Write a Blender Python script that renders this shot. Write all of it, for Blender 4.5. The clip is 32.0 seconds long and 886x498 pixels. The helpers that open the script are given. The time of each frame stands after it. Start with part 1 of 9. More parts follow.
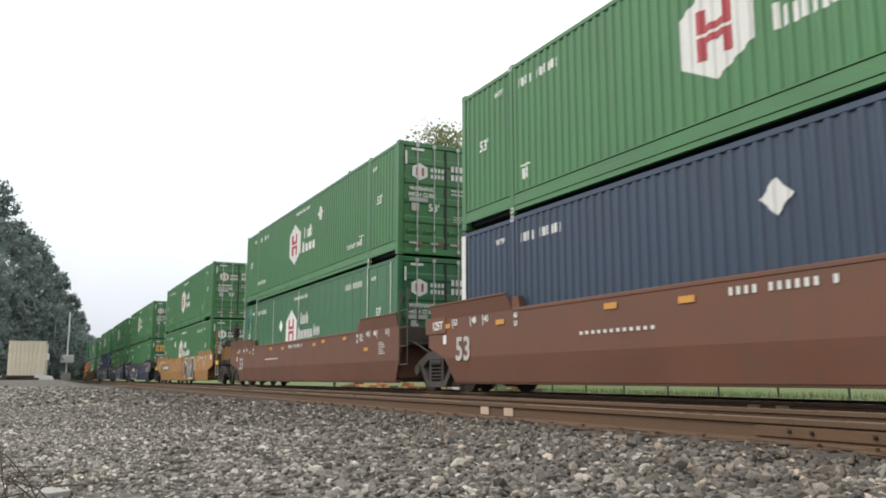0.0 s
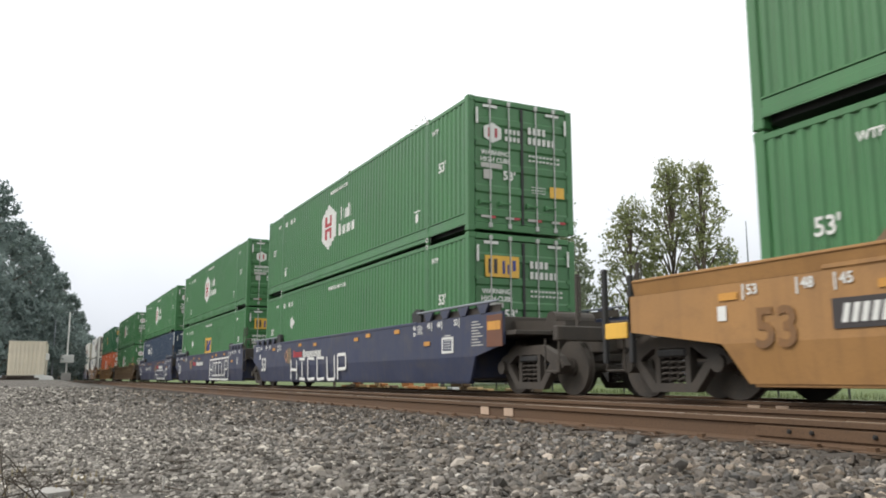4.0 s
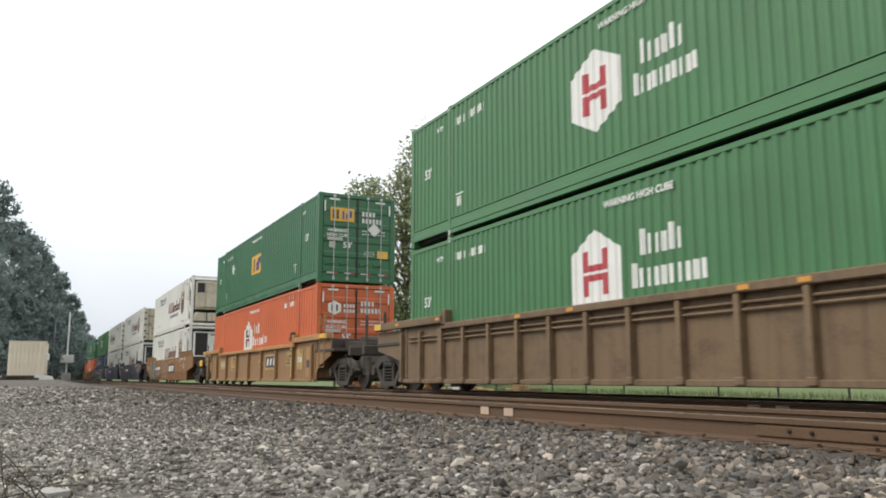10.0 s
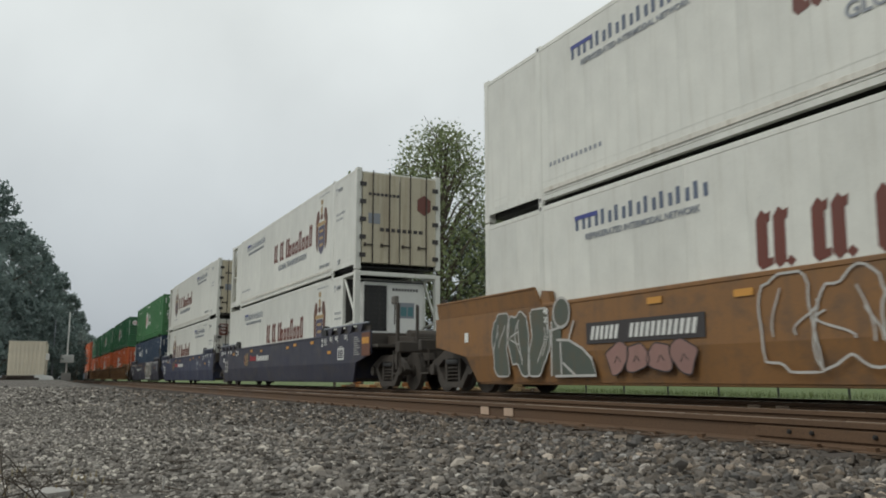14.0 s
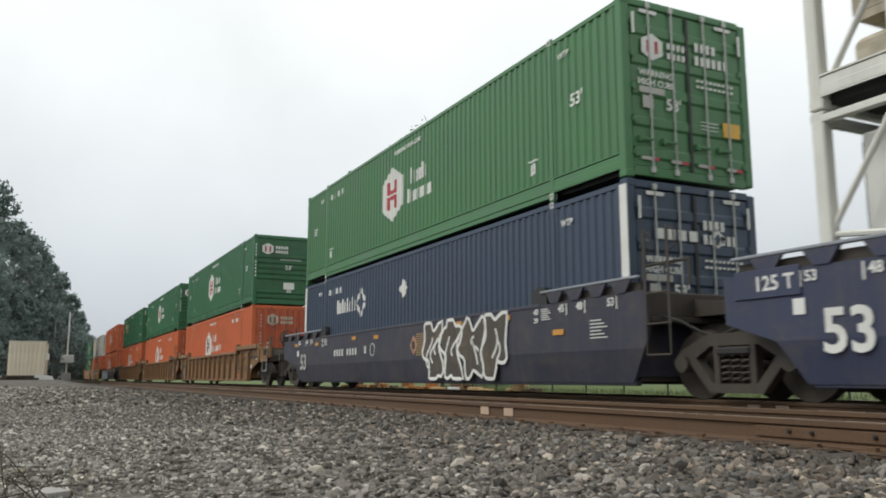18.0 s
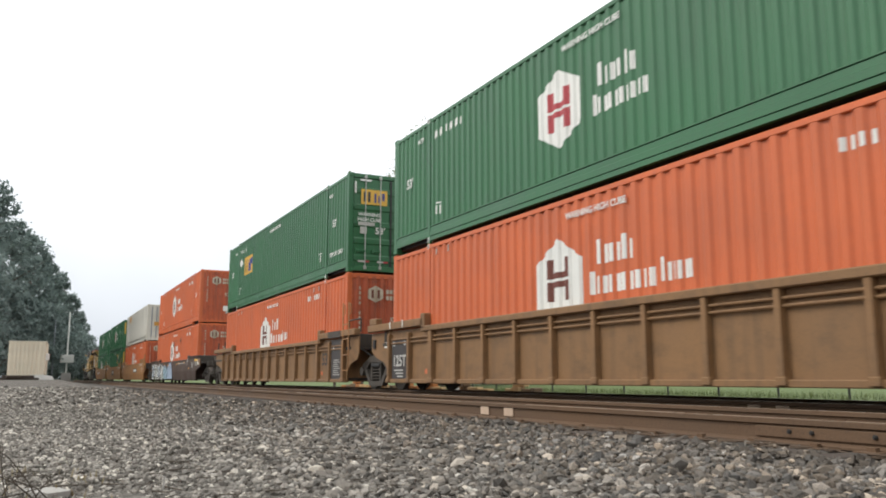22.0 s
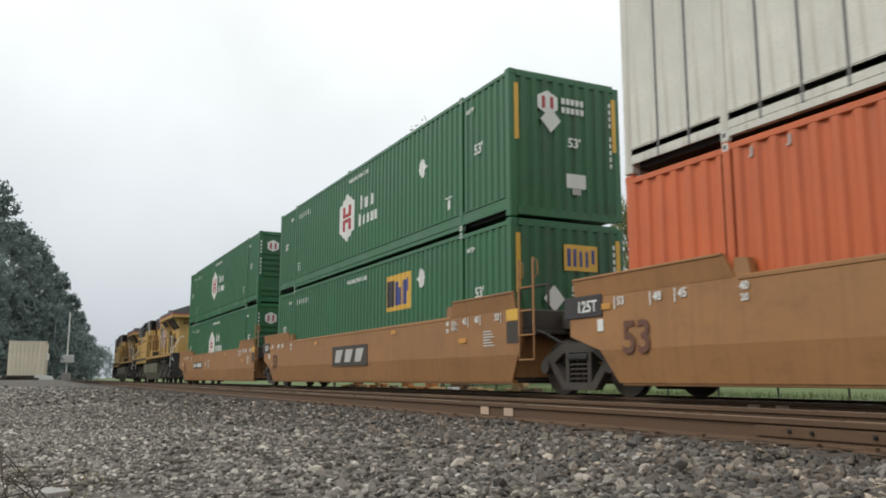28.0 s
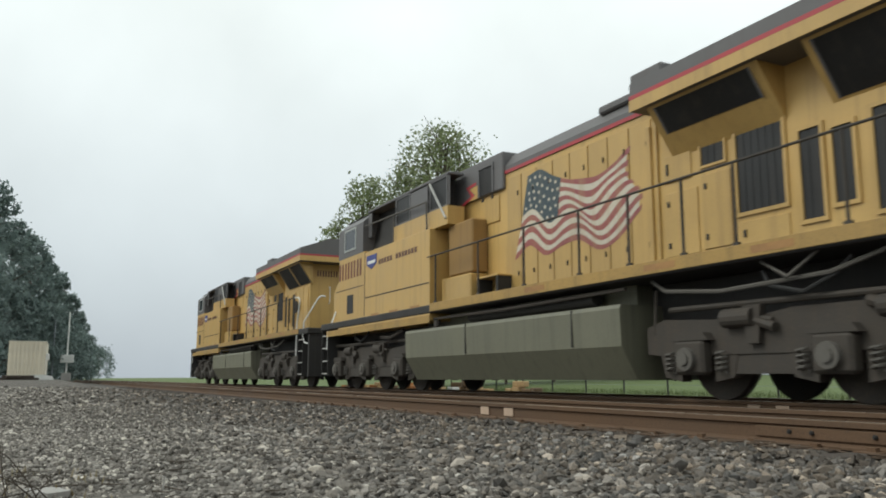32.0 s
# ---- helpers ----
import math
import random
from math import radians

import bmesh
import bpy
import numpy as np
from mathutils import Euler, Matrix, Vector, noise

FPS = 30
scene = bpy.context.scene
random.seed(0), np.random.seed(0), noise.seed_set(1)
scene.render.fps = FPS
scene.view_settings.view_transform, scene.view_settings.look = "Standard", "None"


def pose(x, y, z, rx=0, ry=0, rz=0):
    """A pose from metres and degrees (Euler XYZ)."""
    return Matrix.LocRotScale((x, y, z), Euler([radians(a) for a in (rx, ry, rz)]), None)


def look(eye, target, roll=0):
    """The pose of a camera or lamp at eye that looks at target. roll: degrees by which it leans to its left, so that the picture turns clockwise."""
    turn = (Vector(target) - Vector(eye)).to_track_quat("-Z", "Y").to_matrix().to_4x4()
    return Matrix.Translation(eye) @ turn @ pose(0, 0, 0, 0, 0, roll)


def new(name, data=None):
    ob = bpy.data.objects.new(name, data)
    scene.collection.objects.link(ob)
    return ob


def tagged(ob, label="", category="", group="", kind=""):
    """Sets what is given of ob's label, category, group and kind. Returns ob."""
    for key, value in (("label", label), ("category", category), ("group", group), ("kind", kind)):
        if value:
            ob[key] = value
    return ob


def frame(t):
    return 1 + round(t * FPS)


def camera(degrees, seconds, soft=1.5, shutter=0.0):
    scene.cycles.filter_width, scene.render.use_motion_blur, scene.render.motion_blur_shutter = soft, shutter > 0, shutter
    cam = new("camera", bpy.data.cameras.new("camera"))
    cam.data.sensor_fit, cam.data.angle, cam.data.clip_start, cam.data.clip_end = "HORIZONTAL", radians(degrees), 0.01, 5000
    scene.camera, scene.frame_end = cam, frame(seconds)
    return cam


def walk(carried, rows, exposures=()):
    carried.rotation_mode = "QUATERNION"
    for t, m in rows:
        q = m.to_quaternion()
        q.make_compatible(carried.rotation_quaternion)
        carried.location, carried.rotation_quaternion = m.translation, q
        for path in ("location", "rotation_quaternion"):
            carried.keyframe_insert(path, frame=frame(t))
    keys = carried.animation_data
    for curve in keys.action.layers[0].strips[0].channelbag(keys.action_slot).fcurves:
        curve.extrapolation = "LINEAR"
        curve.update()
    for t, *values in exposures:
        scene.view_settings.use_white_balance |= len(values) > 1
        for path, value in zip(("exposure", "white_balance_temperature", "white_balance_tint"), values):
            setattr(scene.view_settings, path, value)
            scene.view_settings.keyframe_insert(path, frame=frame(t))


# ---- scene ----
# ---------------------------------------------------------------- camera
cam = camera(56.92, 32.0, soft=1.85, shutter=0.12)
STAND = pose(0.579, -0.318, 0.283, 99.008, 0, 63.757)
walk(cam, [(0, STAND), (32, STAND)],
     exposures=[(0, 0.22, 6500, 11), (11, 0.2, 6500, 10), (12.3, -0.15, 6450, 8), (13.2, -0.6, 6400, 6), (17.4, -0.6, 6400, 6), (18.6, 0.18, 6500, 10),
                (24.2, 0.24, 6500, 10), (25.5, -0.2, 6450, 8), (28.0, -0.2, 6450, 8), (28.9, 0.3, 6500, 10), (31.2, 0.1, 6450, 9), (32, -0.27, 6350, 3)])

# ---------------------------------------------------------------- light
world = bpy.data.worlds.new("overcast")
scene.world = world
world.use_nodes = True
wn, wl = world.node_tree.nodes, world.node_tree.links
SUN_EL, SUN_ROT = radians(45), radians(200)


def overcast_sky():
    bg = wn["Background"]
    sky = wn.new("ShaderNodeTexSky")
    sky.sky_type, sky.sun_disc = "NISHITA", False
    sky.sun_elevation, sky.sun_rotation = SUN_EL, SUN_ROT
    sky.air_density, sky.dust_density = 1.0, 4.0
    dim = wn.new("ShaderNodeMix")
    dim.data_type, dim.blend_type = "RGBA", "MULTIPLY"
    dim.inputs[0].default_value = 1
    dim.inputs[7].default_value = (0.06, 0.06, 0.06, 1)
    wl.new(sky.outputs[0], dim.inputs[6])
    co = wn.new("ShaderNodeTexCoord")
    sep = wn.new("ShaderNodeSeparateXYZ")
    wl.new(co.outputs["Generated"], sep.inputs[0])
    ramp = wn.new("ShaderNodeValToRGB")
    ramp.color_ramp.elements[0].position, ramp.color_ramp.elements[0].color = 0.0, (0.52, 0.555, 0.61, 1)
    ramp.color_ramp.elements[1].position, ramp.color_ramp.elements[1].color = 0.42, (1.05, 1.07, 1.06, 1)
    wl.new(sep.outputs[2], ramp.inputs[0])
    cloud = wn.new("ShaderNodeTexNoise")
    cloud.inputs["Scale"].default_value, cloud.inputs["Detail"].default_value = 1.9, 6
    wl.new(co.outputs["Generated"], cloud.inputs["Vector"])
    cr = wn.new("ShaderNodeMapRange")
    cr.inputs[1].default_value, cr.inputs[2].default_value = 0.3, 0.7
    cr.inputs[3].default_value, cr.inputs[4].default_value = 0.84, 1.1
    wl.new(cloud.outputs[0], cr.inputs[0])
    mul = wn.new("ShaderNodeMix")
    mul.data_type, mul.blend_type = "RGBA", "MULTIPLY"
    mul.inputs[0].default_value = 1
    wl.new(ramp.outputs[0], mul.inputs[6])
    wl.new(cr.outputs[0], mul.inputs[7])
    mix = wn.new("ShaderNodeMix")
    mix.data_type = "RGBA"
    mix.inputs[0].default_value = 0.88
    wl.new(dim.outputs[2], mix.inputs[6])
    wl.new(mul.outputs[2], mix.inputs[7])
    wl.new(mix.outputs[2], bg.inputs[0])
    bg.inputs[1].default_value = 1.3


overcast_sky()
sun = new("sun", bpy.data.lights.new("sun", "SUN"))
sun.data.energy, sun.data.angle, sun.data.color = 1.5, radians(25), (1, 0.97, 0.92)
sun.matrix_world = look((0, 0, 50), (17, 47, 0))


# ---------------------------------------------------------------- materials
def nodes_of(name):
    m = bpy.data.materials.new(name)
    m.use_nodes = True
    return m, m.node_tree.nodes, m.node_tree.links, m.node_tree.nodes["Principled BSDF"]


def noise_of(n, l, scale, detail=4, stretch=None, rough=0.6):
    co = n.new("ShaderNodeTexCoord")
    t = n.new("ShaderNodeTexNoise")
    t.inputs["Scale"].default_value, t.inputs["Detail"].default_value, t.inputs["Roughness"].default_value = scale, detail, rough
    if stretch:
        mp = n.new("ShaderNodeMapping")
        mp.inputs["Scale"].default_value = stretch
        l.new(co.outputs["Object"], mp.inputs["Vector"])
        l.new(mp.outputs[0], t.inputs["Vector"])
    else:
        l.new(co.outputs["Object"], t.inputs["Vector"])
    return t.outputs[0]


def span(n, l, value, a, b, c, d):
    r = n.new("ShaderNodeMapRange")
    for i, x in enumerate((a, b, c, d)):
        r.inputs[i + 1].default_value = x
    l.new(value, r.inputs[0])
    return r.outputs[0]


def blend(n, l, fac, a, b, kind="MIX"):
    m = n.new("ShaderNodeMix")
    m.data_type, m.blend_type = "RGBA", kind
    for sock, x in ((0, fac), (6, a), (7, b)):
        if isinstance(x, (int, float)):
            m.inputs[sock].default_value = x
        elif isinstance(x, tuple):
            m.inputs[sock].default_value = (*x[:3], 1)
        else:
            l.new(x, m.inputs[sock])
    return m.outputs[2]


def bump(n, l, bsdf, height, strength, distance):
    b = n.new("ShaderNodeBump")
    b.inputs["Strength"].default_value, b.inputs["Distance"].default_value = strength, distance
    l.new(height, b.inputs["Height"])
    l.new(b.outputs[0], bsdf.inputs["Normal"])


def surface(name, colour, rough=0.5, metal=0.0, dirt=(0.08, 0.06, 0.045), grime=0.35, streak=0.3, grain=40.0, relief=0.15, vary=0.12, patch=0.0):
    """Paint, metal, wood or stone: colour, blotches, worn patches, drips that run down, fine grain and relief."""
    m, n, l, b = nodes_of(name)
    blotch = span(n, l, noise_of(n, l, 0.7, 6), 0.35, 0.75, 0, 1)
    drip = span(n, l, noise_of(n, l, 1.0, 5, (7, 7, 0.35)), 0.5, 0.8, 0, 1)
    fine = noise_of(n, l, grain, 3)
    lo, hi = tuple(c * (1 - vary) for c in colour), tuple(min(1, c * (1 + vary)) for c in colour)
    base = blend(n, l, blotch, lo, hi)
    info = n.new("ShaderNodeObjectInfo")
    base = blend(n, l, 1.0, base, blend(n, l, info.outputs["Random"], (0.94, 0.94, 0.94), (1.05, 1.05, 1.05)), "MULTIPLY")
    f = n.new("ShaderNodeMath")
    f.operation, f.inputs[1].default_value = "MULTIPLY", streak
    l.new(drip, f.inputs[0])
    base = blend(n, l, f.outputs[0], base, dirt)
    g = n.new("ShaderNodeMath")
    g.operation, g.inputs[1].default_value = "MULTIPLY", grime
    l.new(span(n, l, fine, 0.52, 0.75, 0, 1), g.inputs[0])
    base = blend(n, l, g.outputs[0], base, dirt)
    if patch:
        worn = span(n, l, noise_of(n, l, 1.6, 9, (1.0, 1.0, 1.5), 0.72), 0.5, 0.68, 0, patch)
        base = blend(n, l, worn, base, dirt)
    l.new(base, b.inputs["Base Color"])
    l.new(span(n, l, blotch, 0, 1, max(0.05, rough - 0.1), min(1, rough + 0.15)), b.inputs["Roughness"])
    b.inputs["Metallic"].default_value = metal
    bump(n, l, b, fine, relief, 0.01)
    return m


GREEN = surface("green_container_paint", (0.056, 0.18, 0.066), 0.42, grime=0.15, streak=0.18)
DEEP_GREEN = surface("deep_green_container_paint", (0.031, 0.136, 0.056), 0.4, grime=0.15, streak=0.15)
FRESH_GREEN = surface("fresh_blue_green_paint", (0.025, 0.15, 0.1), 0.25, grime=0.15, streak=0.25)
RED = surface("orange_red_container_paint", (0.56, 0.125, 0.038), 0.47, grime=0.18, streak=0.2)
NAVY = surface("navy_container_paint", (0.030, 0.052, 0.09), 0.42, grime=0.15, streak=0.15)
WHITE = surface("white_container_paint", (0.68, 0.68, 0.62), 0.45, dirt=(0.28, 0.24, 0.17), grime=0.12, streak=0.3)
PANEL_WHITE = surface("weathered_white_panel", (0.62, 0.6, 0.53), 0.5, dirt=(0.22, 0.16, 0.09), grime=0.25, streak=0.7)
MARK = surface("white_marking", (0.72, 0.72, 0.68), 0.5, dirt=(0.3, 0.28, 0.22), grime=0.1, streak=0.1)
DULL_MARK = surface("dull_white_spray", (0.46, 0.45, 0.42), 0.6, dirt=(0.25, 0.2, 0.14), grime=0.3, streak=0.3)
MARK_RED = surface("red_marking", (0.42, 0.05, 0.06), 0.5, grime=0.1, streak=0.1)
MARK_YELLOW = surface("yellow_marking", (0.72, 0.42, 0.06), 0.5, grime=0.1, streak=0.1)
MARK_ORANGE = surface("orange_marking", (0.58, 0.28, 0.05), 0.5, dirt=(0.2, 0.11, 0.04), grime=0.3, streak=0.35)
MARK_BLUE = surface("blue_marking", (0.045, 0.06, 0.24), 0.5, grime=0.1, streak=0.1)
MARK_DARK = surface("dark_marking", (0.04, 0.035, 0.035), 0.6, grime=0.1, streak=0.1)
MARK_MAROON = surface("maroon_marking", (0.14, 0.036, 0.022), 0.5, grime=0.1, streak=0.1)
CREST_BLUE = surface("dark_blue_crest_paint", (0.075, 0.07, 0.12), 0.5, dirt=(0.3, 0.22, 0.13), grime=0.4, streak=0.15)
CREST_GOLD = surface("dull_gold_crest_paint", (0.38, 0.26, 0.12), 0.5, dirt=(0.12, 0.06, 0.03), grime=0.35, streak=0.2)
CREST_BROWN = surface("brown_crest_paint", (0.12, 0.05, 0.035), 0.5, dirt=(0.3, 0.18, 0.06), grime=0.35, streak=0.2)
STAINED_CREAM = surface("rust_stained_cream_paint", (0.56, 0.51, 0.40), 0.55, dirt=(0.20, 0.115, 0.05), grime=0.35, streak=0.8, patch=0.45)
STEEL_BLUE = surface("steel_blue_marking", (0.09, 0.115, 0.17), 0.5, grime=0.1, streak=0.1)
# End walls: shade of the sunless ends put into darker copies, plus stains.
SHADED_END = {m: surface(n, c, 0.55, dirt=(0.05, 0.04, 0.034), grime=0.4, streak=0.6, patch=0.4) for m, n, c in (
    (GREEN, "shaded_stained_green_end_paint", (0.052, 0.165, 0.06)), (DEEP_GREEN, "shaded_stained_deep_green_end_paint", (0.029, 0.125, 0.05)), (RED, "shaded_stained_orange_red_end_paint", (0.48, 0.1, 0.038)))}
CREAM_DOOR = surface("weathered_cream_door", (0.5, 0.45, 0.33), 0.5, dirt=(0.2, 0.13, 0.06), grime=0.3, streak=0.6)
MARK_GREY = surface("grey_marking", (0.25, 0.27, 0.3), 0.5, grime=0.1, streak=0.1)
MARK_SOOT = surface("sooty_green_spray", (0.075, 0.092, 0.075), 0.6, dirt=(0.15, 0.09, 0.04), grime=0.35, streak=0.5, patch=0.35)
FADED_MAROON = surface("faded_maroon_spray", (0.27, 0.13, 0.075), 0.6, dirt=(0.33, 0.18, 0.07), grime=0.5, streak=0.4, patch=0.4)
FADED_BROWN = surface("faded_brown_spray", (0.06, 0.052, 0.045), 0.6, dirt=(0.2, 0.14, 0.075), grime=0.4, streak=0.4, patch=0.55)
MARK_PINK = surface("faded_pink_spray", (0.29, 0.165, 0.14), 0.6, grime=0.2, streak=0.25)
MARK_PALE = surface("hazy_blue_spray", (0.3, 0.37, 0.47), 0.6, grime=0.2, streak=0.25)
MARK_LIME = surface("lime_spray", (0.4, 0.5, 0.12), 0.6, grime=0.2, streak=0.15)
MARK_SKY = surface("pale_blue_spray", (0.4, 0.5, 0.62), 0.6, grime=0.2, streak=0.15)
FLAG_RED = surface("faded_red_decal", (0.31, 0.085, 0.085), 0.55, dirt=(0.4, 0.28, 0.13), grime=0.45, streak=0.5, patch=0.35)
FLAG_WHITE = surface("faded_white_decal", (0.6, 0.55, 0.45), 0.55, dirt=(0.4, 0.28, 0.13), grime=0.45, streak=0.5, patch=0.3)
FLAG_BLUE = surface("faded_blue_decal", (0.045, 0.07, 0.085), 0.55, dirt=(0.3, 0.24, 0.15), grime=0.3, streak=0.25)
MARK_TEAL = surface("teal_marking", (0.08, 0.21, 0.23), 0.5, grime=0.1, streak=0.1)
BROWN = surface("oxide_brown_paint", (0.145, 0.058, 0.032), 0.6, grime=0.3, streak=0.35, patch=0.35)
TTX_BROWN = surface("rust_brown_paint", (0.235, 0.115, 0.038), 0.6, grime=0.35, streak=0.45, patch=0.55)
CREAM_YELLOW = surface("worn_cream_yellow_paint", (0.47, 0.31, 0.1), 0.6, dirt=(0.14, 0.085, 0.035), grime=0.35, streak=0.4, patch=0.4)
TAN = surface("faded_orange_tan_paint", (0.33, 0.16, 0.058), 0.55, dirt=(0.12, 0.06, 0.03), grime=0.2, streak=0.35, patch=0.3)
YELLOW = surface("yellow_car_paint", (0.38, 0.2, 0.068), 0.55, dirt=(0.16, 0.085, 0.04), grime=0.3, streak=0.4, patch=0.35)
DULL_YELLOW = surface("dull_yellow_car_paint", (0.26, 0.148, 0.062), 0.6, dirt=(0.08, 0.045, 0.02), grime=0.35, streak=0.5)
RUST = surface("rusty_car_paint", (0.175, 0.115, 0.062), 0.7, dirt=(0.05, 0.028, 0.018), grime=0.4, streak=0.5, patch=0.5)
OLIVE = surface("dusty_tan_car_paint", (0.225, 0.12, 0.05), 0.65, dirt=(0.07, 0.045, 0.025), grime=0.35, streak=0.5, patch=0.45)
BLUE = surface("navy_car_paint", (0.035, 0.044, 0.088), 0.5, dirt=(0.085, 0.074, 0.066), grime=0.35, streak=0.5, patch=0.5)
DUSK_BLUE = surface("sooty_navy_car_paint", (0.035, 0.036, 0.058), 0.55, dirt=(0.08, 0.068, 0.056), grime=0.35, streak=0.5, patch=0.6)
BLACK_BROWN = surface("black_brown_car_paint", (0.056, 0.034, 0.026), 0.6, dirt=(0.1, 0.055, 0.033), grime=0.3, streak=0.35, patch=0.35)
FADED_SALMON = surface("faded_salmon_paint", (0.42, 0.22, 0.13), 0.55, dirt=(0.1, 0.08, 0.08), grime=0.35, streak=0.4, patch=0.3)
GRIMY = surface("grimy_running_gear", (0.05, 0.042, 0.034), 0.75, dirt=(0.1, 0.07, 0.045), grime=0.5, streak=0.3, relief=0.3)
DUSTY = surface("dusty_worn_steel", (0.12, 0.11, 0.095), 0.7, dirt=(0.05, 0.042, 0.034), grime=0.4)
DARK = surface("black_metal", (0.02, 0.02, 0.02), 0.6, dirt=(0.06, 0.05, 0.04), grime=0.3)
STEEL = surface("bright_steel", (0.4, 0.38, 0.36), 0.32, 0.9, grime=0.2, streak=0.1)
ZINC = surface("galvanised_rod", (0.46, 0.47, 0.44), 0.45, 0.4, grime=0.2, streak=0.15)
RAIL_HEAD = surface("worn_rail_head", (0.42, 0.35, 0.28), 0.3, 0.8, dirt=(0.1, 0.06, 0.04), grime=0.3, streak=0.0)
RAIL_SIDE = surface("rusty_rail", (0.11, 0.062, 0.032), 0.8, dirt=(0.05, 0.029, 0.018), grime=0.5, streak=0.0, relief=0.4)
WOOD = surface("creosoted_timber", (0.06, 0.047, 0.038), 0.85, dirt=(0.02, 0.016, 0.013), grime=0.5, streak=0.1, grain=18, relief=0.6)
LOCO_YELLOW = surface("armour_yellow_paint", (0.55, 0.355, 0.12), 0.42, dirt=(0.14, 0.09, 0.04), grime=0.15, streak=0.35)
DECK_YELLOW = surface("grimy_deck_yellow", (0.4, 0.25, 0.075), 0.6, dirt=(0.07, 0.05, 0.03), grime=0.45, streak=0.5)
TOOL_TAN = surface("brown_tan_paint", (0.3, 0.175, 0.055), 0.6, dirt=(0.1, 0.06, 0.03), grime=0.3)
LOCO_GREY = surface("grey_roof_paint", (0.13, 0.125, 0.125), 0.55, grime=0.3, streak=0.25)
LOCO_DARK = surface("sooty_underframe", (0.028, 0.026, 0.024), 0.7, dirt=(0.07, 0.06, 0.05), grime=0.4)
TANK = surface("olive_grey_tank_paint", (0.17, 0.165, 0.115), 0.5, dirt=(0.05, 0.045, 0.035), grime=0.3, streak=0.4)
GRILLE = surface("dark_grille", (0.012, 0.012, 0.012), 0.55, grime=0.2)
BEIGE = surface("beige_container_paint", (0.72, 0.65, 0.51), 0.55, dirt=(0.25, 0.2, 0.14), grime=0.15, streak=0.25)
TIMBER = surface("orange_timber", (0.42, 0.17, 0.05), 0.8, dirt=(0.12, 0.07, 0.04), grime=0.4, grain=9, relief=0.5)
SPLIT_WOOD = surface("pale_split_timber", (0.5, 0.34, 0.17), 0.85, dirt=(0.1, 0.06, 0.03), grime=0.45, grain=9)
PALE_PATCH = surface("pale_tan_patch", (0.46, 0.34, 0.25), 0.8, dirt=(0.2, 0.12, 0.07), grime=0.4, streak=0.1)
BARK = surface("grey_brown_bark", (0.12, 0.095, 0.075), 0.9, dirt=(0.05, 0.04, 0.03), grime=0.5, grain=8, relief=0.6)
TWIG = surface("dry_twig", (0.07, 0.055, 0.04), 0.9, grime=0.3)
SLIVER = surface("brown_wood_sliver", (0.1, 0.066, 0.042), 0.9, dirt=(0.03, 0.02, 0.014), grime=0.4)
CONCRETE = surface("pale_concrete", (0.36, 0.345, 0.32), 0.85, grime=0.3, streak=0.1)


def glass():
    m, n, l, b = nodes_of("dark_window_glass")
    b.inputs["Base Color"].default_value = (0.02, 0.025, 0.03, 1)
    b.inputs["Roughness"].default_value = 0.08
    return m


GLASS = glass()


def foliage(name, a, b_):
    m, n, l, b = nodes_of(name)
    g = n.new("ShaderNodeNewGeometry")
    base = blend(n, l, g.outputs["Random Per Island"], a, b_)
    l.new(base, b.inputs["Base Color"])
    b.inputs["Roughness"].default_value = 0.6
    thin = n.new("ShaderNodeBsdfTranslucent")
    l.new(base, thin.inputs[0])
    mix = n.new("ShaderNodeMixShader")
    mix.inputs[0].default_value = 0.42
    l.new(b.outputs[0], mix.inputs[1])
    l.new(thin.outputs[0], mix.inputs[2])
    l.new(mix.outputs[0], n["Material Output"].inputs[0])
    return m


LEAF = foliage("tree_leaves", (0.15, 0.19, 0.085), (0.30, 0.34, 0.17))
LEAF_YELLOW = foliage("yellowing_leaves", (0.16, 0.19, 0.08), (0.32, 0.34, 0.16))
# Base colour raised and blued for the haze over the far wood.
LEAF_HAZED = foliage("haze_paled_eucalyptus_leaves", (0.12, 0.16, 0.15), (0.25, 0.31, 0.29))
LEAF_SOFT = foliage("soft_green_leaves", (0.19, 0.235, 0.15), (0.38, 0.43, 0.28))
GRASS = foliage("grass_blades", (0.06, 0.09, 0.028), (0.14, 0.16, 0.06))
STRAW = foliage("dry_grass_blades", (0.2, 0.16, 0.09), (0.36, 0.31, 0.2))


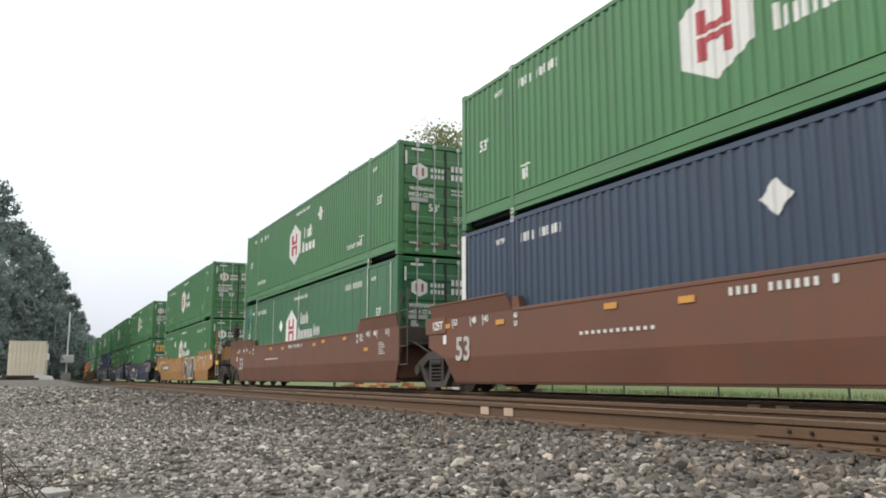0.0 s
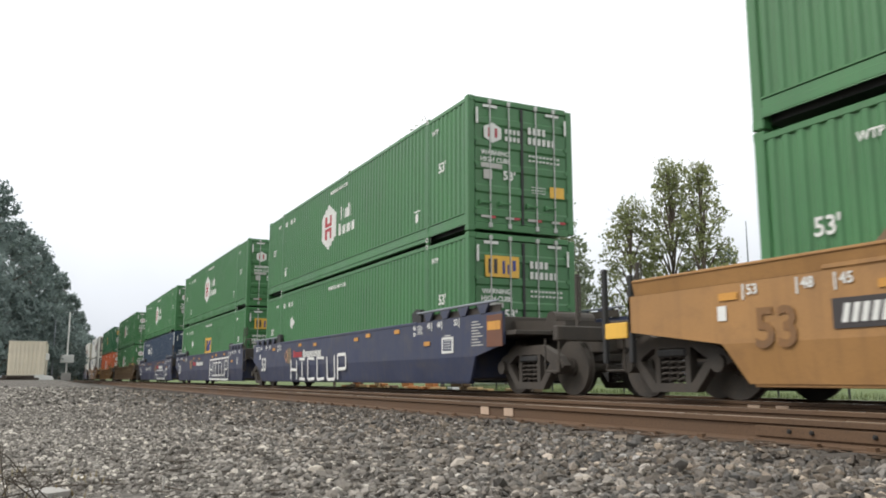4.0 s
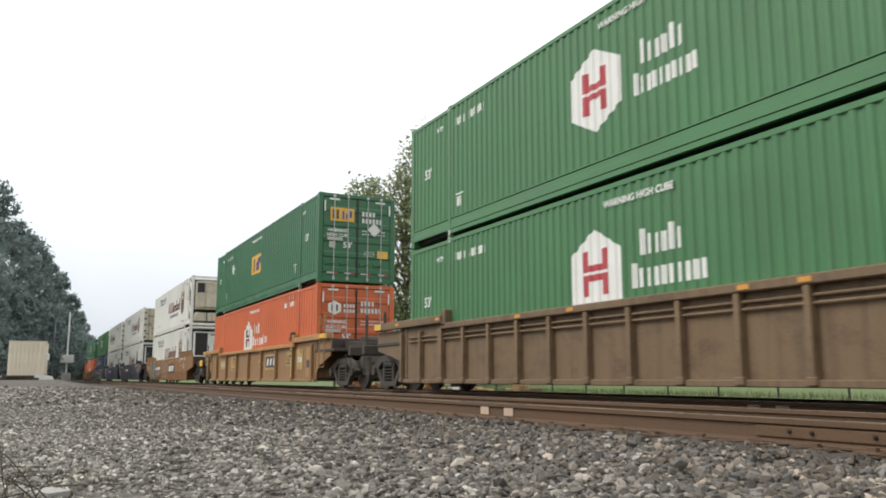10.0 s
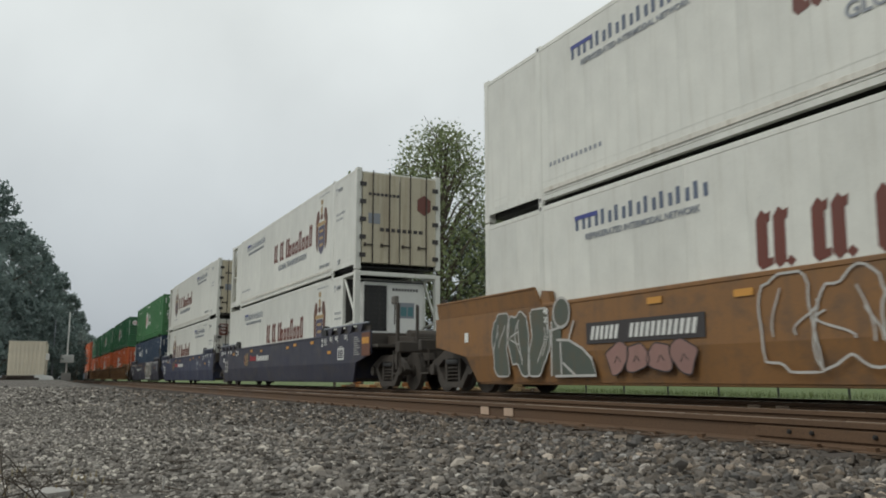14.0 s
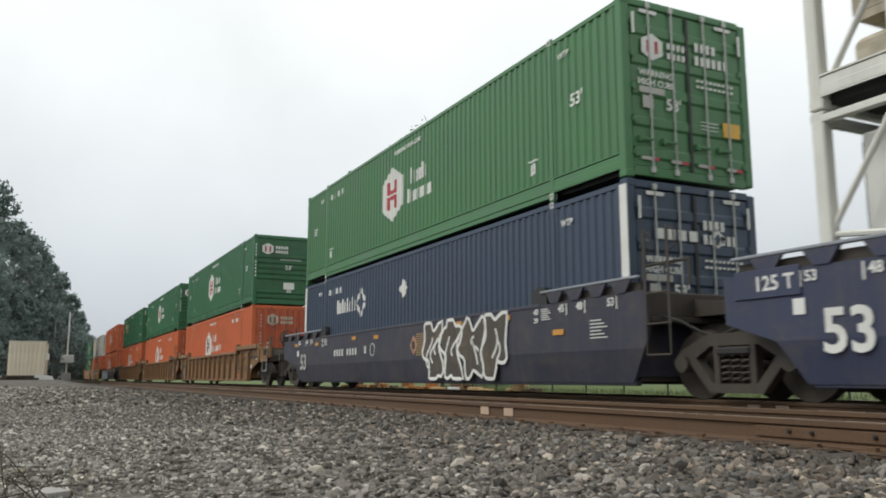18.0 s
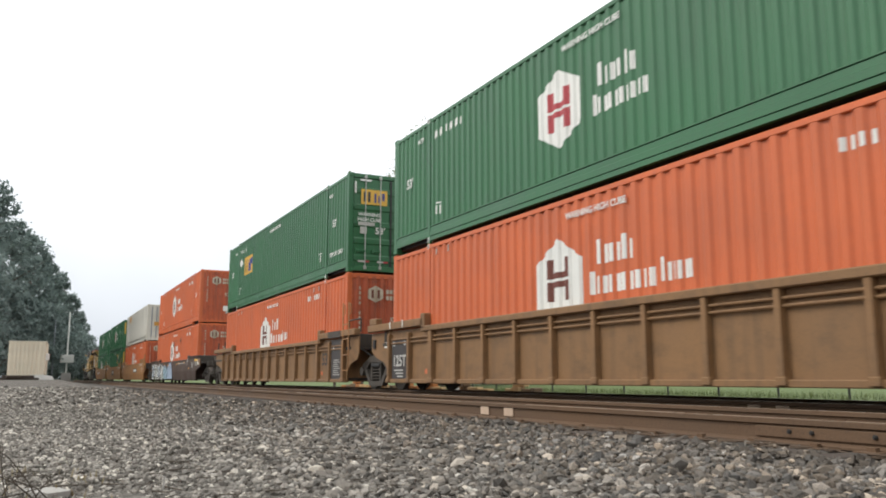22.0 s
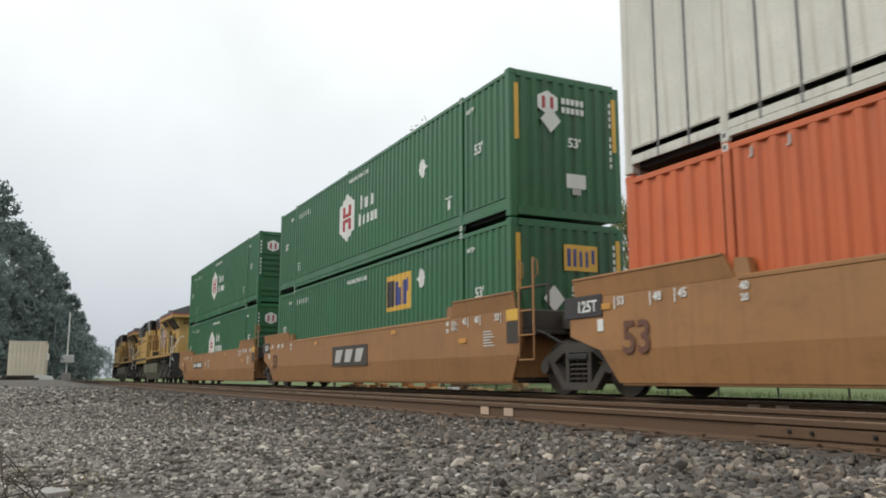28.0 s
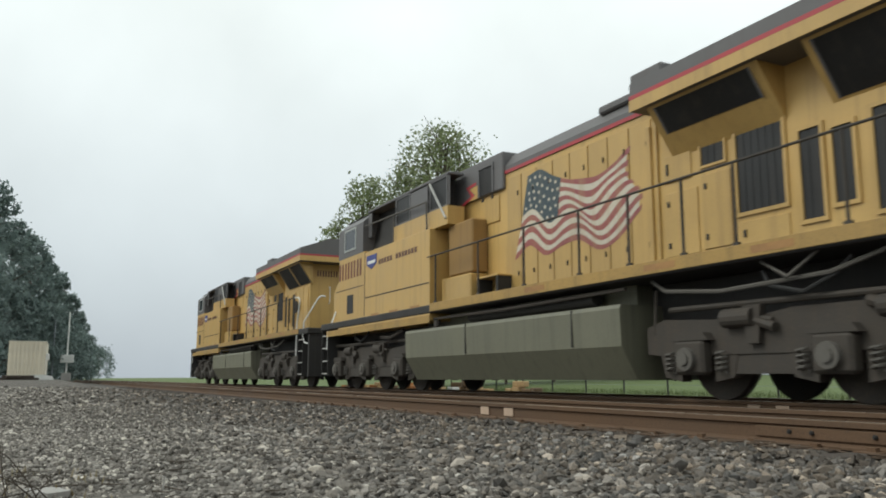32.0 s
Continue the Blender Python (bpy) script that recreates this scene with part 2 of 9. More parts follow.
def stones():
    m, n, l, b = nodes_of("crushed_ballast")
    g = n.new("ShaderNodeNewGeometry")
    ramp = n.new("ShaderNodeValToRGB")
    e = ramp.color_ramp.elements
    e[0].position, e[0].color = 0.0, (0.055, 0.051, 0.046, 1)
    e[1].position, e[1].color = 1.0, (0.46, 0.432, 0.39, 1)
    for p, c in ((0.25, (0.085, 0.079, 0.071, 1)), (0.68, (0.135, 0.125, 0.112, 1)), (0.9, (0.235, 0.219, 0.197, 1))):
        x = e.new(p)
        x.color = c
    l.new(g.outputs["Random Per Island"], ramp.inputs[0])
    fine, speck = noise_of(n, l, 60, 4), noise_of(n, l, 260, 3)
    base = blend(n, l, 1.0, ramp.outputs[0], blend(n, l, span(n, l, speck, 0.35, 0.65, 0, 1), (0.72, 0.72, 0.72), (1.3, 1.29, 1.27)), "MULTIPLY")
    base = blend(n, l, 0.7, base, blend(n, l, fine, (0.45, 0.43, 0.42), (1.45, 1.42, 1.38)), "MULTIPLY")
    hue = n.new("ShaderNodeTexWhiteNoise")
    hue.noise_dimensions = "1D"
    l.new(g.outputs["Random Per Island"], hue.inputs["W"])
    base = blend(n, l, 1.0, base, blend(n, l, hue.outputs["Value"], (1.14, 1.0, 0.86), (0.96, 1.0, 1.06)), "MULTIPLY")
    sep = n.new("ShaderNodeSeparateXYZ")
    co = n.new("ShaderNodeTexCoord")
    l.new(co.outputs["Object"], sep.inputs[0])
    trodden = span(n, l, sep.outputs[1], 0.1, 2.6, 0.85, 0.0)
    path = n.new("ShaderNodeValToRGB")
    e = path.color_ramp.elements
    e[0].position, e[0].color = 0.0, (0.06, 0.052, 0.042, 1)
    e[1].position, e[1].color = 1.0, (0.68, 0.64, 0.56, 1)
    for p, c in ((0.25, (0.14, 0.128, 0.113, 1)), (0.65, (0.26, 0.24, 0.213, 1)), (0.9, (0.42, 0.392, 0.352, 1))):
        e.new(p).color = c
    l.new(g.outputs["Random Per Island"], path.inputs[0])
    dusty = blend(n, l, 1.0, path.outputs[0], blend(n, l, span(n, l, speck, 0.35, 0.65, 0, 1), (0.75, 0.75, 0.75), (1.25, 1.24, 1.22)), "MULTIPLY")
    base = blend(n, l, trodden, base, dusty)
    # Darker and browner from y = 3.3 to 4.3, even beyond.
    browned = span(n, l, sep.outputs[1], 3.3, 4.3, 0.0, 0.45)
    base = blend(n, l, browned, base, (0.06, 0.044, 0.031))
    l.new(base, b.inputs["Base Color"])
    b.inputs["Roughness"].default_value = 0.8
    bump(n, l, b, speck, 0.8, 0.004)
    return m


STONE = stones()


def earth():
    m, n, l, b = nodes_of("ballast_and_dirt")
    big, mid = noise_of(n, l, 0.12, 4), noise_of(n, l, 1.6, 5)
    v = n.new("ShaderNodeTexVoronoi")
    v.inputs["Scale"].default_value = 24
    co = n.new("ShaderNodeTexCoord")
    l.new(co.outputs["Object"], v.inputs["Vector"])
    grey = n.new("ShaderNodeRGBToBW")
    l.new(v.outputs["Color"], grey.inputs[0])
    tone = blend(n, l, span(n, l, mid, 0.35, 0.7, 0, 1), (0.06, 0.054, 0.047), (0.125, 0.113, 0.098))
    cell = blend(n, l, 1.0, tone, blend(n, l, grey.outputs[0], (0.45, 0.45, 0.45), (1.7, 1.68, 1.62)), "MULTIPLY")
    sep = n.new("ShaderNodeSeparateXYZ")
    l.new(co.outputs["Object"], sep.inputs[0])
    far = span(n, l, sep.outputs[1], 15.0, 17.5, 0, 1)
    grass = blend(n, l, mid, (0.065, 0.105, 0.03), (0.14, 0.175, 0.06))
    l.new(blend(n, l, far, cell, grass), b.inputs["Base Color"])
    b.inputs["Roughness"].default_value = 0.9
    bump(n, l, b, v.outputs["Distance"], 0.7, 0.03)
    return m


EARTH = earth()


# ---------------------------------------------------------------- mesh tools
class Shape:
    """Vertices and faces of one part, gathered piece by piece."""

    def __init__(self):
        self.v, self.f = [], []

    def add(self, verts, faces):
        o = len(self.v)
        self.v += [tuple(p) for p in verts]
        self.f += [tuple(i + o for i in f) for f in faces]
        return self

    def box(self, x0, x1, y0, y1, z0, z1, c=0.0):
        x0, x1, y0, y1, z0, z1 = min(x0, x1), max(x0, x1), min(y0, y1), max(y0, y1), min(z0, z1), max(z0, z1)
        if c <= 0:
            v = [(x, y, z) for x in (x0, x1) for y in (y0, y1) for z in (z0, z1)]
            return self.add(v, [(0, 1, 3, 2), (4, 6, 7, 5), (0, 4, 5, 1), (2, 3, 7, 6), (0, 2, 6, 4), (1, 5, 7, 3)])
        c = min(c, (x1 - x0) * 0.4, (y1 - y0) * 0.4, (z1 - z0) * 0.4)
        v, key = [], {}
        for ix, (x, sx) in enumerate(((x0, 1), (x1, -1))):
            for iy, (y, sy) in enumerate(((y0, 1), (y1, -1))):
                for iz, (z, sz) in enumerate(((z0, 1), (z1, -1))):
                    for a, p in enumerate(((x, y + sy * c, z + sz * c), (x + sx * c, y, z + sz * c), (x + sx * c, y + sy * c, z))):
                        key[ix, iy, iz, a] = len(v)
                        v.append(p)
        f = []
        for s in (0, 1):
            f.append([key[s, 0, 0, 0], key[s, 0, 1, 0], key[s, 1, 1, 0], key[s, 1, 0, 0]])
            f.append([key[0, s, 0, 1], key[1, s, 0, 1], key[1, s, 1, 1], key[0, s, 1, 1]])
            f.append([key[0, 0, s, 2], key[0, 1, s, 2], key[1, 1, s, 2], key[1, 0, s, 2]])
            for r in (0, 1):
                f.append([key[0, s, r, 1], key[1, s, r, 1], key[1, s, r, 2], key[0, s, r, 2]])
                f.append([key[s, 0, r, 0], key[s, 1, r, 0], key[s, 1, r, 2], key[s, 0, r, 2]])
                f.append([key[s, r, 0, 0], key[s, r, 1, 0], key[s, r, 1, 1], key[s, r, 0, 1]])
        for ix in (0, 1):
            for iy in (0, 1):
                for iz in (0, 1):
                    f.append([key[ix, iy, iz, a] for a in (0, 1, 2)])
        mid = Vector(((x0 + x1) / 2, (y0 + y1) / 2, (z0 + z1) / 2))
        out = []
        for q in f:
            p = [Vector(v[i]) for i in q]
            n = (p[1] - p[0]).cross(p[2] - p[0])
            out.append(q if n.dot(sum(p, Vector()) / len(p) - mid) > 0 else q[::-1])
        return self.add(v, out)

    def prism(self, pts, axis, a, b):
        """A polygon of two coordinates, drawn out along an axis from a to b."""
        at = {"x": lambda p, t: (t, p[0], p[1]), "y": lambda p, t: (p[0], t, p[1]), "z": lambda p, t: (p[0], p[1], t)}[axis]
        n = len(pts)
        v = [at(p, a) for p in pts] + [at(p, b) for p in pts]
        return self.add(v, [tuple(range(n))[::-1], tuple(range(n, 2 * n))] + [(i, (i + 1) % n, n + (i + 1) % n, n + i) for i in range(n)])

    def rod(self, p, q, r, n=8, r2=None):
        p, q = Vector(p), Vector(q)
        d = (q - p).normalized()
        a = d.orthogonal().normalized()
        b = d.cross(a)
        r2 = r if r2 is None else r2
        v = [p + (a * math.cos(t) + b * math.sin(t)) * r for t in (2 * math.pi * i / n for i in range(n))]
        v += [q + (a * math.cos(t) + b * math.sin(t)) * r2 for t in (2 * math.pi * i / n for i in range(n))]
        return self.add(v, [tuple(range(n))[::-1], tuple(range(n, 2 * n))] + [(i, (i + 1) % n, n + (i + 1) % n, n + i) for i in range(n)])

    def pipe(self, pts, r, n=6):
        for p, q in zip(pts, pts[1:]):
            self.rod(p, q, r, n)
        return self

    def tube(self, pts, r, n=6):
        """A bent round bar through points, in one piece."""
        p = [Vector(q) for q in pts]
        v = []
        up = (p[1] - p[0]).orthogonal().normalized()
        for i, q in enumerate(p):
            d = (p[min(i + 1, len(p) - 1)] - p[max(i - 1, 0)]).normalized()
            up = (up - d * up.dot(d)).normalized()
            e = d.cross(up)
            v += [q + (up * math.cos(t) + e * math.sin(t)) * r for t in (2 * math.pi * j / n for j in range(n))]
        m = len(p)
        f = [(i * n + j, i * n + (j + 1) % n, (i + 1) * n + (j + 1) % n, (i + 1) * n + j) for i in range(m - 1) for j in range(n)]
        return self.add(v, [tuple(range(n))[::-1], tuple(range((m - 1) * n, m * n))] + f)

    def ring(self, centre, axis, ra, rb, h, n=24):
        """A flat ring or, with ra = 0, a disc, of depth h along the axis."""
        c, d = Vector(centre), Vector(axis).normalized()
        a = d.orthogonal().normalized()
        b = d.cross(a)
        rim = [a * math.cos(2 * math.pi * i / n) + b * math.sin(2 * math.pi * i / n) for i in range(n)]
        v = [c + e * r + d * t for t in (-h / 2, h / 2) for r in (ra, rb) for e in rim]
        f = []
        for i in range(n):
            j = (i + 1) % n
            f += [(n + i, n + j, 3 * n + j, 3 * n + i), (i, 2 * n + i, 2 * n + j, j), (i, j, n + j, n + i), (2 * n + i, 3 * n + i, 3 * n + j, 2 * n + j)]
        return self.add(v, f)

    def mesh(self, name, material):
        m = bpy.data.meshes.new(name)
        m.from_pydata(self.v, [], self.f)
        m.materials.append(material)
        m.update()
        return m


def part(name, shape, material, parent, label="", at=None, kind=""):
    m = shape.mesh(name, material) if isinstance(shape, Shape) else shape
    ob = new(name, m)
    ob.parent = parent
    if at is not None:
        ob.matrix_basis = at if isinstance(at, Matrix) else Matrix.Translation(at)
    return tagged(ob, label, kind="stuff" if name.endswith("_marking") or name in ("reflector_strip", "sign_text") else kind)


def thing(name, label, category, at=(0, 0, 0), group="", kind=""):
    ob = new(name)
    ob.matrix_basis = at if isinstance(at, Matrix) else Matrix.Translation(at)
    ob.empty_display_size = 0.2
    return tagged(ob, label, category, group, kind)


def ribbon(s, pts, w, y):
    """A painted stroke of width w along points (x, z), on a face that looks towards -y."""
    p = [Vector((a, b)) for a, b in pts]
    edge = []
    for i, q in enumerate(p):
        d = (p[min(i + 1, len(p) - 1)] - p[max(i - 1, 0)]).normalized()
        n = Vector((-d.y, d.x)) * w / 2
        edge.append((q + n, q - n))
    v = [(e.x, y, e.y) for pair in edge for e in pair]
    return s.add(v, [(2 * i, 2 * i + 1, 2 * i + 3, 2 * i + 2) for i in range(len(p) - 1)])


LETTERS = {}


def letters(text, size, material, slant=0.0):
    """A mesh of raised letters in the built-in font, facing -y, centred on its origin."""
    key = (text, size, material.name, slant)
    if key not in LETTERS:
        c = bpy.data.curves.new("lettering", "FONT")
        c.body, c.size, c.extrude, c.align_x, c.align_y, c.shear = text, size, 0.002, "CENTER", "CENTER", slant
        c.resolution_u, c.offset = 3, 0.022 * size
        o = new("lettering", c)
        m = bpy.data.meshes.new_from_object(o.evaluated_get(bpy.context.evaluated_depsgraph_get()))
        bpy.data.objects.remove(o)
        bpy.data.curves.remove(c)
        m.transform(Matrix.Rotation(radians(90), 4, "X"))
        m.materials.clear()
        m.materials.append(material)
        LETTERS[key] = m
    return LETTERS[key]


# ---------------------------------------------------------------- the train's way
TRACK_Y = 8.63


def along(t):
    d = t - 16
    return 12.5752 * d - 0.00285 * d * d + 0.0001244 * d ** 3


FRONTS = [204.54, 185.02, 161.34, 137.80, 118.13, 98.53, 75.08, 51.79, 28.21, 4.78, -14.54, -33.93, -57.48, -76.87, -96.38,
          -119.88, -143.40, -162.86, -182.24]
ROLLING = []          # things that ride on the track, with their place along the train and their height


def rides(ob, x, z):
    ob.matrix_basis = Matrix.Translation((x + along(0), TRACK_Y, z))
    ROLLING.append((ob, x, z))
    return ob


# ---------------------------------------------------------------- containers
LONG, HALF, TALL, POST = 16.154, 1.295, 2.896, 1.98


CREST, TROUGH, RISE = 0.34, 0.5, 0.84      # shares of a wave at which its crest ends, its trough begins and ends


def wave(x, pitch, depth):
    """How far a corrugated side stands in, at x."""
    u = (-x / pitch) % 1.0
    if u < CREST:
        return 0.0
    if u < TROUGH:
        return depth * (u - CREST) / (TROUGH - CREST)
    if u < RISE:
        return depth
    return depth * (1 - u) / (1 - RISE)


def breaks(x0, x1, pitch):
    """The corners of the corrugation between x0 and x1, in order."""
    out = [x0, x1]
    k0, k1 = math.floor(-x1 / pitch) - 1, math.ceil(-x0 / pitch) + 1
    for k in range(k0, k1 + 1):
        out += [-(k + u) * pitch for u in (0.0, CREST, TROUGH, RISE)]
    return sorted(x for x in set(out) if x0 - 1e-6 <= x <= x1 + 1e-6)


def corrugated(s, x0, x1, z0, z1, pitch, depth, side, base=HALF - 0.006, thick=0.012):
    """A sheet of corrugated steel along x, at y = side * base."""
    xs = breaks(x0, x1, pitch)
    n = len(xs)
    v = []
    for t in (0, thick):
        for z in (z0, z1):
            v += [(x, side * (base - wave(x, pitch, depth) - t), z) for x in xs]
    f = []
    for i in range(n - 1):
        q = [(i, i + 1, n + i + 1, n + i), (2 * n + i, 3 * n + i, 3 * n + i + 1, 2 * n + i + 1),
             (i, 2 * n + i, 2 * n + i + 1, i + 1), (n + i, n + i + 1, 3 * n + i + 1, 3 * n + i)]
        f += q if side < 0 else [a[::-1] for a in q]
    return s.add(v, f)


def clad(s, pts, pitch, depth, lift=0.004, base=HALF - 0.006):
    """Paint of an outline (x, z), convex, that follows the corrugation of the near side."""
    x0, x1 = min(p[0] for p in pts), max(p[0] for p in pts)
    xs = sorted(set(breaks(x0, x1, pitch)) | {p[0] for p in pts})

    def cut(x):
        zs = []
        for (ax, az), (bx, bz) in zip(pts, pts[1:] + pts[:1]):
            if abs(ax - bx) < 1e-9:
                if abs(x - ax) < 1e-9:
                    zs += [az, bz]
            elif min(ax, bx) - 1e-9 <= x <= max(ax, bx) + 1e-9:
                zs.append(az + (bz - az) * (x - ax) / (bx - ax))
        return min(zs), max(zs)

    v, f = [], []
    for x in xs:
        lo, hi = cut(x)
        y = -(base - wave(x, pitch, depth) + lift)
        v += [(x, y, lo), (x, y, hi)]
    for i in range(len(xs) - 1):
        f.append((2 * i, 2 * i + 2, 2 * i + 3, 2 * i + 1))
    return s.add(v, f)


def rect(x0, x1, z0, z1):
    return [(x0, z0), (x1, z0), (x1, z1), (x0, z1)]


def bars(s, x0, x1, z0, z1, marks, k, hollow=False, stroke=0.38):
    """Letter-sized plain bars between x0 and x1; a space leaves a gap, a small o is a low bar; hollow ones come in pairs."""
    w = (x1 - x0) / len(marks)
    for i, c in enumerate(marks):
        if c == " ":
            continue
        top = z0 + (z1 - z0) * (0.74 if c == "o" else 1)
        if not hollow:
            clad(s, rect(x0 + (i + 0.22) * w, x0 + (i + 0.74) * w, z0, top), *k)
            continue
        a, b = x0 + (i + 0.1) * w, x0 + (i + 0.88) * w
        t = stroke * (b - a)
        clad(s, rect(a, a + t, z0, top), *k)
        clad(s, rect(b - t, b, z0, top - (0.24 * (z1 - z0) if c == "I" else 0)), *k)


def hexagon(cx, cz, w, h):
    return [(cx - w / 2, cz - h * 0.26), (cx, cz - h / 2), (cx + w / 2, cz - h * 0.26), (cx + w / 2, cz + h * 0.26), (cx, cz + h / 2), (cx - w / 2, cz + h * 0.26)]


def house(cx, z0, w, h):
    return [(cx - w / 2, z0), (cx + w / 2, z0), (cx + w / 2, z0 + h * 0.72), (cx, z0 + h), (cx - w / 2, z0 + h * 0.72)]


def diamond(cx, cz, w, h):
    return [(cx - w / 2, cz), (cx, cz - h / 2), (cx + w / 2, cz), (cx, cz + h / 2)]


SHARED = {}


def shared(key, make, material):
    key = (*key, material.name)
    if key not in SHARED:
        SHARED[key] = make().mesh(key[0], material)
    return SHARED[key]


def emblem(root, k, red, plain, low):
    """The six-sided emblem with its bars, and two rows of plain bars beside it."""
    white, names = Shape(), Shape()
    if low:
        cx = -9.15
        clad(white, house(cx, 0.88, 1.3, 1.36), *k)
        bars(names, -8.1, -7.2, 1.68, 2.06, "IoI", k, True)
        bars(names, -8.3, -6.75, 1.22, 1.58, "Ioooo", k, True)
        if plain != "short":
            bars(names, -6.65, -6.0, 1.26, 1.6, "Ioo", k, True)
    else:
        cx = -9.18 if plain == "inc" else -9.03
        clad(white, hexagon(cx, 1.57, 1.28, 1.38), *k)
        bars(names, -7.95, -7.0, 1.6, 1.98, "IoI", k, True)
        bars(names, -8.1, -6.75, 1.16, 1.5, "Ioooo", k, True)
        if plain == "inc":
            bars(names, -6.6, -5.95, 1.2, 1.52, "Ioo", k, True)
    part("emblem", white, MARK, root, "white six-sided emblem")
    part("name_marking", names, MARK, root)
    s = Shape()
    for z0, z1 in ((1.2, 1.53), (1.58, 1.91)):
        for x in (-0.31, 0.16):
            clad(s, rect(cx + x, cx + x + 0.15, z0, z1), *k, lift=0.008)
        clad(s, rect(cx - 0.16, cx + 0.16, *((1.43, 1.53) if z0 < 1.5 else (1.58, 1.68))), *k, lift=0.009)
    part("emblem_marking", s, MARK_RED if red else MARK_MAROON, root)


def yellow_square(root, k, x0, x1, z0, z1):
    part("emblem_square", clad(Shape(), rect(x0, x1, z0, z1), *k), MARK_YELLOW, root, "yellow emblem square")
    w, h = x1 - x0, z1 - z0
    s = Shape()
    clad(s, rect(x0 + 0.08 * w, x0 + 0.17 * w, z0 + 0.12 * h, z0 + 0.85 * h), *k, lift=0.008)
    clad(s, rect(x0 + 0.22 * w, x0 + 0.34 * w, z0 + 0.12 * h, z0 + 0.85 * h), *k, lift=0.008)
    part("emblem_marking", s, MARK_DARK, root)
    s = Shape()
    for a in (0.42, 0.54, 0.66, 0.76):
        clad(s, rect(x0 + a * w, x0 + (a + 0.08) * w, z0 + 0.14 * h, z0 + (0.8 if a != 0.54 else 0.62) * h), *k, lift=0.008)
    clad(s, rect(x0 + 0.84 * w, x0 + 0.93 * w, z0 + 0.48 * h, z0 + 0.84 * h), *k, lift=0.008)
    part("emblem_marking", s, MARK_BLUE, root)


def small_marks(root, k, id_front, id_back, high, foot=None, foot_back=None, hooks=False):
    """Number bars, the height warning, the length sign and other small signs of a side."""
    s = Shape()
    if id_back:
        bars(s, -13.95, -12.6, 2.36, 2.52, "IIII IIIIII", k)
    if id_front:
        bars(s, -3.75, -2.4, 2.36, 2.52, "IIII IIIIII", k)
    for x in (-2.7, -13.85) if not foot_back else (-2.7,):
        clad(s, rect(x, x + 0.28, 0.84, 0.87), *k)
        bars(s, x + 0.02, x + 0.26, 0.6, 0.8, "IA", k)
    part("number_marking", s, MARK, root)
    y = -(HALF + 0.003)
    for x in (-1.55, -14.6) if not hooks else ():
        part("sign_text", letters("WTP", 0.15, MARK), MARK, root, at=(x, y, 2.46))
    if high:
        part("sign_text", letters("WARNING HIGH CUBE", 0.15, MARK), MARK, root, at=(-8.1, y, 2.56))
    for x in (-2.55, -3.08, -13.75, -13.18) if hooks else ():
        part("lashing_hook", shared(("lashing_hook",), lambda: Shape().box(-0.018, 0.018, -0.008, 0.01, -0.06, 0.06, 0.006).box(-0.05, 0.018, -0.008, 0.006, -0.075, -0.05, 0.006), DULL_MARK), DULL_MARK, root, at=(x, y - 0.004, 2.68))
    for x in (-1.2, -15.2) if foot != "bare" else ():
        part("length_sign", letters("53'", 0.3, MARK), MARK, root, at=(x, y, 1.58))
    if foot_back:
        part("sign_text", letters("TOP LIFT ONLY", 0.18, MARK), MARK, root, at=(foot_back, y, 0.72))
    if foot and foot != "bare":
        part("sign_text", letters("TOP LIFT ONLY", 0.17, MARK), MARK, root, at=(foot, y, 0.66))


# the stepped section of a bottom rail: distance from the middle plane, and height
RAIL_FORM = [(1.2, 0.07), (1.29, 0.07), (1.29, 0.15), (1.262, 0.152), (1.262, 0.168), (1.29, 0.17), (1.29, 0.272), (1.283, 0.278), (1.283, 0.366), (1.255, 0.367), (1.255, 0.384), (1.291, 0.385), (1.291, 0.404), (1.2, 0.404)]


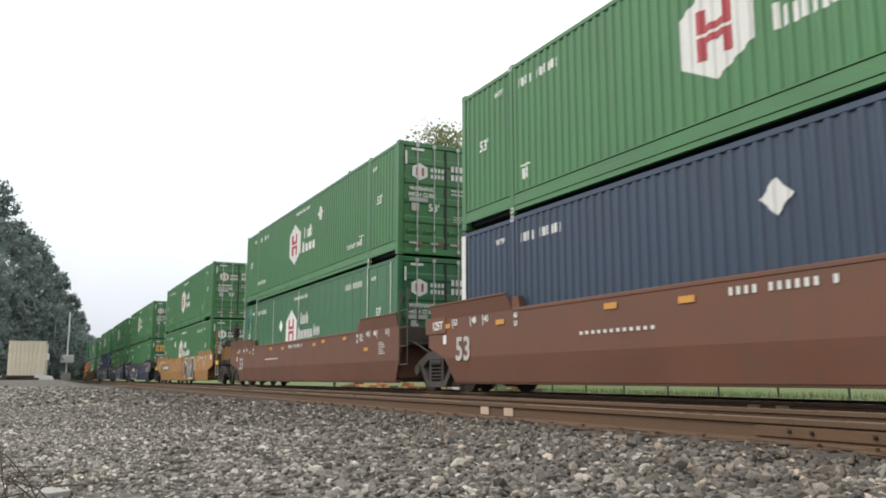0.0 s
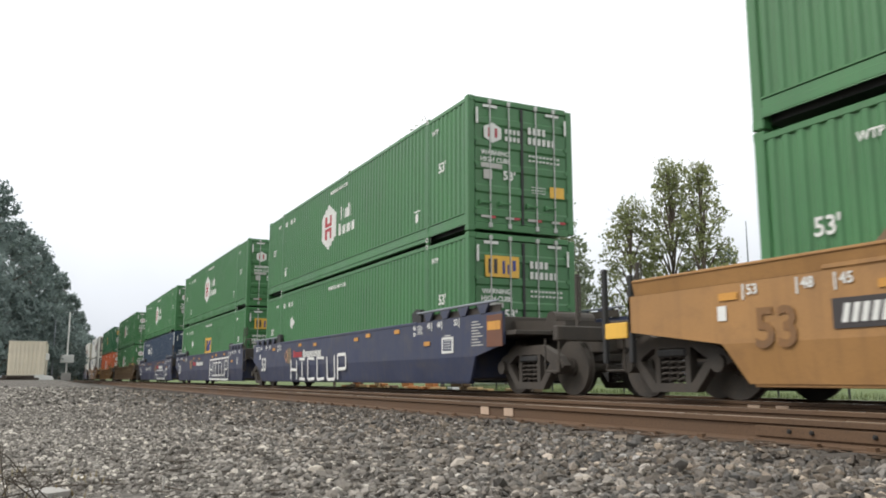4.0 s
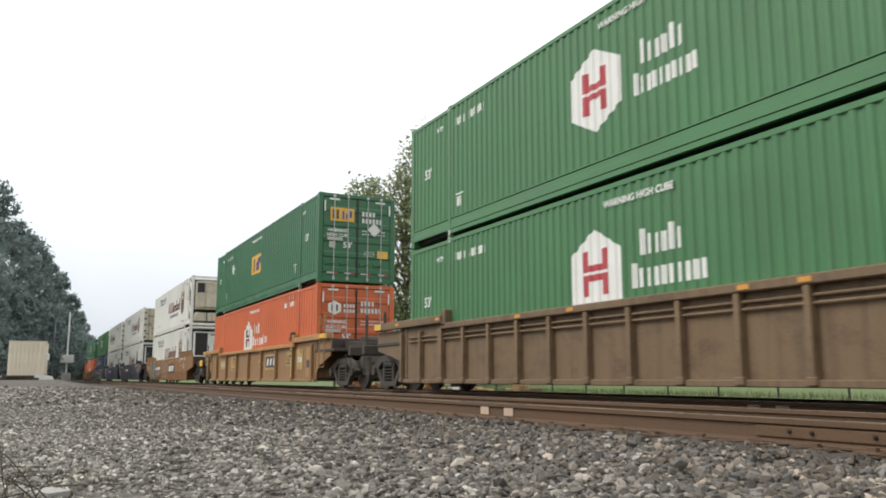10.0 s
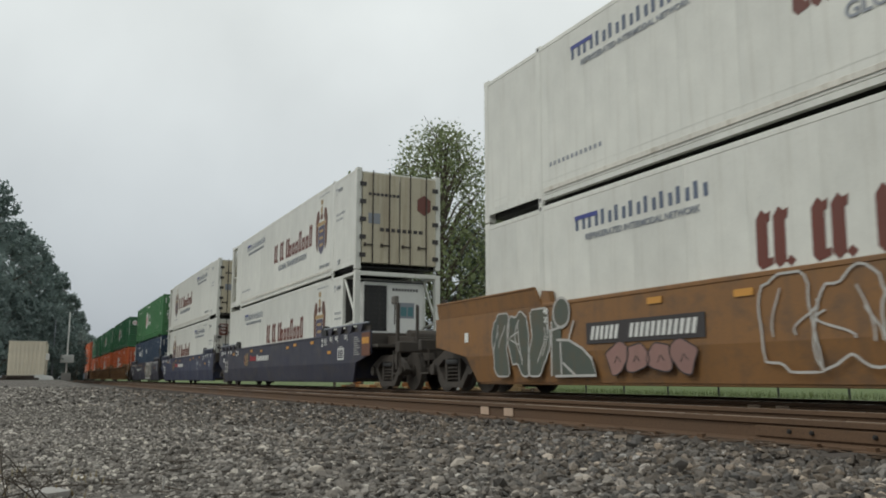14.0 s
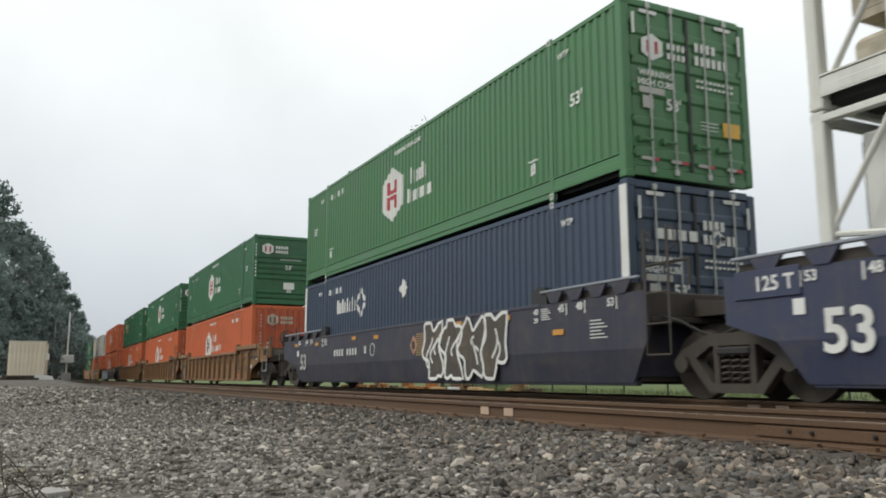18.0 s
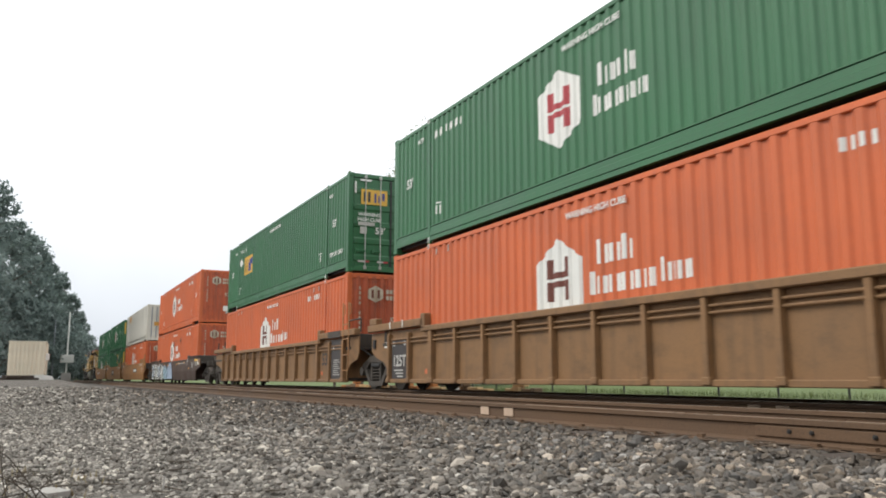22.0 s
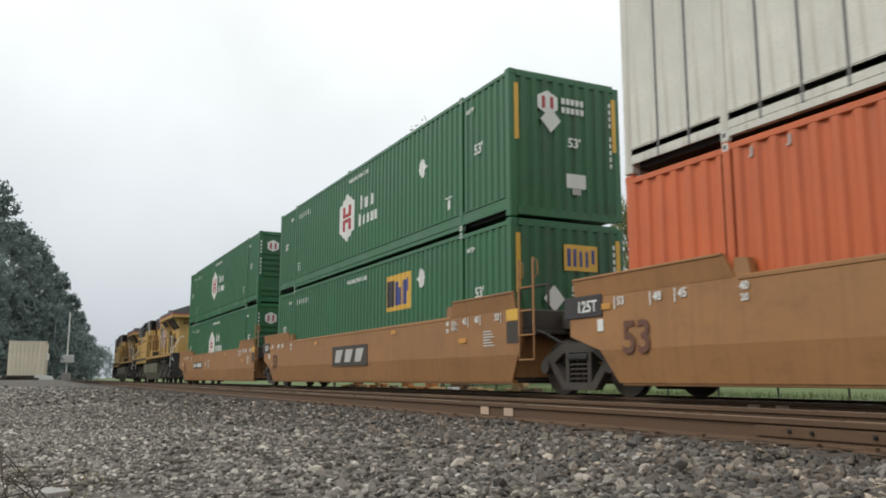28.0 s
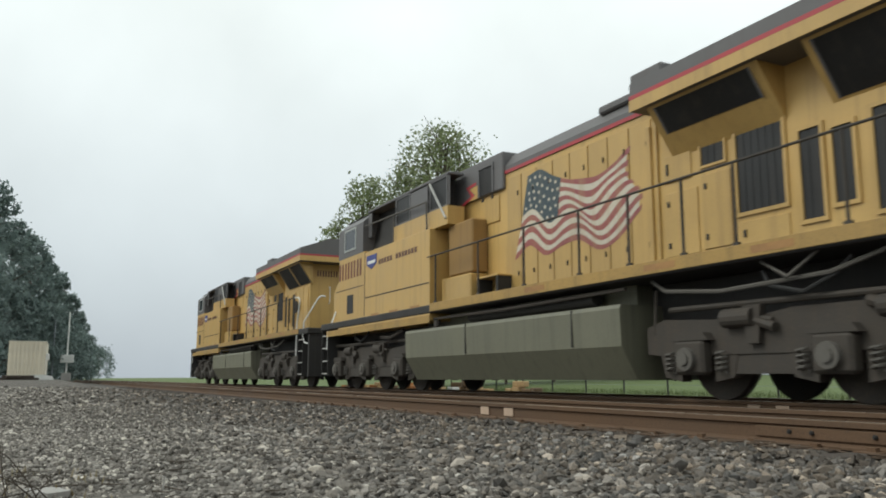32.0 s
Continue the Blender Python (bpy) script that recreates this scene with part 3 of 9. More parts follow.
def frame_parts(root, mat, bay=()):
    """Rails, posts, castings, roof and floor that every box has."""
    rails = shared(("top_rail",), lambda: Shape().box(-14.12, -2.03, -0.05, 0.05, -0.045, 0.045, 0.012), mat)
    stub = shared(("top_rail_end",), lambda: Shape().box(-0.9, 0.9, -0.05, 0.05, -0.045, 0.045, 0.012), mat)
    sill = [shared(("bottom_rail", sy), lambda: Shape().prism([(sy * b, z) for b, z in RAIL_FORM], "x", -14.12, -2.04), mat) for sy in (-1, 1)]
    low = [shared(("bottom_rail_end", sy), lambda: Shape().prism([(sy * b, max(z, 0.1)) for b, z in RAIL_FORM[2:]], "x", -0.9, 0.9), mat) for sy in (-1, 1)]
    post = shared(("corner_post",), lambda: Shape().box(-0.08, 0.08, -0.08, 0.08, 0.09, TALL - 0.05, 0.015), mat)
    mid = shared(("stacking_post",), lambda: Shape().box(-0.068, 0.068, -0.03, 0.03, 0.0, TALL, 0.012), mat)
    cast = shared(("corner_casting",), lambda: Shape().box(-0.09, 0.09, -0.081, 0.081, -0.06, 0.06, 0.015), mat)
    lug = shared(("stacking_casting",), lambda: Shape().box(-0.06, 0.06, -0.043, 0.043, -0.06, 0.06, 0.012), MARK)
    for sy in (-1, 1):
        part("top_rail", rails, mat, root, at=(0, sy * (HALF - 0.05), TALL - 0.072))
        part("bottom_rail", sill[sy > 0], mat, root)
        for x in (-1.03, -LONG + 1.03):
            part("top_rail", stub, mat, root, at=(x, sy * (HALF - 0.05), TALL - 0.10))
            part("bottom_rail", low[sy > 0], mat, root, at=(x, 0, 0))
        for x in (-0.08, -LONG + 0.08):
            part("corner_post", post, mat, root, at=(x, sy * (HALF - 0.08), 0))
            if sy < 0:
                part("corner_casting", cast, mat, root, at=(x, sy * (HALF - 0.08), TALL - 0.07))
                part("corner_casting", cast, mat, root, at=(x, sy * (HALF - 0.08), 0.07))
        for x in (-POST, -LONG + POST):
            part("stacking_post", mid, mat, root, at=(x, sy * (HALF - 0.028), 0))
            if sy < 0:
                part("stacking_casting", lug, MARK, root, at=(x, sy * (HALF - 0.04), TALL - 0.065))
                for zz in (TALL - 0.065, 0.09):
                    part("casting_slot", shared(("casting_slot",), lambda: Shape().box(-0.022, 0.022, -0.003, 0.003, -0.032, 0.032), GRILLE), GRILLE, root, at=(x, sy * (HALF + 0.004), zz))
                part("stacking_casting", lug if mat not in (RED,) else cast, MARK, root, at=(x, sy * (HALF - 0.04), 0.09))
    r0, r1 = -LONG + (1.0 if "back" in bay else 0.05), -(1.0 if "front" in bay else 0.05)
    roof = shared(("roof_sheet", r0, r1), lambda: Shape().box(r0, r1, -HALF + 0.08, HALF - 0.08, TALL - 0.13, TALL - 0.1), mat)
    part("roof_sheet", roof, mat, root)
    floor = shared(("underframe",), lambda: Shape().box(-LONG + 0.1, -0.1, -HALF + 0.15, HALF - 0.15, 0.1, 0.2), DARK)
    part("underframe", floor, DARK, root)


def sides(root, mat, pitch, depth):
    for sy in (-1, 1):
        for x0, x1 in ((-LONG + 0.12, -LONG + POST - 0.09), (-LONG + POST + 0.09, -POST - 0.09), (-POST + 0.09, -0.12)):
            def make(x0=x0, x1=x1, sy=sy):
                return corrugated(Shape(), x0, x1, 0.39, TALL - 0.09 if x1 - x0 > 5 else TALL - 0.13, pitch, depth, sy)
            part("side_panel", shared(("side_panel", x0, sy, pitch), make, mat), mat, root)


def folded(a0, a1, first, step, n, half, back, low, high, b0, b1, upright):
    """A pressed steel end sheet with n folds, standing or lying."""
    line = [(a0, low)]
    for c in (first if isinstance(first, tuple) else [first + i * step for i in range(n)]):
        line += [(c - half, low), (c - half * 0.6, high), (c + half * 0.6, high), (c + half, low)]
    line += [(a1, low)]
    m = len(line)
    v = []
    for b in (b0, b1):
        v += [(x, a, b) if upright else (x, b, a) for a, x in line]
        v += [(back, a, b) if upright else (back, b, a) for a in (a0, a1)]
    o = m + 2
    f = [(i, i + 1, o + i + 1, o + i) for i in range(m - 1)]
    f += [(m + 1, m, o + m, o + m + 1), (m, 0, o, o + m), (m - 1, m + 1, o + m + 1, o + m - 1)]
    f = f if upright else [q[::-1] for q in f]
    return Shape().add(v, f)


def plain_end(root, mat, x):
    def make():
        return folded(-HALF + 0.16, HALF - 0.16, -0.9, 0.3, 7, 0.085, -0.02, 0.02, 0.045, 0.15, TALL - 0.1, True)
    part("end_wall", shared(("end_wall",), make, mat), mat, root, at=(x, 0, 0) if x > -1 else pose(x, 0, 0, 0, 0, 180))
    part("end_header", shared(("end_header",), lambda: Shape().box(-0.05, 0.03, -HALF + 0.16, HALF - 0.16, -0.07, 0.07, 0.01), mat), mat, root, at=(x, 0, TALL - 0.09))
    part("end_sill", shared(("end_sill",), lambda: Shape().box(-0.05, 0.03, -HALF + 0.16, HALF - 0.16, -0.08, 0.08, 0.01), mat), mat, root, at=(x, 0, 0.13))


def end_sticker(root, name, y0, y1, z0, z1, mat, x=0.035):
    part(name, Shape().box(x, x + 0.006, y0, y1, z0, z1), mat, root)


def door_end(root, mat, logo, placard=False, rng=random):
    """Two doors with four lock rods, cams, handles, seals and stickers."""
    part("door_header", shared(("door_header",), lambda: Shape().box(-0.05, 0.03, -HALF + 0.16, HALF - 0.16, -0.06, 0.06, 0.01), mat), mat, root, at=(-0.03, 0, TALL - 0.08))
    part("door_sill", shared(("door_sill",), lambda: Shape().box(-0.05, 0.03, -HALF + 0.16, HALF - 0.16, -0.075, 0.075, 0.01), mat), mat, root, at=(-0.03, 0, 0.125))

    def leaf():
        return folded(0.21, TALL - 0.16, 0.42, 0.49, 5, 0.1, -0.02, 0.008, 0.032, -0.555, 0.555, False)
    for y in (-0.565, 0.565):
        door = part("door", shared(("door",), leaf, mat), mat, root, at=(-0.03, y, 0))
        for dy in (-0.22, 0.24):
            part("lock_rod", shared(("lock_rod",), lambda: Shape().rod((0.05, 0, 0.12), (0.05, 0, TALL - 0.06), 0.0155, 8).box(0.0, 0.07, -0.04, 0.04, 0.1, 0.2, 0.01).box(0.0, 0.07, -0.04, 0.04, TALL - 0.16, TALL - 0.06, 0.01), ZINC), ZINC, door, at=(0, dy, 0))
            part("handle", shared(("handle",), lambda: Shape().box(0.05, 0.075, -0.24, 0.02, -0.02, 0.02, 0.006).box(0.0, 0.07, -0.26, -0.2, -0.05, 0.05, 0.006), mat), mat, door, at=(0, dy, 0.62))
        part("seal", shared(("seal",), lambda: Shape().box(0.0, 0.02, -0.02, 0.02, 0.21, TALL - 0.16), DARK), DARK, door, at=(0.02, 0.555 if y < 0 else -0.555, 0))
    for y in (-HALF + 0.19, HALF - 0.19):
        for i in range(5):
            part("hinge", shared(("hinge",), lambda: Shape().rod((0.01, 0, -0.06), (0.01, 0, 0.06), 0.02, 6).box(-0.01, 0.02, -0.05, 0.05, -0.03, 0.03), mat), mat, root, at=(0, y, 0.4 + i * 0.52))
    x = 0.012
    stick = Shape()
    for y in (-0.95, 0.6):
        stick.box(x, x + 0.006, y, y + 0.34, TALL - 0.24, TALL - 0.18)
    for y in (-1.13, 1.06):
        stick.box(x + 0.03, x + 0.036, y, y + 0.05, TALL - 0.62, TALL - 0.28)
    part("reflector_strip", stick, MARK, root)
    s = Shape()
    for y in (-1.0, -0.42, 0.12, 0.72):
        s.box(x, x + 0.006, y, y + 0.2, 0.3, 0.35)
    part("reflector_strip", s, DULL_MARK, root)
    s = Shape()
    for y in (-0.8, -0.22, 0.32, 0.92):
        s.box(x, x + 0.006, y, y + 0.14, 0.3, 0.35)
    part("reflector_strip", s, MARK_RED, root)
    if logo == "hex":
        part("emblem", Shape().prism(hexagon(-0.72, 2.12, 0.42, 0.44), "x", x, x + 0.006), MARK, root)
        s = Shape()
        for r in (2.14, 1.98):
            for i in range(4):
                s.box(x, x + 0.006, -0.42 + i * 0.1, -0.36 + i * 0.1, r, r + 0.1)
        part("name_marking", s, MARK, root)
        part("emblem_marking", Shape().box(x + 0.006, x + 0.01, -0.83, -0.77, 2.02, 2.22).box(x + 0.006, x + 0.01, -0.67, -0.61, 2.02, 2.22), MARK_RED if mat is not RED else MARK_MAROON, root)
    elif logo == "square":
        end_sticker(root, "emblem_square", -0.92, -0.12, 1.98, 2.42, MARK_YELLOW, x)
        part("emblem_marking", Shape().box(x + 0.006, x + 0.01, -0.85, -0.78, 2.05, 2.35).box(x + 0.006, x + 0.01, -0.72, -0.64, 2.05, 2.35), MARK_DARK, root)
        part("emblem_marking", Shape().box(x + 0.006, x + 0.01, -0.52, -0.46, 2.05, 2.32).box(x + 0.006, x + 0.01, -0.4, -0.36, 2.05, 2.25).box(x + 0.006, x + 0.01, -0.28, -0.2, 2.12, 2.34), MARK_BLUE, root)
    elif logo == "ring":
        s = Shape()
        for i in range(4):
            s.box(x, x + 0.006, -0.8 + i * 0.22, -0.64 + i * 0.22, 2.0, 2.16)
        s.prism([(0.28, 2.08), (0.44, 1.92), (0.6, 2.08), (0.44, 2.24)], "x", x, x + 0.006)
        part("name_marking", s, MARK, root)
        part("emblem_marking", Shape().prism([(0.36, 2.08), (0.44, 2.0), (0.52, 2.08), (0.44, 2.16)], "x", x + 0.006, x + 0.01), mat, root)
    s = Shape()
    for r, n_ in ((2.2, 4), (1.98, 6)):
        for i in range(n_):
            s.box(x, x + 0.006, 0.15 + i * 0.12, 0.225 + i * 0.12, r, r + 0.15)
    for i in range(9):
        s.box(x, x + 0.006, 0.16 + i * 0.09, 0.215 + i * 0.09, 1.7, 1.74)
        s.box(x, x + 0.006, 0.16 + i * 0.09, 0.215 + i * 0.09, 1.6, 1.64)
        s.box(x, x + 0.006, 0.22 + i * 0.04, 0.25 + i * 0.04, 0.92, 0.935)
        s.box(x, x + 0.006, 0.22 + i * 0.04, 0.25 + i * 0.04, 0.98, 0.995)
        s.box(x, x + 0.006, 0.22 + i * 0.04, 0.25 + i * 0.04, 1.04, 1.055)
    part("number_marking", s, MARK, root)
    part("length_sign", letters("53'", 0.26, MARK), MARK, root, at=pose(x + 0.004, -0.33, 1.22, 0, 0, 90))
    part("sign_text", letters("WARNING", 0.14, MARK), MARK, root, at=pose(x + 0.004, -0.66, 1.68, 0, 0, 90))
    part("sign_text", letters("HIGH CUBE", 0.14, MARK), MARK, root, at=pose(x + 0.004, -0.66, 1.53, 0, 0, 90))
    end_sticker(root, "sticker", -0.94, -0.74, 1.12, 1.32, DULL_MARK, x)
    end_sticker(root, "sticker", -1.0, -0.5, 1.36, 1.46, DULL_MARK, x)
    end_sticker(root, "warning_sticker", 0.68, 1.04, 0.86, 1.1, MARK_YELLOW, x)
    if placard:
        part("placard", Shape().prism(diamond(0.55, 0.42 + placard, 0.44, 0.44), "x", x + 0.03, x + 0.05), MARK, root, "blank white diamond placard")


def stamped_end(root, mat, across, logo="hex", yellow=False):
    """A closed end wall, with ribs that lie (across) or stand, and its signs."""
    def make():
        if across:
            return folded(0.15, TALL - 0.1, (0.34, 0.54, 1.12, 1.34, 1.56, 1.78, 2.0), 0, 0, 0.075, -0.05, -0.012, 0.03, -HALF + 0.16, HALF - 0.16, False)
        return folded(-HALF + 0.16, HALF - 0.16, -0.98, 0.245, 9, 0.085, -0.05, -0.012, 0.028, 0.15, TALL - 0.1, True)
    skin = SHADED_END.get(mat, mat)
    ink = STAINED_CREAM if mat is RED else MARK
    part("end_wall", shared(("end_wall_ribbed", across), make, skin), skin, root)
    part("end_header", shared(("end_header",), lambda: Shape().box(-0.05, 0.03, -HALF + 0.16, HALF - 0.16, -0.07, 0.07, 0.01), mat), mat, root, at=(-0.01, 0, TALL - 0.09))
    part("end_sill", shared(("end_sill",), lambda: Shape().box(-0.05, 0.03, -HALF + 0.16, HALF - 0.16, -0.08, 0.08, 0.01), mat), mat, root, at=(-0.01, 0, 0.13))
    x = 0.032
    s = Shape()
    if logo == "hex":
        c = -0.74 if across else -0.45
        s.prism(hexagon(c, 2.3, 0.46, 0.48), "x", x, x + 0.006)
        for r in (2.32, 2.14):
            for i in range(5):
                s.box(x, x + 0.006, c + 0.32 + i * 0.11, c + 0.4 + i * 0.11, r, r + 0.12)
        part("emblem_marking", Shape().box(x + 0.006, x + 0.01, c - 0.13, c - 0.06, 2.18, 2.42).box(x + 0.006, x + 0.01, c + 0.06, c + 0.13, 2.18, 2.42), MARK_RED if mat is not RED else MARK_MAROON, root)
    else:
        end_sticker(root, "emblem_square", -0.15, 0.62, 1.95, 2.45, MARK_YELLOW, x)
        part("emblem_marking", Shape().box(x + 0.006, x + 0.01, -0.08, 0.0, 2.03, 2.37).box(x + 0.006, x + 0.01, 0.06, 0.13, 2.03, 2.37).box(x + 0.006, x + 0.01, 0.2, 0.26, 2.03, 2.33).box(x + 0.006, x + 0.01, 0.34, 0.4, 2.03, 2.33).box(x + 0.006, x + 0.01, 0.48, 0.55, 2.1, 2.37), MARK_BLUE, root)
    for i in range(10):
        z = 2.5 - i * 0.14
        if i != 4 and (mat is RED or across):
            s.box(0.002 if across else x, 0.008 if across else x + 0.006, -1.24 if across else -0.95, -1.19 if across else -0.9, z - 0.09, z)
        elif i != 4:
            s.box(x, x + 0.006, 1.0, 1.05, z - 0.09, z)
    for i in range(9):
        if across:
            s.box(x, x + 0.006, -0.2 + i * 0.1, -0.14 + i * 0.1, 1.86, 1.9)
    part("number_marking", s, ink, root)
    part("length_sign", letters("53'", 0.26, ink), ink, root, at=pose(x + 0.004, 0.15, 1.55, 0, 0, 90))
    end_sticker(root, "sticker", -0.05, 0.4, 0.66, 0.94, MARK, x)
    end_sticker(root, "sticker", 0.08, 0.28, 0.53, 0.65, DULL_MARK, x)
    if yellow:
        end_sticker(root, "reflector_strip", -1.19, -1.09, 1.5, 2.6, MARK_YELLOW, 0.004)
        end_sticker(root, "reflector_strip", 1.09, 1.19, 1.5, 2.6, MARK_YELLOW, 0.004)
        part("placard", Shape().prism(diamond(-0.4, 1.95 if yellow != "low" else 1.4, 0.46, 0.5), "x", x + 0.008, x + 0.03), MARK, root, "blank white diamond placard")


def crest(root, k, cx, cz):
    """A coat of arms drawn as plain patches."""
    shield = [(cx - 0.3, cz + 0.12), (cx - 0.32, cz - 0.45), (cx - 0.2, cz - 0.66), (cx, cz - 0.78), (cx + 0.2, cz - 0.66), (cx + 0.32, cz - 0.45), (cx + 0.3, cz + 0.12)]
    part("crest", clad(Shape(), shield[::-1], *k), CREST_BLUE, root, "blue, gold and brown coat of arms as plain patches")
    s = Shape()
    for z in (-0.52, -0.3, -0.08):
        clad(s, rect(cx - 0.19, cx + 0.19, cz + z, cz + z + 0.085), *k, lift=0.008)
    clad(s, hexagon(cx, cz + 0.62, 0.17, 0.3), *k, lift=0.008)
    clad(s, rect(cx - 0.11, cx + 0.11, cz + 0.8, cz + 0.95), *k, lift=0.008)
    clad(s, [(cx - 0.46, cz + 0.14), (cx + 0.46, cz + 0.14), (cx + 0.4, cz + 0.25), (cx - 0.4, cz + 0.25)], *k, lift=0.008)
    part("crest_marking", s, CREST_GOLD, root)
    s = Shape()
    for sx in (-1, 1):
        wing = [(0.35, -0.66), (0.52, -0.5), (0.56, -0.1), (0.48, 0.12), (0.58, 0.3), (0.46, 0.62), (0.28, 0.66), (0.2, 0.4), (0.33, 0.2), (0.35, -0.3)]
        pts = [(cx + sx * p, cz + q) for p, q in wing]
        clad(s, pts if sx > 0 else pts[::-1], *k, lift=0.006)
    clad(s, hexagon(cx, cz + 0.42, 0.24, 0.22), *k, lift=0.006)
    part("crest_marking", s, CREST_BROWN, root)


def reefer(x, z, front, back, flip):
    """A smooth white refrigerated box with an open end frame round its cooling unit."""
    root = rides(thing("refrigerated_container", "long white refrigerated container with smooth sides and a painted crest", "container", group="containers on the train"), x, z)
    mat = WHITE
    frame_parts(root, mat, [n for n, e in (("front", front), ("back", back)) if e == "unit"])
    k = (0.62, 0.0)
    cut = 1.0
    x1, x0 = (-cut if front == "unit" else -0.1), (-LONG + (cut if back == "unit" else 0.1))
    for sy in (-1, 1):
        w = (x1 - x0) / 14
        for i in range(14):
            part("side_panel", shared(("reefer_panel", round(w, 3), sy), lambda: Shape().box(0.0015, w - 0.0015, sy * (HALF - 0.03), sy * (HALF - 0.006), 0.16, TALL - 0.11), mat), mat, root, at=(x0 + i * w, 0, 0))
    part("end_wall", Shape().box(x1 - 0.04, x1, -HALF + 0.03, HALF - 0.03, 0.12, TALL - 0.1), mat, root)
    part("end_wall", Shape().box(x0, x0 + 0.04, -HALF + 0.03, HALF - 0.03, 0.12, TALL - 0.1), mat, root)
    part("scuff_rail", Shape().box(-LONG + 2.1, -2.1, -HALF - 0.012, -HALF + 0.0, 0.2, 0.28, 0.004), PANEL_WHITE, root)
    if front == "unit" or back == "unit":
        for at_front in (True, False):
            if (front if at_front else back) != "unit":
                continue
            bx, sg = (0, 1) if at_front else (-LONG, -1)
            for sy in (-1, 1):
                for za, zb in ((1.5, 2.75), (1.5, 1.4), (0.15, 1.4)):
                    part("brace", Shape().rod((bx - sg * 0.08, sy * 1.2, za), (bx - sg * 1.0, sy * 1.24, zb), 0.035, 6), mat, root)
            part("end_header", Shape().box(bx - sg * 0.12, bx - sg * 0.02, -1.15, 1.15, TALL - 0.15, TALL - 0.03, 0.01), mat, root)
            part("end_sill", Shape().box(bx - sg * 0.12, bx - sg * 0.02, -1.15, 1.15, 0.03, 0.17, 0.01), mat, root)
            # Near-black sheet over the white end wall, darkens the gaps round the unit.
            part("recess", Shape().box(bx - sg * 0.998, bx - sg * 0.97, -1.2, 1.2, 0.2, TALL - 0.16), GRILLE, root, "near-black sheet behind the cooling unit")
            high = z > 2.0
            skin = STAINED_CREAM if high else MARK
            u = part("cooling_unit", Shape().box(bx - sg * 0.95, bx - sg * 0.34, -0.93, 0.93, 1.08, 2.62, 0.03).prism([(-0.93, 1.0), (0.93, 1.0), (0.93, 1.1), (-0.93, 1.1)], "x", *sorted((bx - sg * 0.95, bx - sg * 0.42))), skin, root, "rust-stained cream cooling unit in the open end frame" if high else "white cooling unit in the open end frame")
            face = bx - sg * 0.34
            if high:
                part("intake_grille", Shape().box(face, face + sg * 0.012, -0.9, -0.5, 1.95, 2.5), GRILLE, u)
                part("cover_panel", Shape().box(face, face + sg * 0.02, -0.46, 0.88, 1.14, 2.56, 0.01), skin, u)
                part("latch", Shape().box(face + sg * 0.02, face + sg * 0.04, 0.5, 0.6, 1.3, 1.42, 0.008), DARK, u)
            else:
                part("intake_grille", Shape().box(face, face + sg * 0.012, -0.9, -0.22, 1.25, 2.52), GRILLE, u)
                for j in range(9):
                    part("grille_slat", shared(("grille_slat",), lambda: Shape().box(-0.006, 0.006, -0.32, 0.32, -0.012, 0.012), DARK), DARK, u, at=(face + sg * 0.016, -0.56, 1.34 + j * 0.135))
                part("cover_panel", Shape().box(face, face + sg * 0.02, -0.18, 0.88, 1.2, 2.56, 0.01), skin, u)
                part("sign_plate", Shape().box(face + sg * 0.02, face + sg * 0.026, 0.16, 0.62, 1.62, 2.06), MARK_GREY, u, "grey emblem plate with teal bars")
                part("emblem_marking", Shape().box(face + sg * 0.026, face + sg * 0.03, 0.2, 0.38, 1.68, 1.94).box(face + sg * 0.026, face + sg * 0.03, 0.42, 0.58, 1.68, 1.94), MARK_TEAL, u)
                s = Shape()
                for j in range(9):
                    s.box(face + sg * 0.02, face + sg * 0.025, -0.05 + j * 0.09, 0.01 + j * 0.09, 2.38, 2.46)
                part("name_marking", s, MARK_DARK, u)
            part("fuel_tank", Shape().box(bx - sg * 0.95, bx - sg * 0.35, -0.98, 0.98, 0.26, 0.8, 0.07), STAINED_CREAM, root, "stained cream fuel tank with dark straps")
            part("tank_strap", Shape().box(bx - sg * 0.36, bx - sg * 0.34, -0.35, -0.29, 0.28, 0.8).box(bx - sg * 0.36, bx - sg * 0.34, 0.45, 0.51, 0.28, 0.8), MARK_DARK, root)
            part("compressor", Shape().rod((bx - sg * 0.6, 0.9, 0.6), (bx - sg * 0.6, 1.1, 0.6), 0.18, 12), DARK, root)
    if front == "doors":
        for y in (-0.57, 0.57):
            d = part("door", Shape().box(0.0, 0.04, y - 0.55, y + 0.55, 0.2, TALL - 0.16, 0.008), CREAM_DOOR if z > 2 else PANEL_WHITE, root)
            for dy in (-0.25, 0.25):
                part("lock_rod", shared(("reefer_rod",), lambda: Shape().rod((0.06, 0, 0.15), (0.06, 0, TALL - 0.08), 0.018, 8), GRIMY), GRIMY, d, at=(0, y + dy, 0))
                part("handle", shared(("handle",), lambda: Shape().box(0.05, 0.075, -0.24, 0.02, -0.02, 0.02, 0.006).box(0.0, 0.07, -0.26, -0.2, -0.05, 0.05, 0.006), GRIMY), GRIMY, d, at=(0.02, y + dy, 0.7))
        s = Shape()
        for sy in (-1, 1):
            for i in range(5):
                s.box(0.035, 0.055, sy * 1.02, sy * 1.2, 0.35 + i * 0.5, 0.47 + i * 0.5)
        for i in range(8):
            s.box(0.042, 0.048, -0.95 + i * 0.12, -0.86 + i * 0.12, 2.1, 2.18)
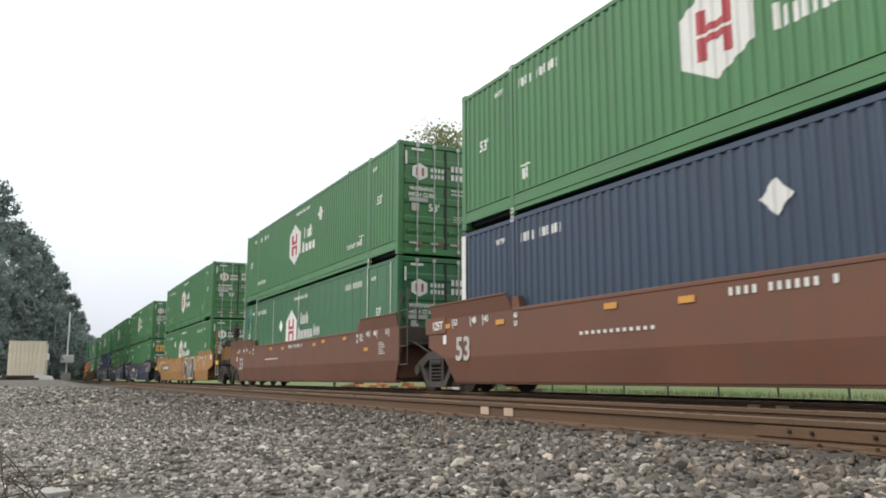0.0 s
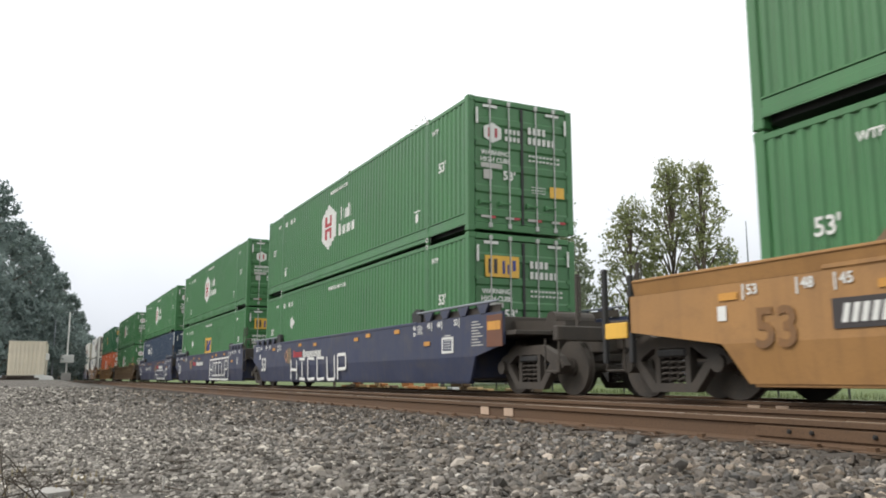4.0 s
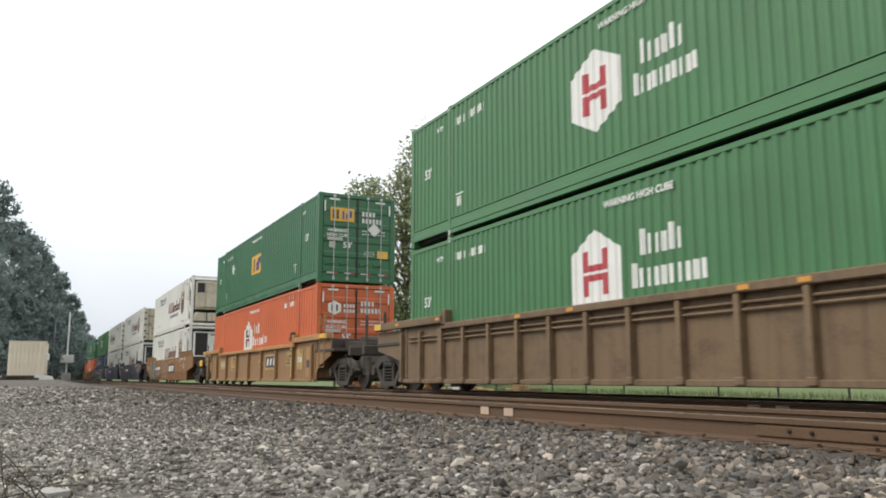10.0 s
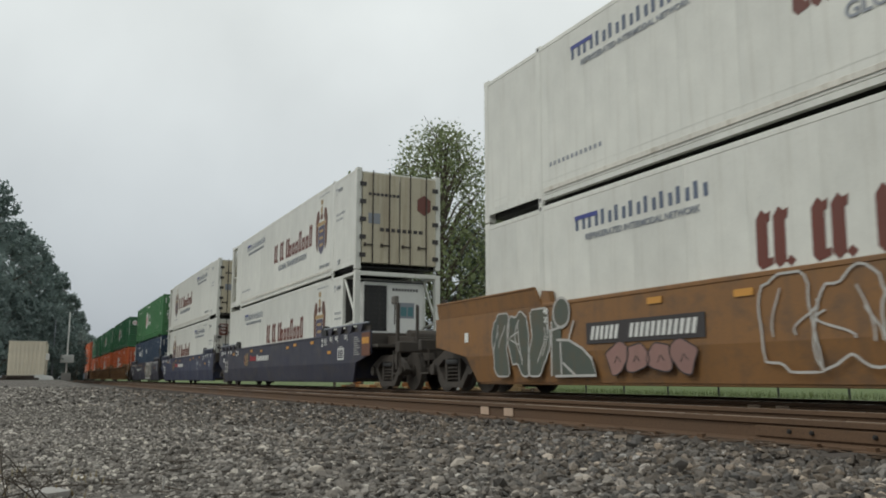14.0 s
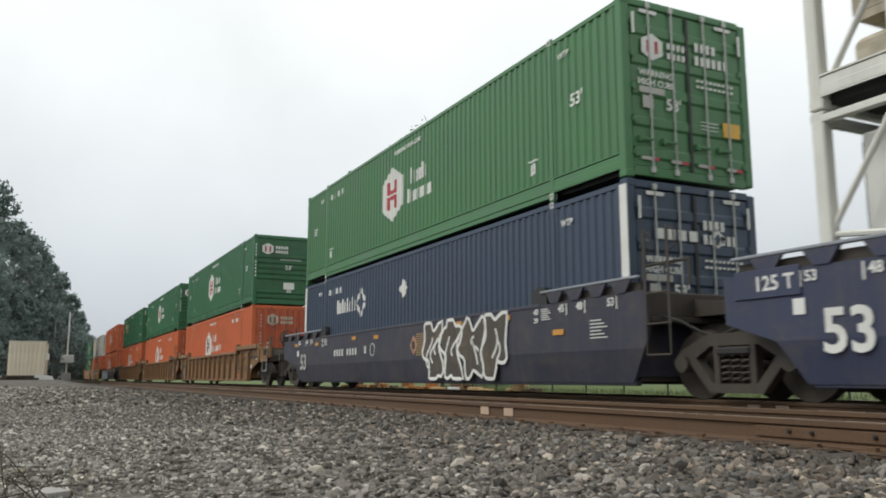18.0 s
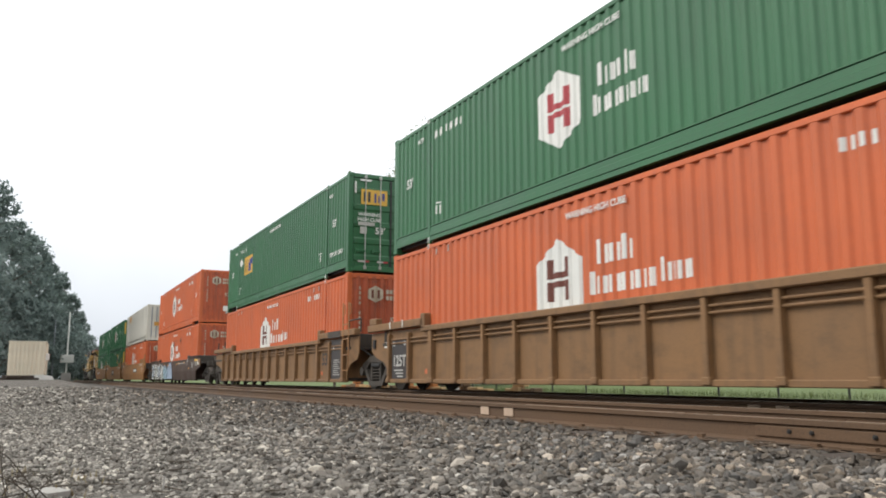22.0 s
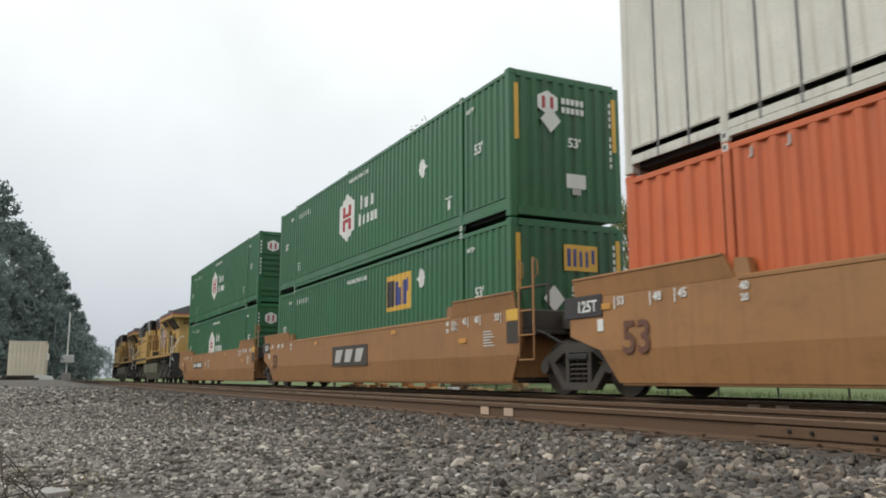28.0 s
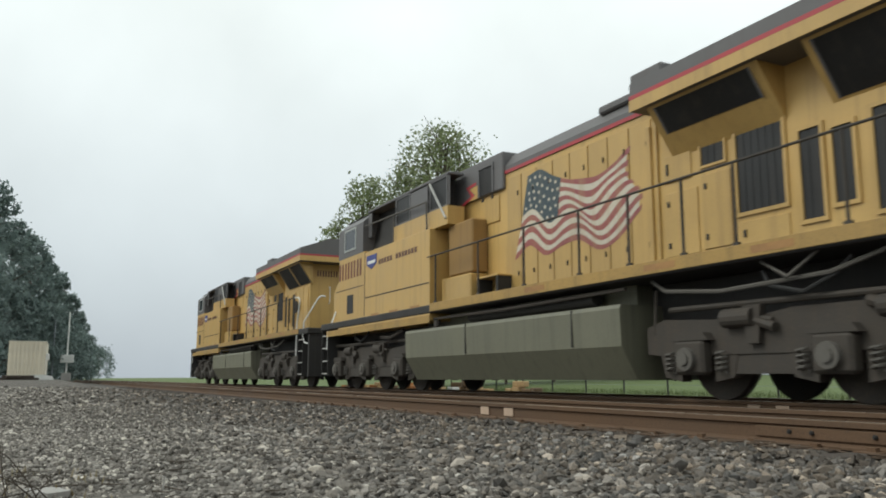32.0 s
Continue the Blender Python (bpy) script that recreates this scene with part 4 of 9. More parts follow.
            s.box(0.042, 0.048, -0.6 + i * 0.17, -0.48 + i * 0.17, 1.1, 1.2)
        part("hinge", s, MARK_DARK, root)
        part("crest", Shape().prism(hexagon(0.75, 1.95, 0.42, 0.6), "x", 0.042, 0.05), MARK_MAROON, root)
        part("sticker", Shape().box(0.042, 0.05, -0.95, -0.6, 1.3, 1.6), MARK_GREY, root)
        if flip and z < 2:
            sign = part("sign_plate", Shape().box(0.042, 0.052, -1.15, -0.73, 2.0, 2.56), MARK_MAROON, root, "maroon plate with white capitals")
            for q, word in enumerate(("TRAIN", "DRIVE", "TEAM")):
                part("sign_text", letters(word, 0.115, MARK), MARK, sign, at=pose(0.056, -0.94, 2.46 - 0.16 * q, 0, 0, 90))
    s = Shape()
    c0, cr0, tp0 = (-3.1, -8.75 if z > 2 else -9.5, -13.2) if not flip else (-13.0, -12.1, -5.95)
    crest(root, k, c0, 1.6)
    heights = "C C CnnnInnI"
    w = 4.75 / len(heights)
    for i, c in enumerate(heights):
        a = cr0 + i * w
        if c == " ":
            clad(s, diamond(a + 0.25 * w, 1.27, 0.14, 0.14), *k)
            continue
        wide = 1.3 if c == "C" else 0.98
        top = {"C": 1.88, "I": 1.92, "n": 1.64}[c]
        for d in (0.0, 0.5):
            x = a + d * w * wide
            clad(s, [(x, 1.28), (x + 0.15 * w * wide, 1.2), (x + 0.34 * w * wide, 1.28), (x + 0.36 * w * wide, top - 0.03), (x + 0.2 * w * wide, top + 0.05), (x + 0.02 * w * wide, top - 0.06)], *k)
            if c == "C" or d == 0:
                clad(s, [(x + 0.3 * w, top - 0.16), (x + 0.56 * w, top - 0.1), (x + 0.6 * w, top + 0.02), (x + 0.3 * w, top - 0.04)], *k, lift=0.006)
        clad(s, [(a + 0.3 * w, 1.22), (a + 0.62 * w, 1.26), (a + 0.62 * w, 1.35), (a + 0.3 * w, 1.31)], *k, lift=0.006)
    part("name_marking", s, MARK_MAROON, root, "maroon letter-sized bars")
    part("sign_text", letters("GLOBAL TRANSPORTATION", 0.27, MARK_GREY), MARK_GREY, root, at=(cr0 + 2.4, -(HALF + 0.003), 0.98))
    s = Shape()
    bars(s, tp0, tp0 + 3.0, 2.28, 2.52, "IIIIIIIII", k, True, 0.3)
    part("name_marking", s, STEEL_BLUE, root)
    part("sign_text", letters("REFRIGERATED INTERMODAL NETWORK", 0.135, MARK_GREY), MARK_GREY, root, at=(tp0 + 1.55, -(HALF + 0.003), 2.14))
    part("name_marking", clad(Shape(), rect(tp0 + 0.02, tp0 + 0.62, 2.45, 2.52), *k, lift=0.007), MARK_BLUE, root)
    s = Shape()
    bars(s, -3.4, -2.3, 2.64, 2.7, "o" * 16, k)
    clad(s, rect(-1.72, -1.69, 2.4, 2.58), *k)
    clad(s, [(-1.79, 2.54), (-1.62, 2.54), (-1.705, 2.64)], *k)
    bars(s, -1.7, -0.9 if front == "doors" else -1.1, 1.75, 1.85, "o" * 9, k)
    bars(s, -1.7, -1.1, 1.6, 1.68, "o" * 9, k)
    bars(s, -13.9, -12.4, 0.62, 0.72, "o" * 12, k)
    part("number_marking", s, MARK_GREY, root)
    part("sign_text", letters("TOP LIFT ONLY", 0.14, MARK_GREY), MARK_GREY, root, at=(-2.75, -(HALF + 0.003), 0.42))
    part("sign_text", letters("WTP", 0.17, MARK_GREY), MARK_GREY, root, at=(-1.36, -(HALF + 0.003), 2.5))
    part("length_sign", letters("53'", 0.2, MARK_GREY), MARK_GREY, root, at=(-1.4, -(HALF + 0.003), 0.36))
    return root


def panel_box(x, z, mat, seam_mat, pitch, root):
    """A box of flat side sheets with upright seams."""
    frame_parts(root, mat)
    n = round(LONG / pitch)
    w = (LONG - 0.24) / n
    for sy in (-1, 1):
        for i in range(n):
            a = -LONG + 0.12 + i * w
            part("side_panel", shared(("flat_panel", pitch, sy), lambda: Shape().box(0.02, w - 0.02, sy * (HALF - 0.03), sy * (HALF - 0.012), 0.15, TALL - 0.1), mat), mat, root, at=(a, 0, 0))
            if i and sy < 0:
                part("seam", shared(("panel_seam", pitch), lambda: Shape().box(-0.022, 0.022, -HALF + 0.003, -HALF + 0.02, 0.15, TALL - 0.1, 0.006), seam_mat), seam_mat, root, at=(a, 0, 0))


def box53(x, z, spec):
    """One long container. spec: colour, emblem, end and extra marks."""
    mat, word = spec["mat"], spec["word"]
    root = rides(thing("shipping_container", spec["label"], "container", group="containers on the train"), x, z)
    pitch = spec.get("pitch", 0.245 if mat is DEEP_GREEN else 0.206)
    depth = 0.14 * pitch
    k = (pitch, depth)
    if spec.get("panels"):
        panel_box(x, z, mat, spec["panels"], 0.62, root)
        k = (0.62, 0.0)
    else:
        frame_parts(root, mat)
        sides(root, mat, pitch, depth)
    plain_end(root, mat, -LONG + 0.03)
    end = spec["end"]
    if end == "doors":
        door_end(root, mat, spec.get("door_logo", "hex"), spec.get("placard", False))
    elif end == "across":
        stamped_end(root, mat, True)
    elif end == "upright":
        stamped_end(root, mat, False, spec.get("door_logo", "hex"), spec.get("yellow", False))
    if word == "hex":
        emblem(root, k, True, "", False)
    elif word == "hexinc":
        emblem(root, k, mat is not RED, "inc", False)
    elif word == "house":
        emblem(root, k, mat is not RED, "", True)
    elif word == "house_short":
        emblem(root, k, mat is not RED, "short", True)
    elif word == "square":
        yellow_square(root, k, *spec.get("square", (-8.9, -7.4, 1.2, 1.95)))
    elif word == "ring":
        s = Shape()
        bars(s, -13.1, -11.5, 1.76, 2.15, "IIII", k, True)
        mx, mz = -11.14, 1.95
        for a, b in (((-11.53, 1.98), (-11.17, 2.34)), ((-11.11, 2.34), (-10.76, 1.98)), ((-10.76, 1.92), (-11.11, 1.56)), ((-11.17, 1.56), (-11.53, 1.92))):
            clad(s, [a, b, (b[0] * 0.62 + mx * 0.38, b[1] * 0.62 + mz * 0.38), (a[0] * 0.62 + mx * 0.38, a[1] * 0.62 + mz * 0.38)], *k)
        part("emblem", s, MARK, root, "white letter bars and a diamond ring")
    elif word == "patches":
        part("patch", clad(Shape(), rect(-13.5, -12.2, 2.15, 2.7), *k, lift=0.012), MARK_ORANGE, root, "brown plywood patch")
        part("patch", clad(Shape(), rect(-13.8, -13.5, 2.2, 2.5), *k, lift=0.012), MARK_DARK, root)
    for cx, cz in spec.get("diamonds", ()):
        part("placard", clad(Shape(), diamond(cx, cz, 0.5, 0.46), *k, lift=0.02), MARK, root, "blank white diamond placard")
    if word != "patches":
        small_marks(root, k, spec.get("idf", mat is RED or word == "house"), spec.get("idb", mat is not RED), mat is not NAVY, spec.get("foot"), spec.get("foot_back"), mat is RED)
    if spec.get("white_post"):
        part("post_plate", Shape().box(-0.17, -0.004, -HALF - 0.012, -HALF, 0.2, TALL - 0.1), MARK, root, "white painted corner post")
        part("post_plate", Shape().box(-LONG + 0.004, -LONG + 0.17, -HALF - 0.012, -HALF, 0.2, TALL - 0.1), MARK, root)
    for px in spec.get("white_seams", ()):
        part("post_plate", Shape().box(px - 0.016, px + 0.016, -HALF - 0.012, -HALF - 0.004, 0.2, TALL - 0.12), MARK, root, "white painted upright seam")
    if "repair" in spec:
        part("repair_patch", clad(Shape(), rect(*spec["repair"]), *k, lift=0.012), FRESH_GREEN, root, "glossy blue-green repair patch")
    for cx, cz, w in spec.get("scars", ()):
        part("scar", clad(Shape(), [(cx - w * 0.5, cz - 0.1 * w), (cx - 0.1 * w, cz - 0.6 * w), (cx + 0.45 * w, cz - 0.3 * w), (cx + 0.5 * w, cz + 0.2 * w), (cx + 0.1 * w, cz + 0.65 * w)], *k, lift=0.006), MARK_DARK, root, "dark scraped patch")
    if spec.get("end") == "patched":
        plain_end(root, mat, -0.03)
        s = Shape()
        for i in range(6):
            s.box(0.02, 0.03, -0.98 + i * 0.36, -0.9 + i * 0.36, 0.3, TALL - 0.2)
        part("end_rib", s, MARK_GREY, root)
        end_sticker(root, "patch", -0.3, 0.1, 2.25, 2.55, MARK_ORANGE, 0.034)
        end_sticker(root, "patch", -0.75, -0.4, 1.2, 1.5, MARK_ORANGE, 0.034)
    return root


def G(word="hex", end="doors", **more):
    return dict(mat=GREEN, word=word, end=end, label="long green corrugated container with a white and red six-sided emblem", **more)


def D(word="hex", end="doors", **more):
    return dict(mat=DEEP_GREEN, word=word, end=end, label=more.pop("label", "long deep green corrugated container with white marks"), **more)


def R(word="house", end="upright", **more):
    more.setdefault("foot", "bare")
    return dict(mat=RED, word=word, end=end, pitch=0.285, label="long orange-red corrugated container with white emblem bars", **more)


def N(**more):
    more.setdefault("foot", "bare")
    return dict(mat=NAVY, word=more.pop("word", "ring"), end="doors", door_logo="ring", white_post=True, label="long navy blue corrugated container with white corner posts", **more)


SQ = "long green corrugated container with a yellow emblem square"
CARGO = [
    (G(), N(word="", diamonds=[(-8.2, 2.05)])),
    (G(foot=-3.05, foot_back=-13.48, diamonds=[(-6.18, 2.15)]), D("house", panels=GREEN, white_seams=(-LONG + 0.05, -15.04, -14.1, -11.5, -8.3, -POST, -0.4), repair=(-15.66, -15.1, 1.95, 2.72), diamonds=[(-10.4, 1.76)], label="long green flat-sided container with white seams and a red-barred emblem", placard=0.3)),
    (G(), G("house", diamonds=[(-11.36, 2.0)])),
    (G(), dict(D("", door_logo="square", diamonds=[(-12.7, 1.8)], placard=0.35, label=SQ), mat=GREEN)),
    (G(), dict(D("square", door_logo="square", diamonds=[(-12.68, 1.8)], placard=0.9, label=SQ), mat=GREEN)),
    (G(), N()),
    (G(), G("house_short")),
    (D("square", door_logo="square", diamonds=[(-12.44, 1.87)], placard=1.35, label=SQ), R(end="doors")),
    ("unit", "unit", False), ("doors", "unit", False), ("doors", "doors", True),
    (G(), N(diamonds=[(-8.26, 2.04)])),
    (D(end="across"), R()),
    (D(end="across"), R()),
    (D("square", door_logo="square", square=(-13.0, -11.6, 1.35, 2.1), placard=1.3, diamonds=[(-13.6, 1.95)], foot=-1.0, label=SQ), R()),
    (R("hexinc", foot=None), R("hexinc", scars=[(-7.6, 2.25, 0.22), (-6.0, 2.2, 0.24), (-8.5, 2.1, 0.3), (-8.8, 2.0, 0.2)])),
    (dict(mat=PANEL_WHITE, word="patches", end="patched", panels=LOCO_GREY, label="long weathered white sheet-sided container with dark seams"), R()),
    (D(end="upright", yellow=True, diamonds=[(-3.88, 1.81)]), D("square", end="upright", door_logo="square", square=(-6.05, -4.55, 1.55, 2.42), diamonds=[(-3.92, 2.17)], yellow="low", label=SQ)),
    (D(end="across"), D("house_short", end="across")),
]
LOW, HIGH = 0.348, 3.244


def load_train():
    for i, cargo in enumerate(CARGO):
        x = FRONTS[i]
        if len(cargo) == 3:
            top, low, flip = cargo
            if i == 9:
                reefer(x, HIGH, "doors", "unit", False)
                reefer(x, LOW, "unit", "doors", False)
            elif flip:
                reefer(x, HIGH, "doors", "unit", True)
                reefer(x, LOW, "doors", "unit", True)
            else:
                reefer(x, HIGH, "unit", "doors", False)
                reefer(x, LOW, "unit", "doors", False)
        else:
            box53(x, HIGH, cargo[0])
            box53(x, LOW, cargo[1])


# ---------------------------------------------------------------- well cars
WHEELSETS = {"lead": [], "trail": []}
WIDE = 1.43


def wheelset(r):
    s = Shape()
    for sy in (-1, 1):
        y = sy * 0.7175
        s.ring((0, y, 0), (0, 1, 0), 0.16, r, 0.09, 28)
        s.ring((0, y - sy * 0.055, 0), (0, 1, 0), 0.2, r + 0.028, 0.025, 28)
        s.ring((0, y, 0), (0, 1, 0), 0.0, r * 0.82, 0.035, 20)
        s.ring((0, y + sy * 0.02, 0), (0, 1, 0), 0.0, 0.14, 0.14, 12)
        for k in range(6):
            t = k * math.pi / 3
            s.box(math.cos(t) * 0.25 - 0.03, math.cos(t) * 0.25 + 0.03, y + sy * 0.015, y + sy * 0.03, math.sin(t) * 0.25 - 0.03, math.sin(t) * 0.25 + 0.03)
    s.rod((0, -1.0, 0), (0, 1.0, 0), 0.08, 10)
    return s


def side_frame():
    """The cast side of a three-piece bogie, with its spring nest and journal ends."""
    s = Shape()
    top = [(-1.1, 0.5), (-0.95, 0.66), (-0.42, 0.86), (0.42, 0.86), (0.95, 0.66), (1.1, 0.5), (0.95, 0.42), (0.75, 0.5), (0.4, 0.7), (-0.4, 0.7), (-0.75, 0.5), (-0.95, 0.42)]
    s.prism(top, "y", -0.07, 0.07)
    s.prism([(-0.82, 0.52), (-0.7, 0.58), (-0.36, 0.22), (0.36, 0.22), (0.7, 0.58), (0.82, 0.52), (0.44, 0.1), (-0.44, 0.1)], "y", -0.07, 0.07)
    for sx in (-1, 1):
        s.box(sx * 0.3 - 0.05, sx * 0.3 + 0.05, -0.07, 0.07, 0.2, 0.72, 0.01)
        s.rod((sx * 0.89, -0.13, 0.48), (sx * 0.89, 0.1, 0.48), 0.12, 12)
    return s


def nest_coil():
    """One outer spring of a bogie's nest."""
    return Shape().tube([(0.07 * math.cos(k * 0.7), 0.07 * math.sin(k * 0.7), 0.22 + k * 0.0084) for k in range(44)], 0.019, 5)


def bogie(root, x, r=0.46):
    b = part("bogie", shared(("bogie",), lambda: Shape().box(-0.22, 0.22, -0.95, 0.95, 0.56, 0.8, 0.04).rod((0, 0, 0.7), (0, 0, 1.0), 0.3, 14), GRIMY), GRIMY, root, at=(x, 0, 0))
    for sy in (-1, 1):
        part("side_frame", shared(("side_frame",), side_frame, GRIMY), GRIMY, b, at=(0, sy * 1.0, 0))
        part("spring_seat", shared(("spring_seat",), lambda: Shape().box(-0.28, 0.28, -0.1, 0.1, 0.58, 0.68, 0.02), DARK), DARK, b, at=(0, sy * 1.0, 0))
        for dx in (-0.165, 0.0, 0.165):
            part("coil_spring", shared(("nest_coil",), nest_coil, GRIMY), GRIMY, b, at=(dx, sy * 1.0, 0))
        for dx in (-0.415, 0.415):
            part("brake_beam", shared(("brake_beam",), lambda: Shape().box(-0.035, 0.035, -0.08, 0.08, 0.3, 0.55, 0.01), GRIMY), GRIMY, b, at=(dx, sy * 0.72, 0))
    for key, dx in (("lead", 0.89), ("trail", -0.89)):
        w = part("wheelset", shared(("wheelset", r), lambda: wheelset(r), GRIMY), GRIMY, b, at=(dx, 0, r + 0.005))
        WHEELSETS[key].append(w)
    return b


def coupler(root, x, sg):
    part("coupler", shared(("coupler",), lambda: Shape().box(0, 0.55, -0.09, 0.09, -0.1, 0.1, 0.02).box(0.5, 0.78, -0.17, 0.02, -0.14, 0.14, 0.04).box(0.6, 0.8, 0.06, 0.17, -0.14, 0.14, 0.04), GRIMY), GRIMY, root, at=pose(x, 0, 0.87, 0, 0, 0 if sg > 0 else 180))
    part("air_hose", shared(("air_hose",), lambda: Shape().pipe([(0, 0.3, 0.0), (0.25, 0.32, -0.12), (0.45, 0.28, -0.35), (0.6, 0.18, -0.42), (0.75, 0.08, -0.3)], 0.025, 6), DARK), DARK, root, at=pose(x, 0, 0.85, 0, 0, 0 if sg > 0 else 180))


def ladder(root, x, y, z0, z1, mat):
    """Two flat stiles that curl back at their heads, and rungs on their lower half."""
    for dx in (-0.235, 0.235):
        part("ladder", shared(("ladder", round(z1 - z0, 2)), lambda: Shape().box(-0.025, 0.025, -0.012, 0.012, 0.4, z1 - z0, 0.006).rod((0, 0, 0), (0, 0, 0.42), 0.014, 6).tube([(0.02, 0, z1 - z0 - 0.05), (0.1, 0.02, z1 - z0 - 0.06), (0.12, 0.02, z1 - z0 - 0.3), (0.02, 0, z1 - z0 - 0.36)], 0.013), mat), mat, root, at=(x + dx, y, z0))
    for z in (0.0, 0.42, 0.84) + ((1.24,) if mat is TAN else ()):
        part("rung", shared(("rung",), lambda: Shape().rod((-0.235, 0, 0), (0.235, 0, 0), 0.015, 6), mat), mat, root, at=(x, y, z0 + z))


LEAN = 0.05


def smooth_side(x0, x1, top):
    """The outline of a plated side, with its cut-up ends over the bogies, as an upper and a lower sheet."""
    s = Shape()
    b, a = min(0.5, x1 - 0.08), -LONG - 0.55
    c, d = a + 0.34, b - 0.34
    up = [(x0, 0.93), (a, 0.7), (b, 0.7), (x1, 0.9), (x1, top), (x0, top)]
    s.prism(up, "y", -WIDE, -WIDE + 0.05)
    y0, y1 = -WIDE, -WIDE + 0.07
    s.add([(a, y0, 0.7), (b, y0, 0.7), (d, y1, 0.22), (c, y1, 0.22), (a, y0 + 0.05, 0.7), (b, y0 + 0.05, 0.7), (d, y1 + 0.05, 0.22), (c, y1 + 0.05, 0.22)],
          [(0, 3, 2, 1), (4, 5, 6, 7), (0, 1, 5, 4), (2, 3, 7, 6), (1, 2, 6, 5), (3, 0, 4, 7)])
    return s


def flange(xa, xb, top, crown, inner):
    """A guide plate that stands on a plated side and leans outwards; inner: which end slopes."""
    ya, yb = -WIDE - 0.004, -WIDE - LEAN
    pa, pb = (xa + 0.14, xb) if inner < 0 else (xa, xb - 0.14)
    v = [(xa, ya, top), (xb, ya, top), (pb, yb, crown), (pa, yb, crown), (xa, ya + 0.04, top), (xb, ya + 0.04, top), (pb, yb + 0.04, crown), (pa, yb + 0.04, crown)]
    return Shape().add(v, [(0, 1, 2, 3), (7, 6, 5, 4), (0, 4, 5, 1), (2, 6, 7, 3), (1, 5, 6, 2), (0, 3, 7, 4)]).box(pa + 0.01, pb - 0.01, yb - 0.012, yb + 0.05, crown - 0.022, crown + 0.016, 0.008)


def plate_rails(top):
    """The rolled edges along the top and foot of a plated side."""
    return Shape().box(-LONG + 2.2, -2.2, -WIDE - 0.012, -WIDE + 0.07, top - 0.045, top + 0.02, 0.01), Shape().box(-LONG - 0.15, 0.1, -WIDE + 0.09, -WIDE + 0.2, 0.18, 0.26, 0.01)


def ribbed_side(x0, x1):
    s = Shape()
    up = [(x0, 0.95), (-LONG - 1.0, 0.8), (-LONG - 0.5, 0.68), (-LONG - 0.25, 0.5), (-LONG - 0.2, 0.2), (0.2, 0.2), (0.25, 0.5), (0.5, 0.68), (1.0, 0.8), (x1, 0.95), (x1, 1.4), (-1.75, 1.4), (-2.0, 1.3), (-LONG + 2.0, 1.3), (-LONG + 1.75, 1.4), (x0, 1.4)]
    s.prism(up, "y", -WIDE + 0.1, -WIDE + 0.14)
    s.box(-LONG - 0.2, 0.2, -WIDE + 0.02, -WIDE + 0.16, 0.18, 0.27, 0.012)
    return s


def chord(x0, x1):
    return (Shape().box(-LONG + 1.9, -1.9, -WIDE - 0.03, -WIDE + 0.15, 1.3, 1.42, 0.015)
            .box(-2.0, x1, -WIDE - 0.03, -WIDE + 0.15, 1.43, 1.6, 0.015).box(x0, -LONG + 2.0, -WIDE - 0.03, -WIDE + 0.15, 1.43, 1.6, 0.015)
            .box(-2.1, -1.9, -WIDE - 0.03, -WIDE + 0.15, 1.35, 1.7, 0.02).box(-LONG + 1.9, -LONG + 2.1, -WIDE - 0.03, -WIDE + 0.15, 1.35, 1.7, 0.02))


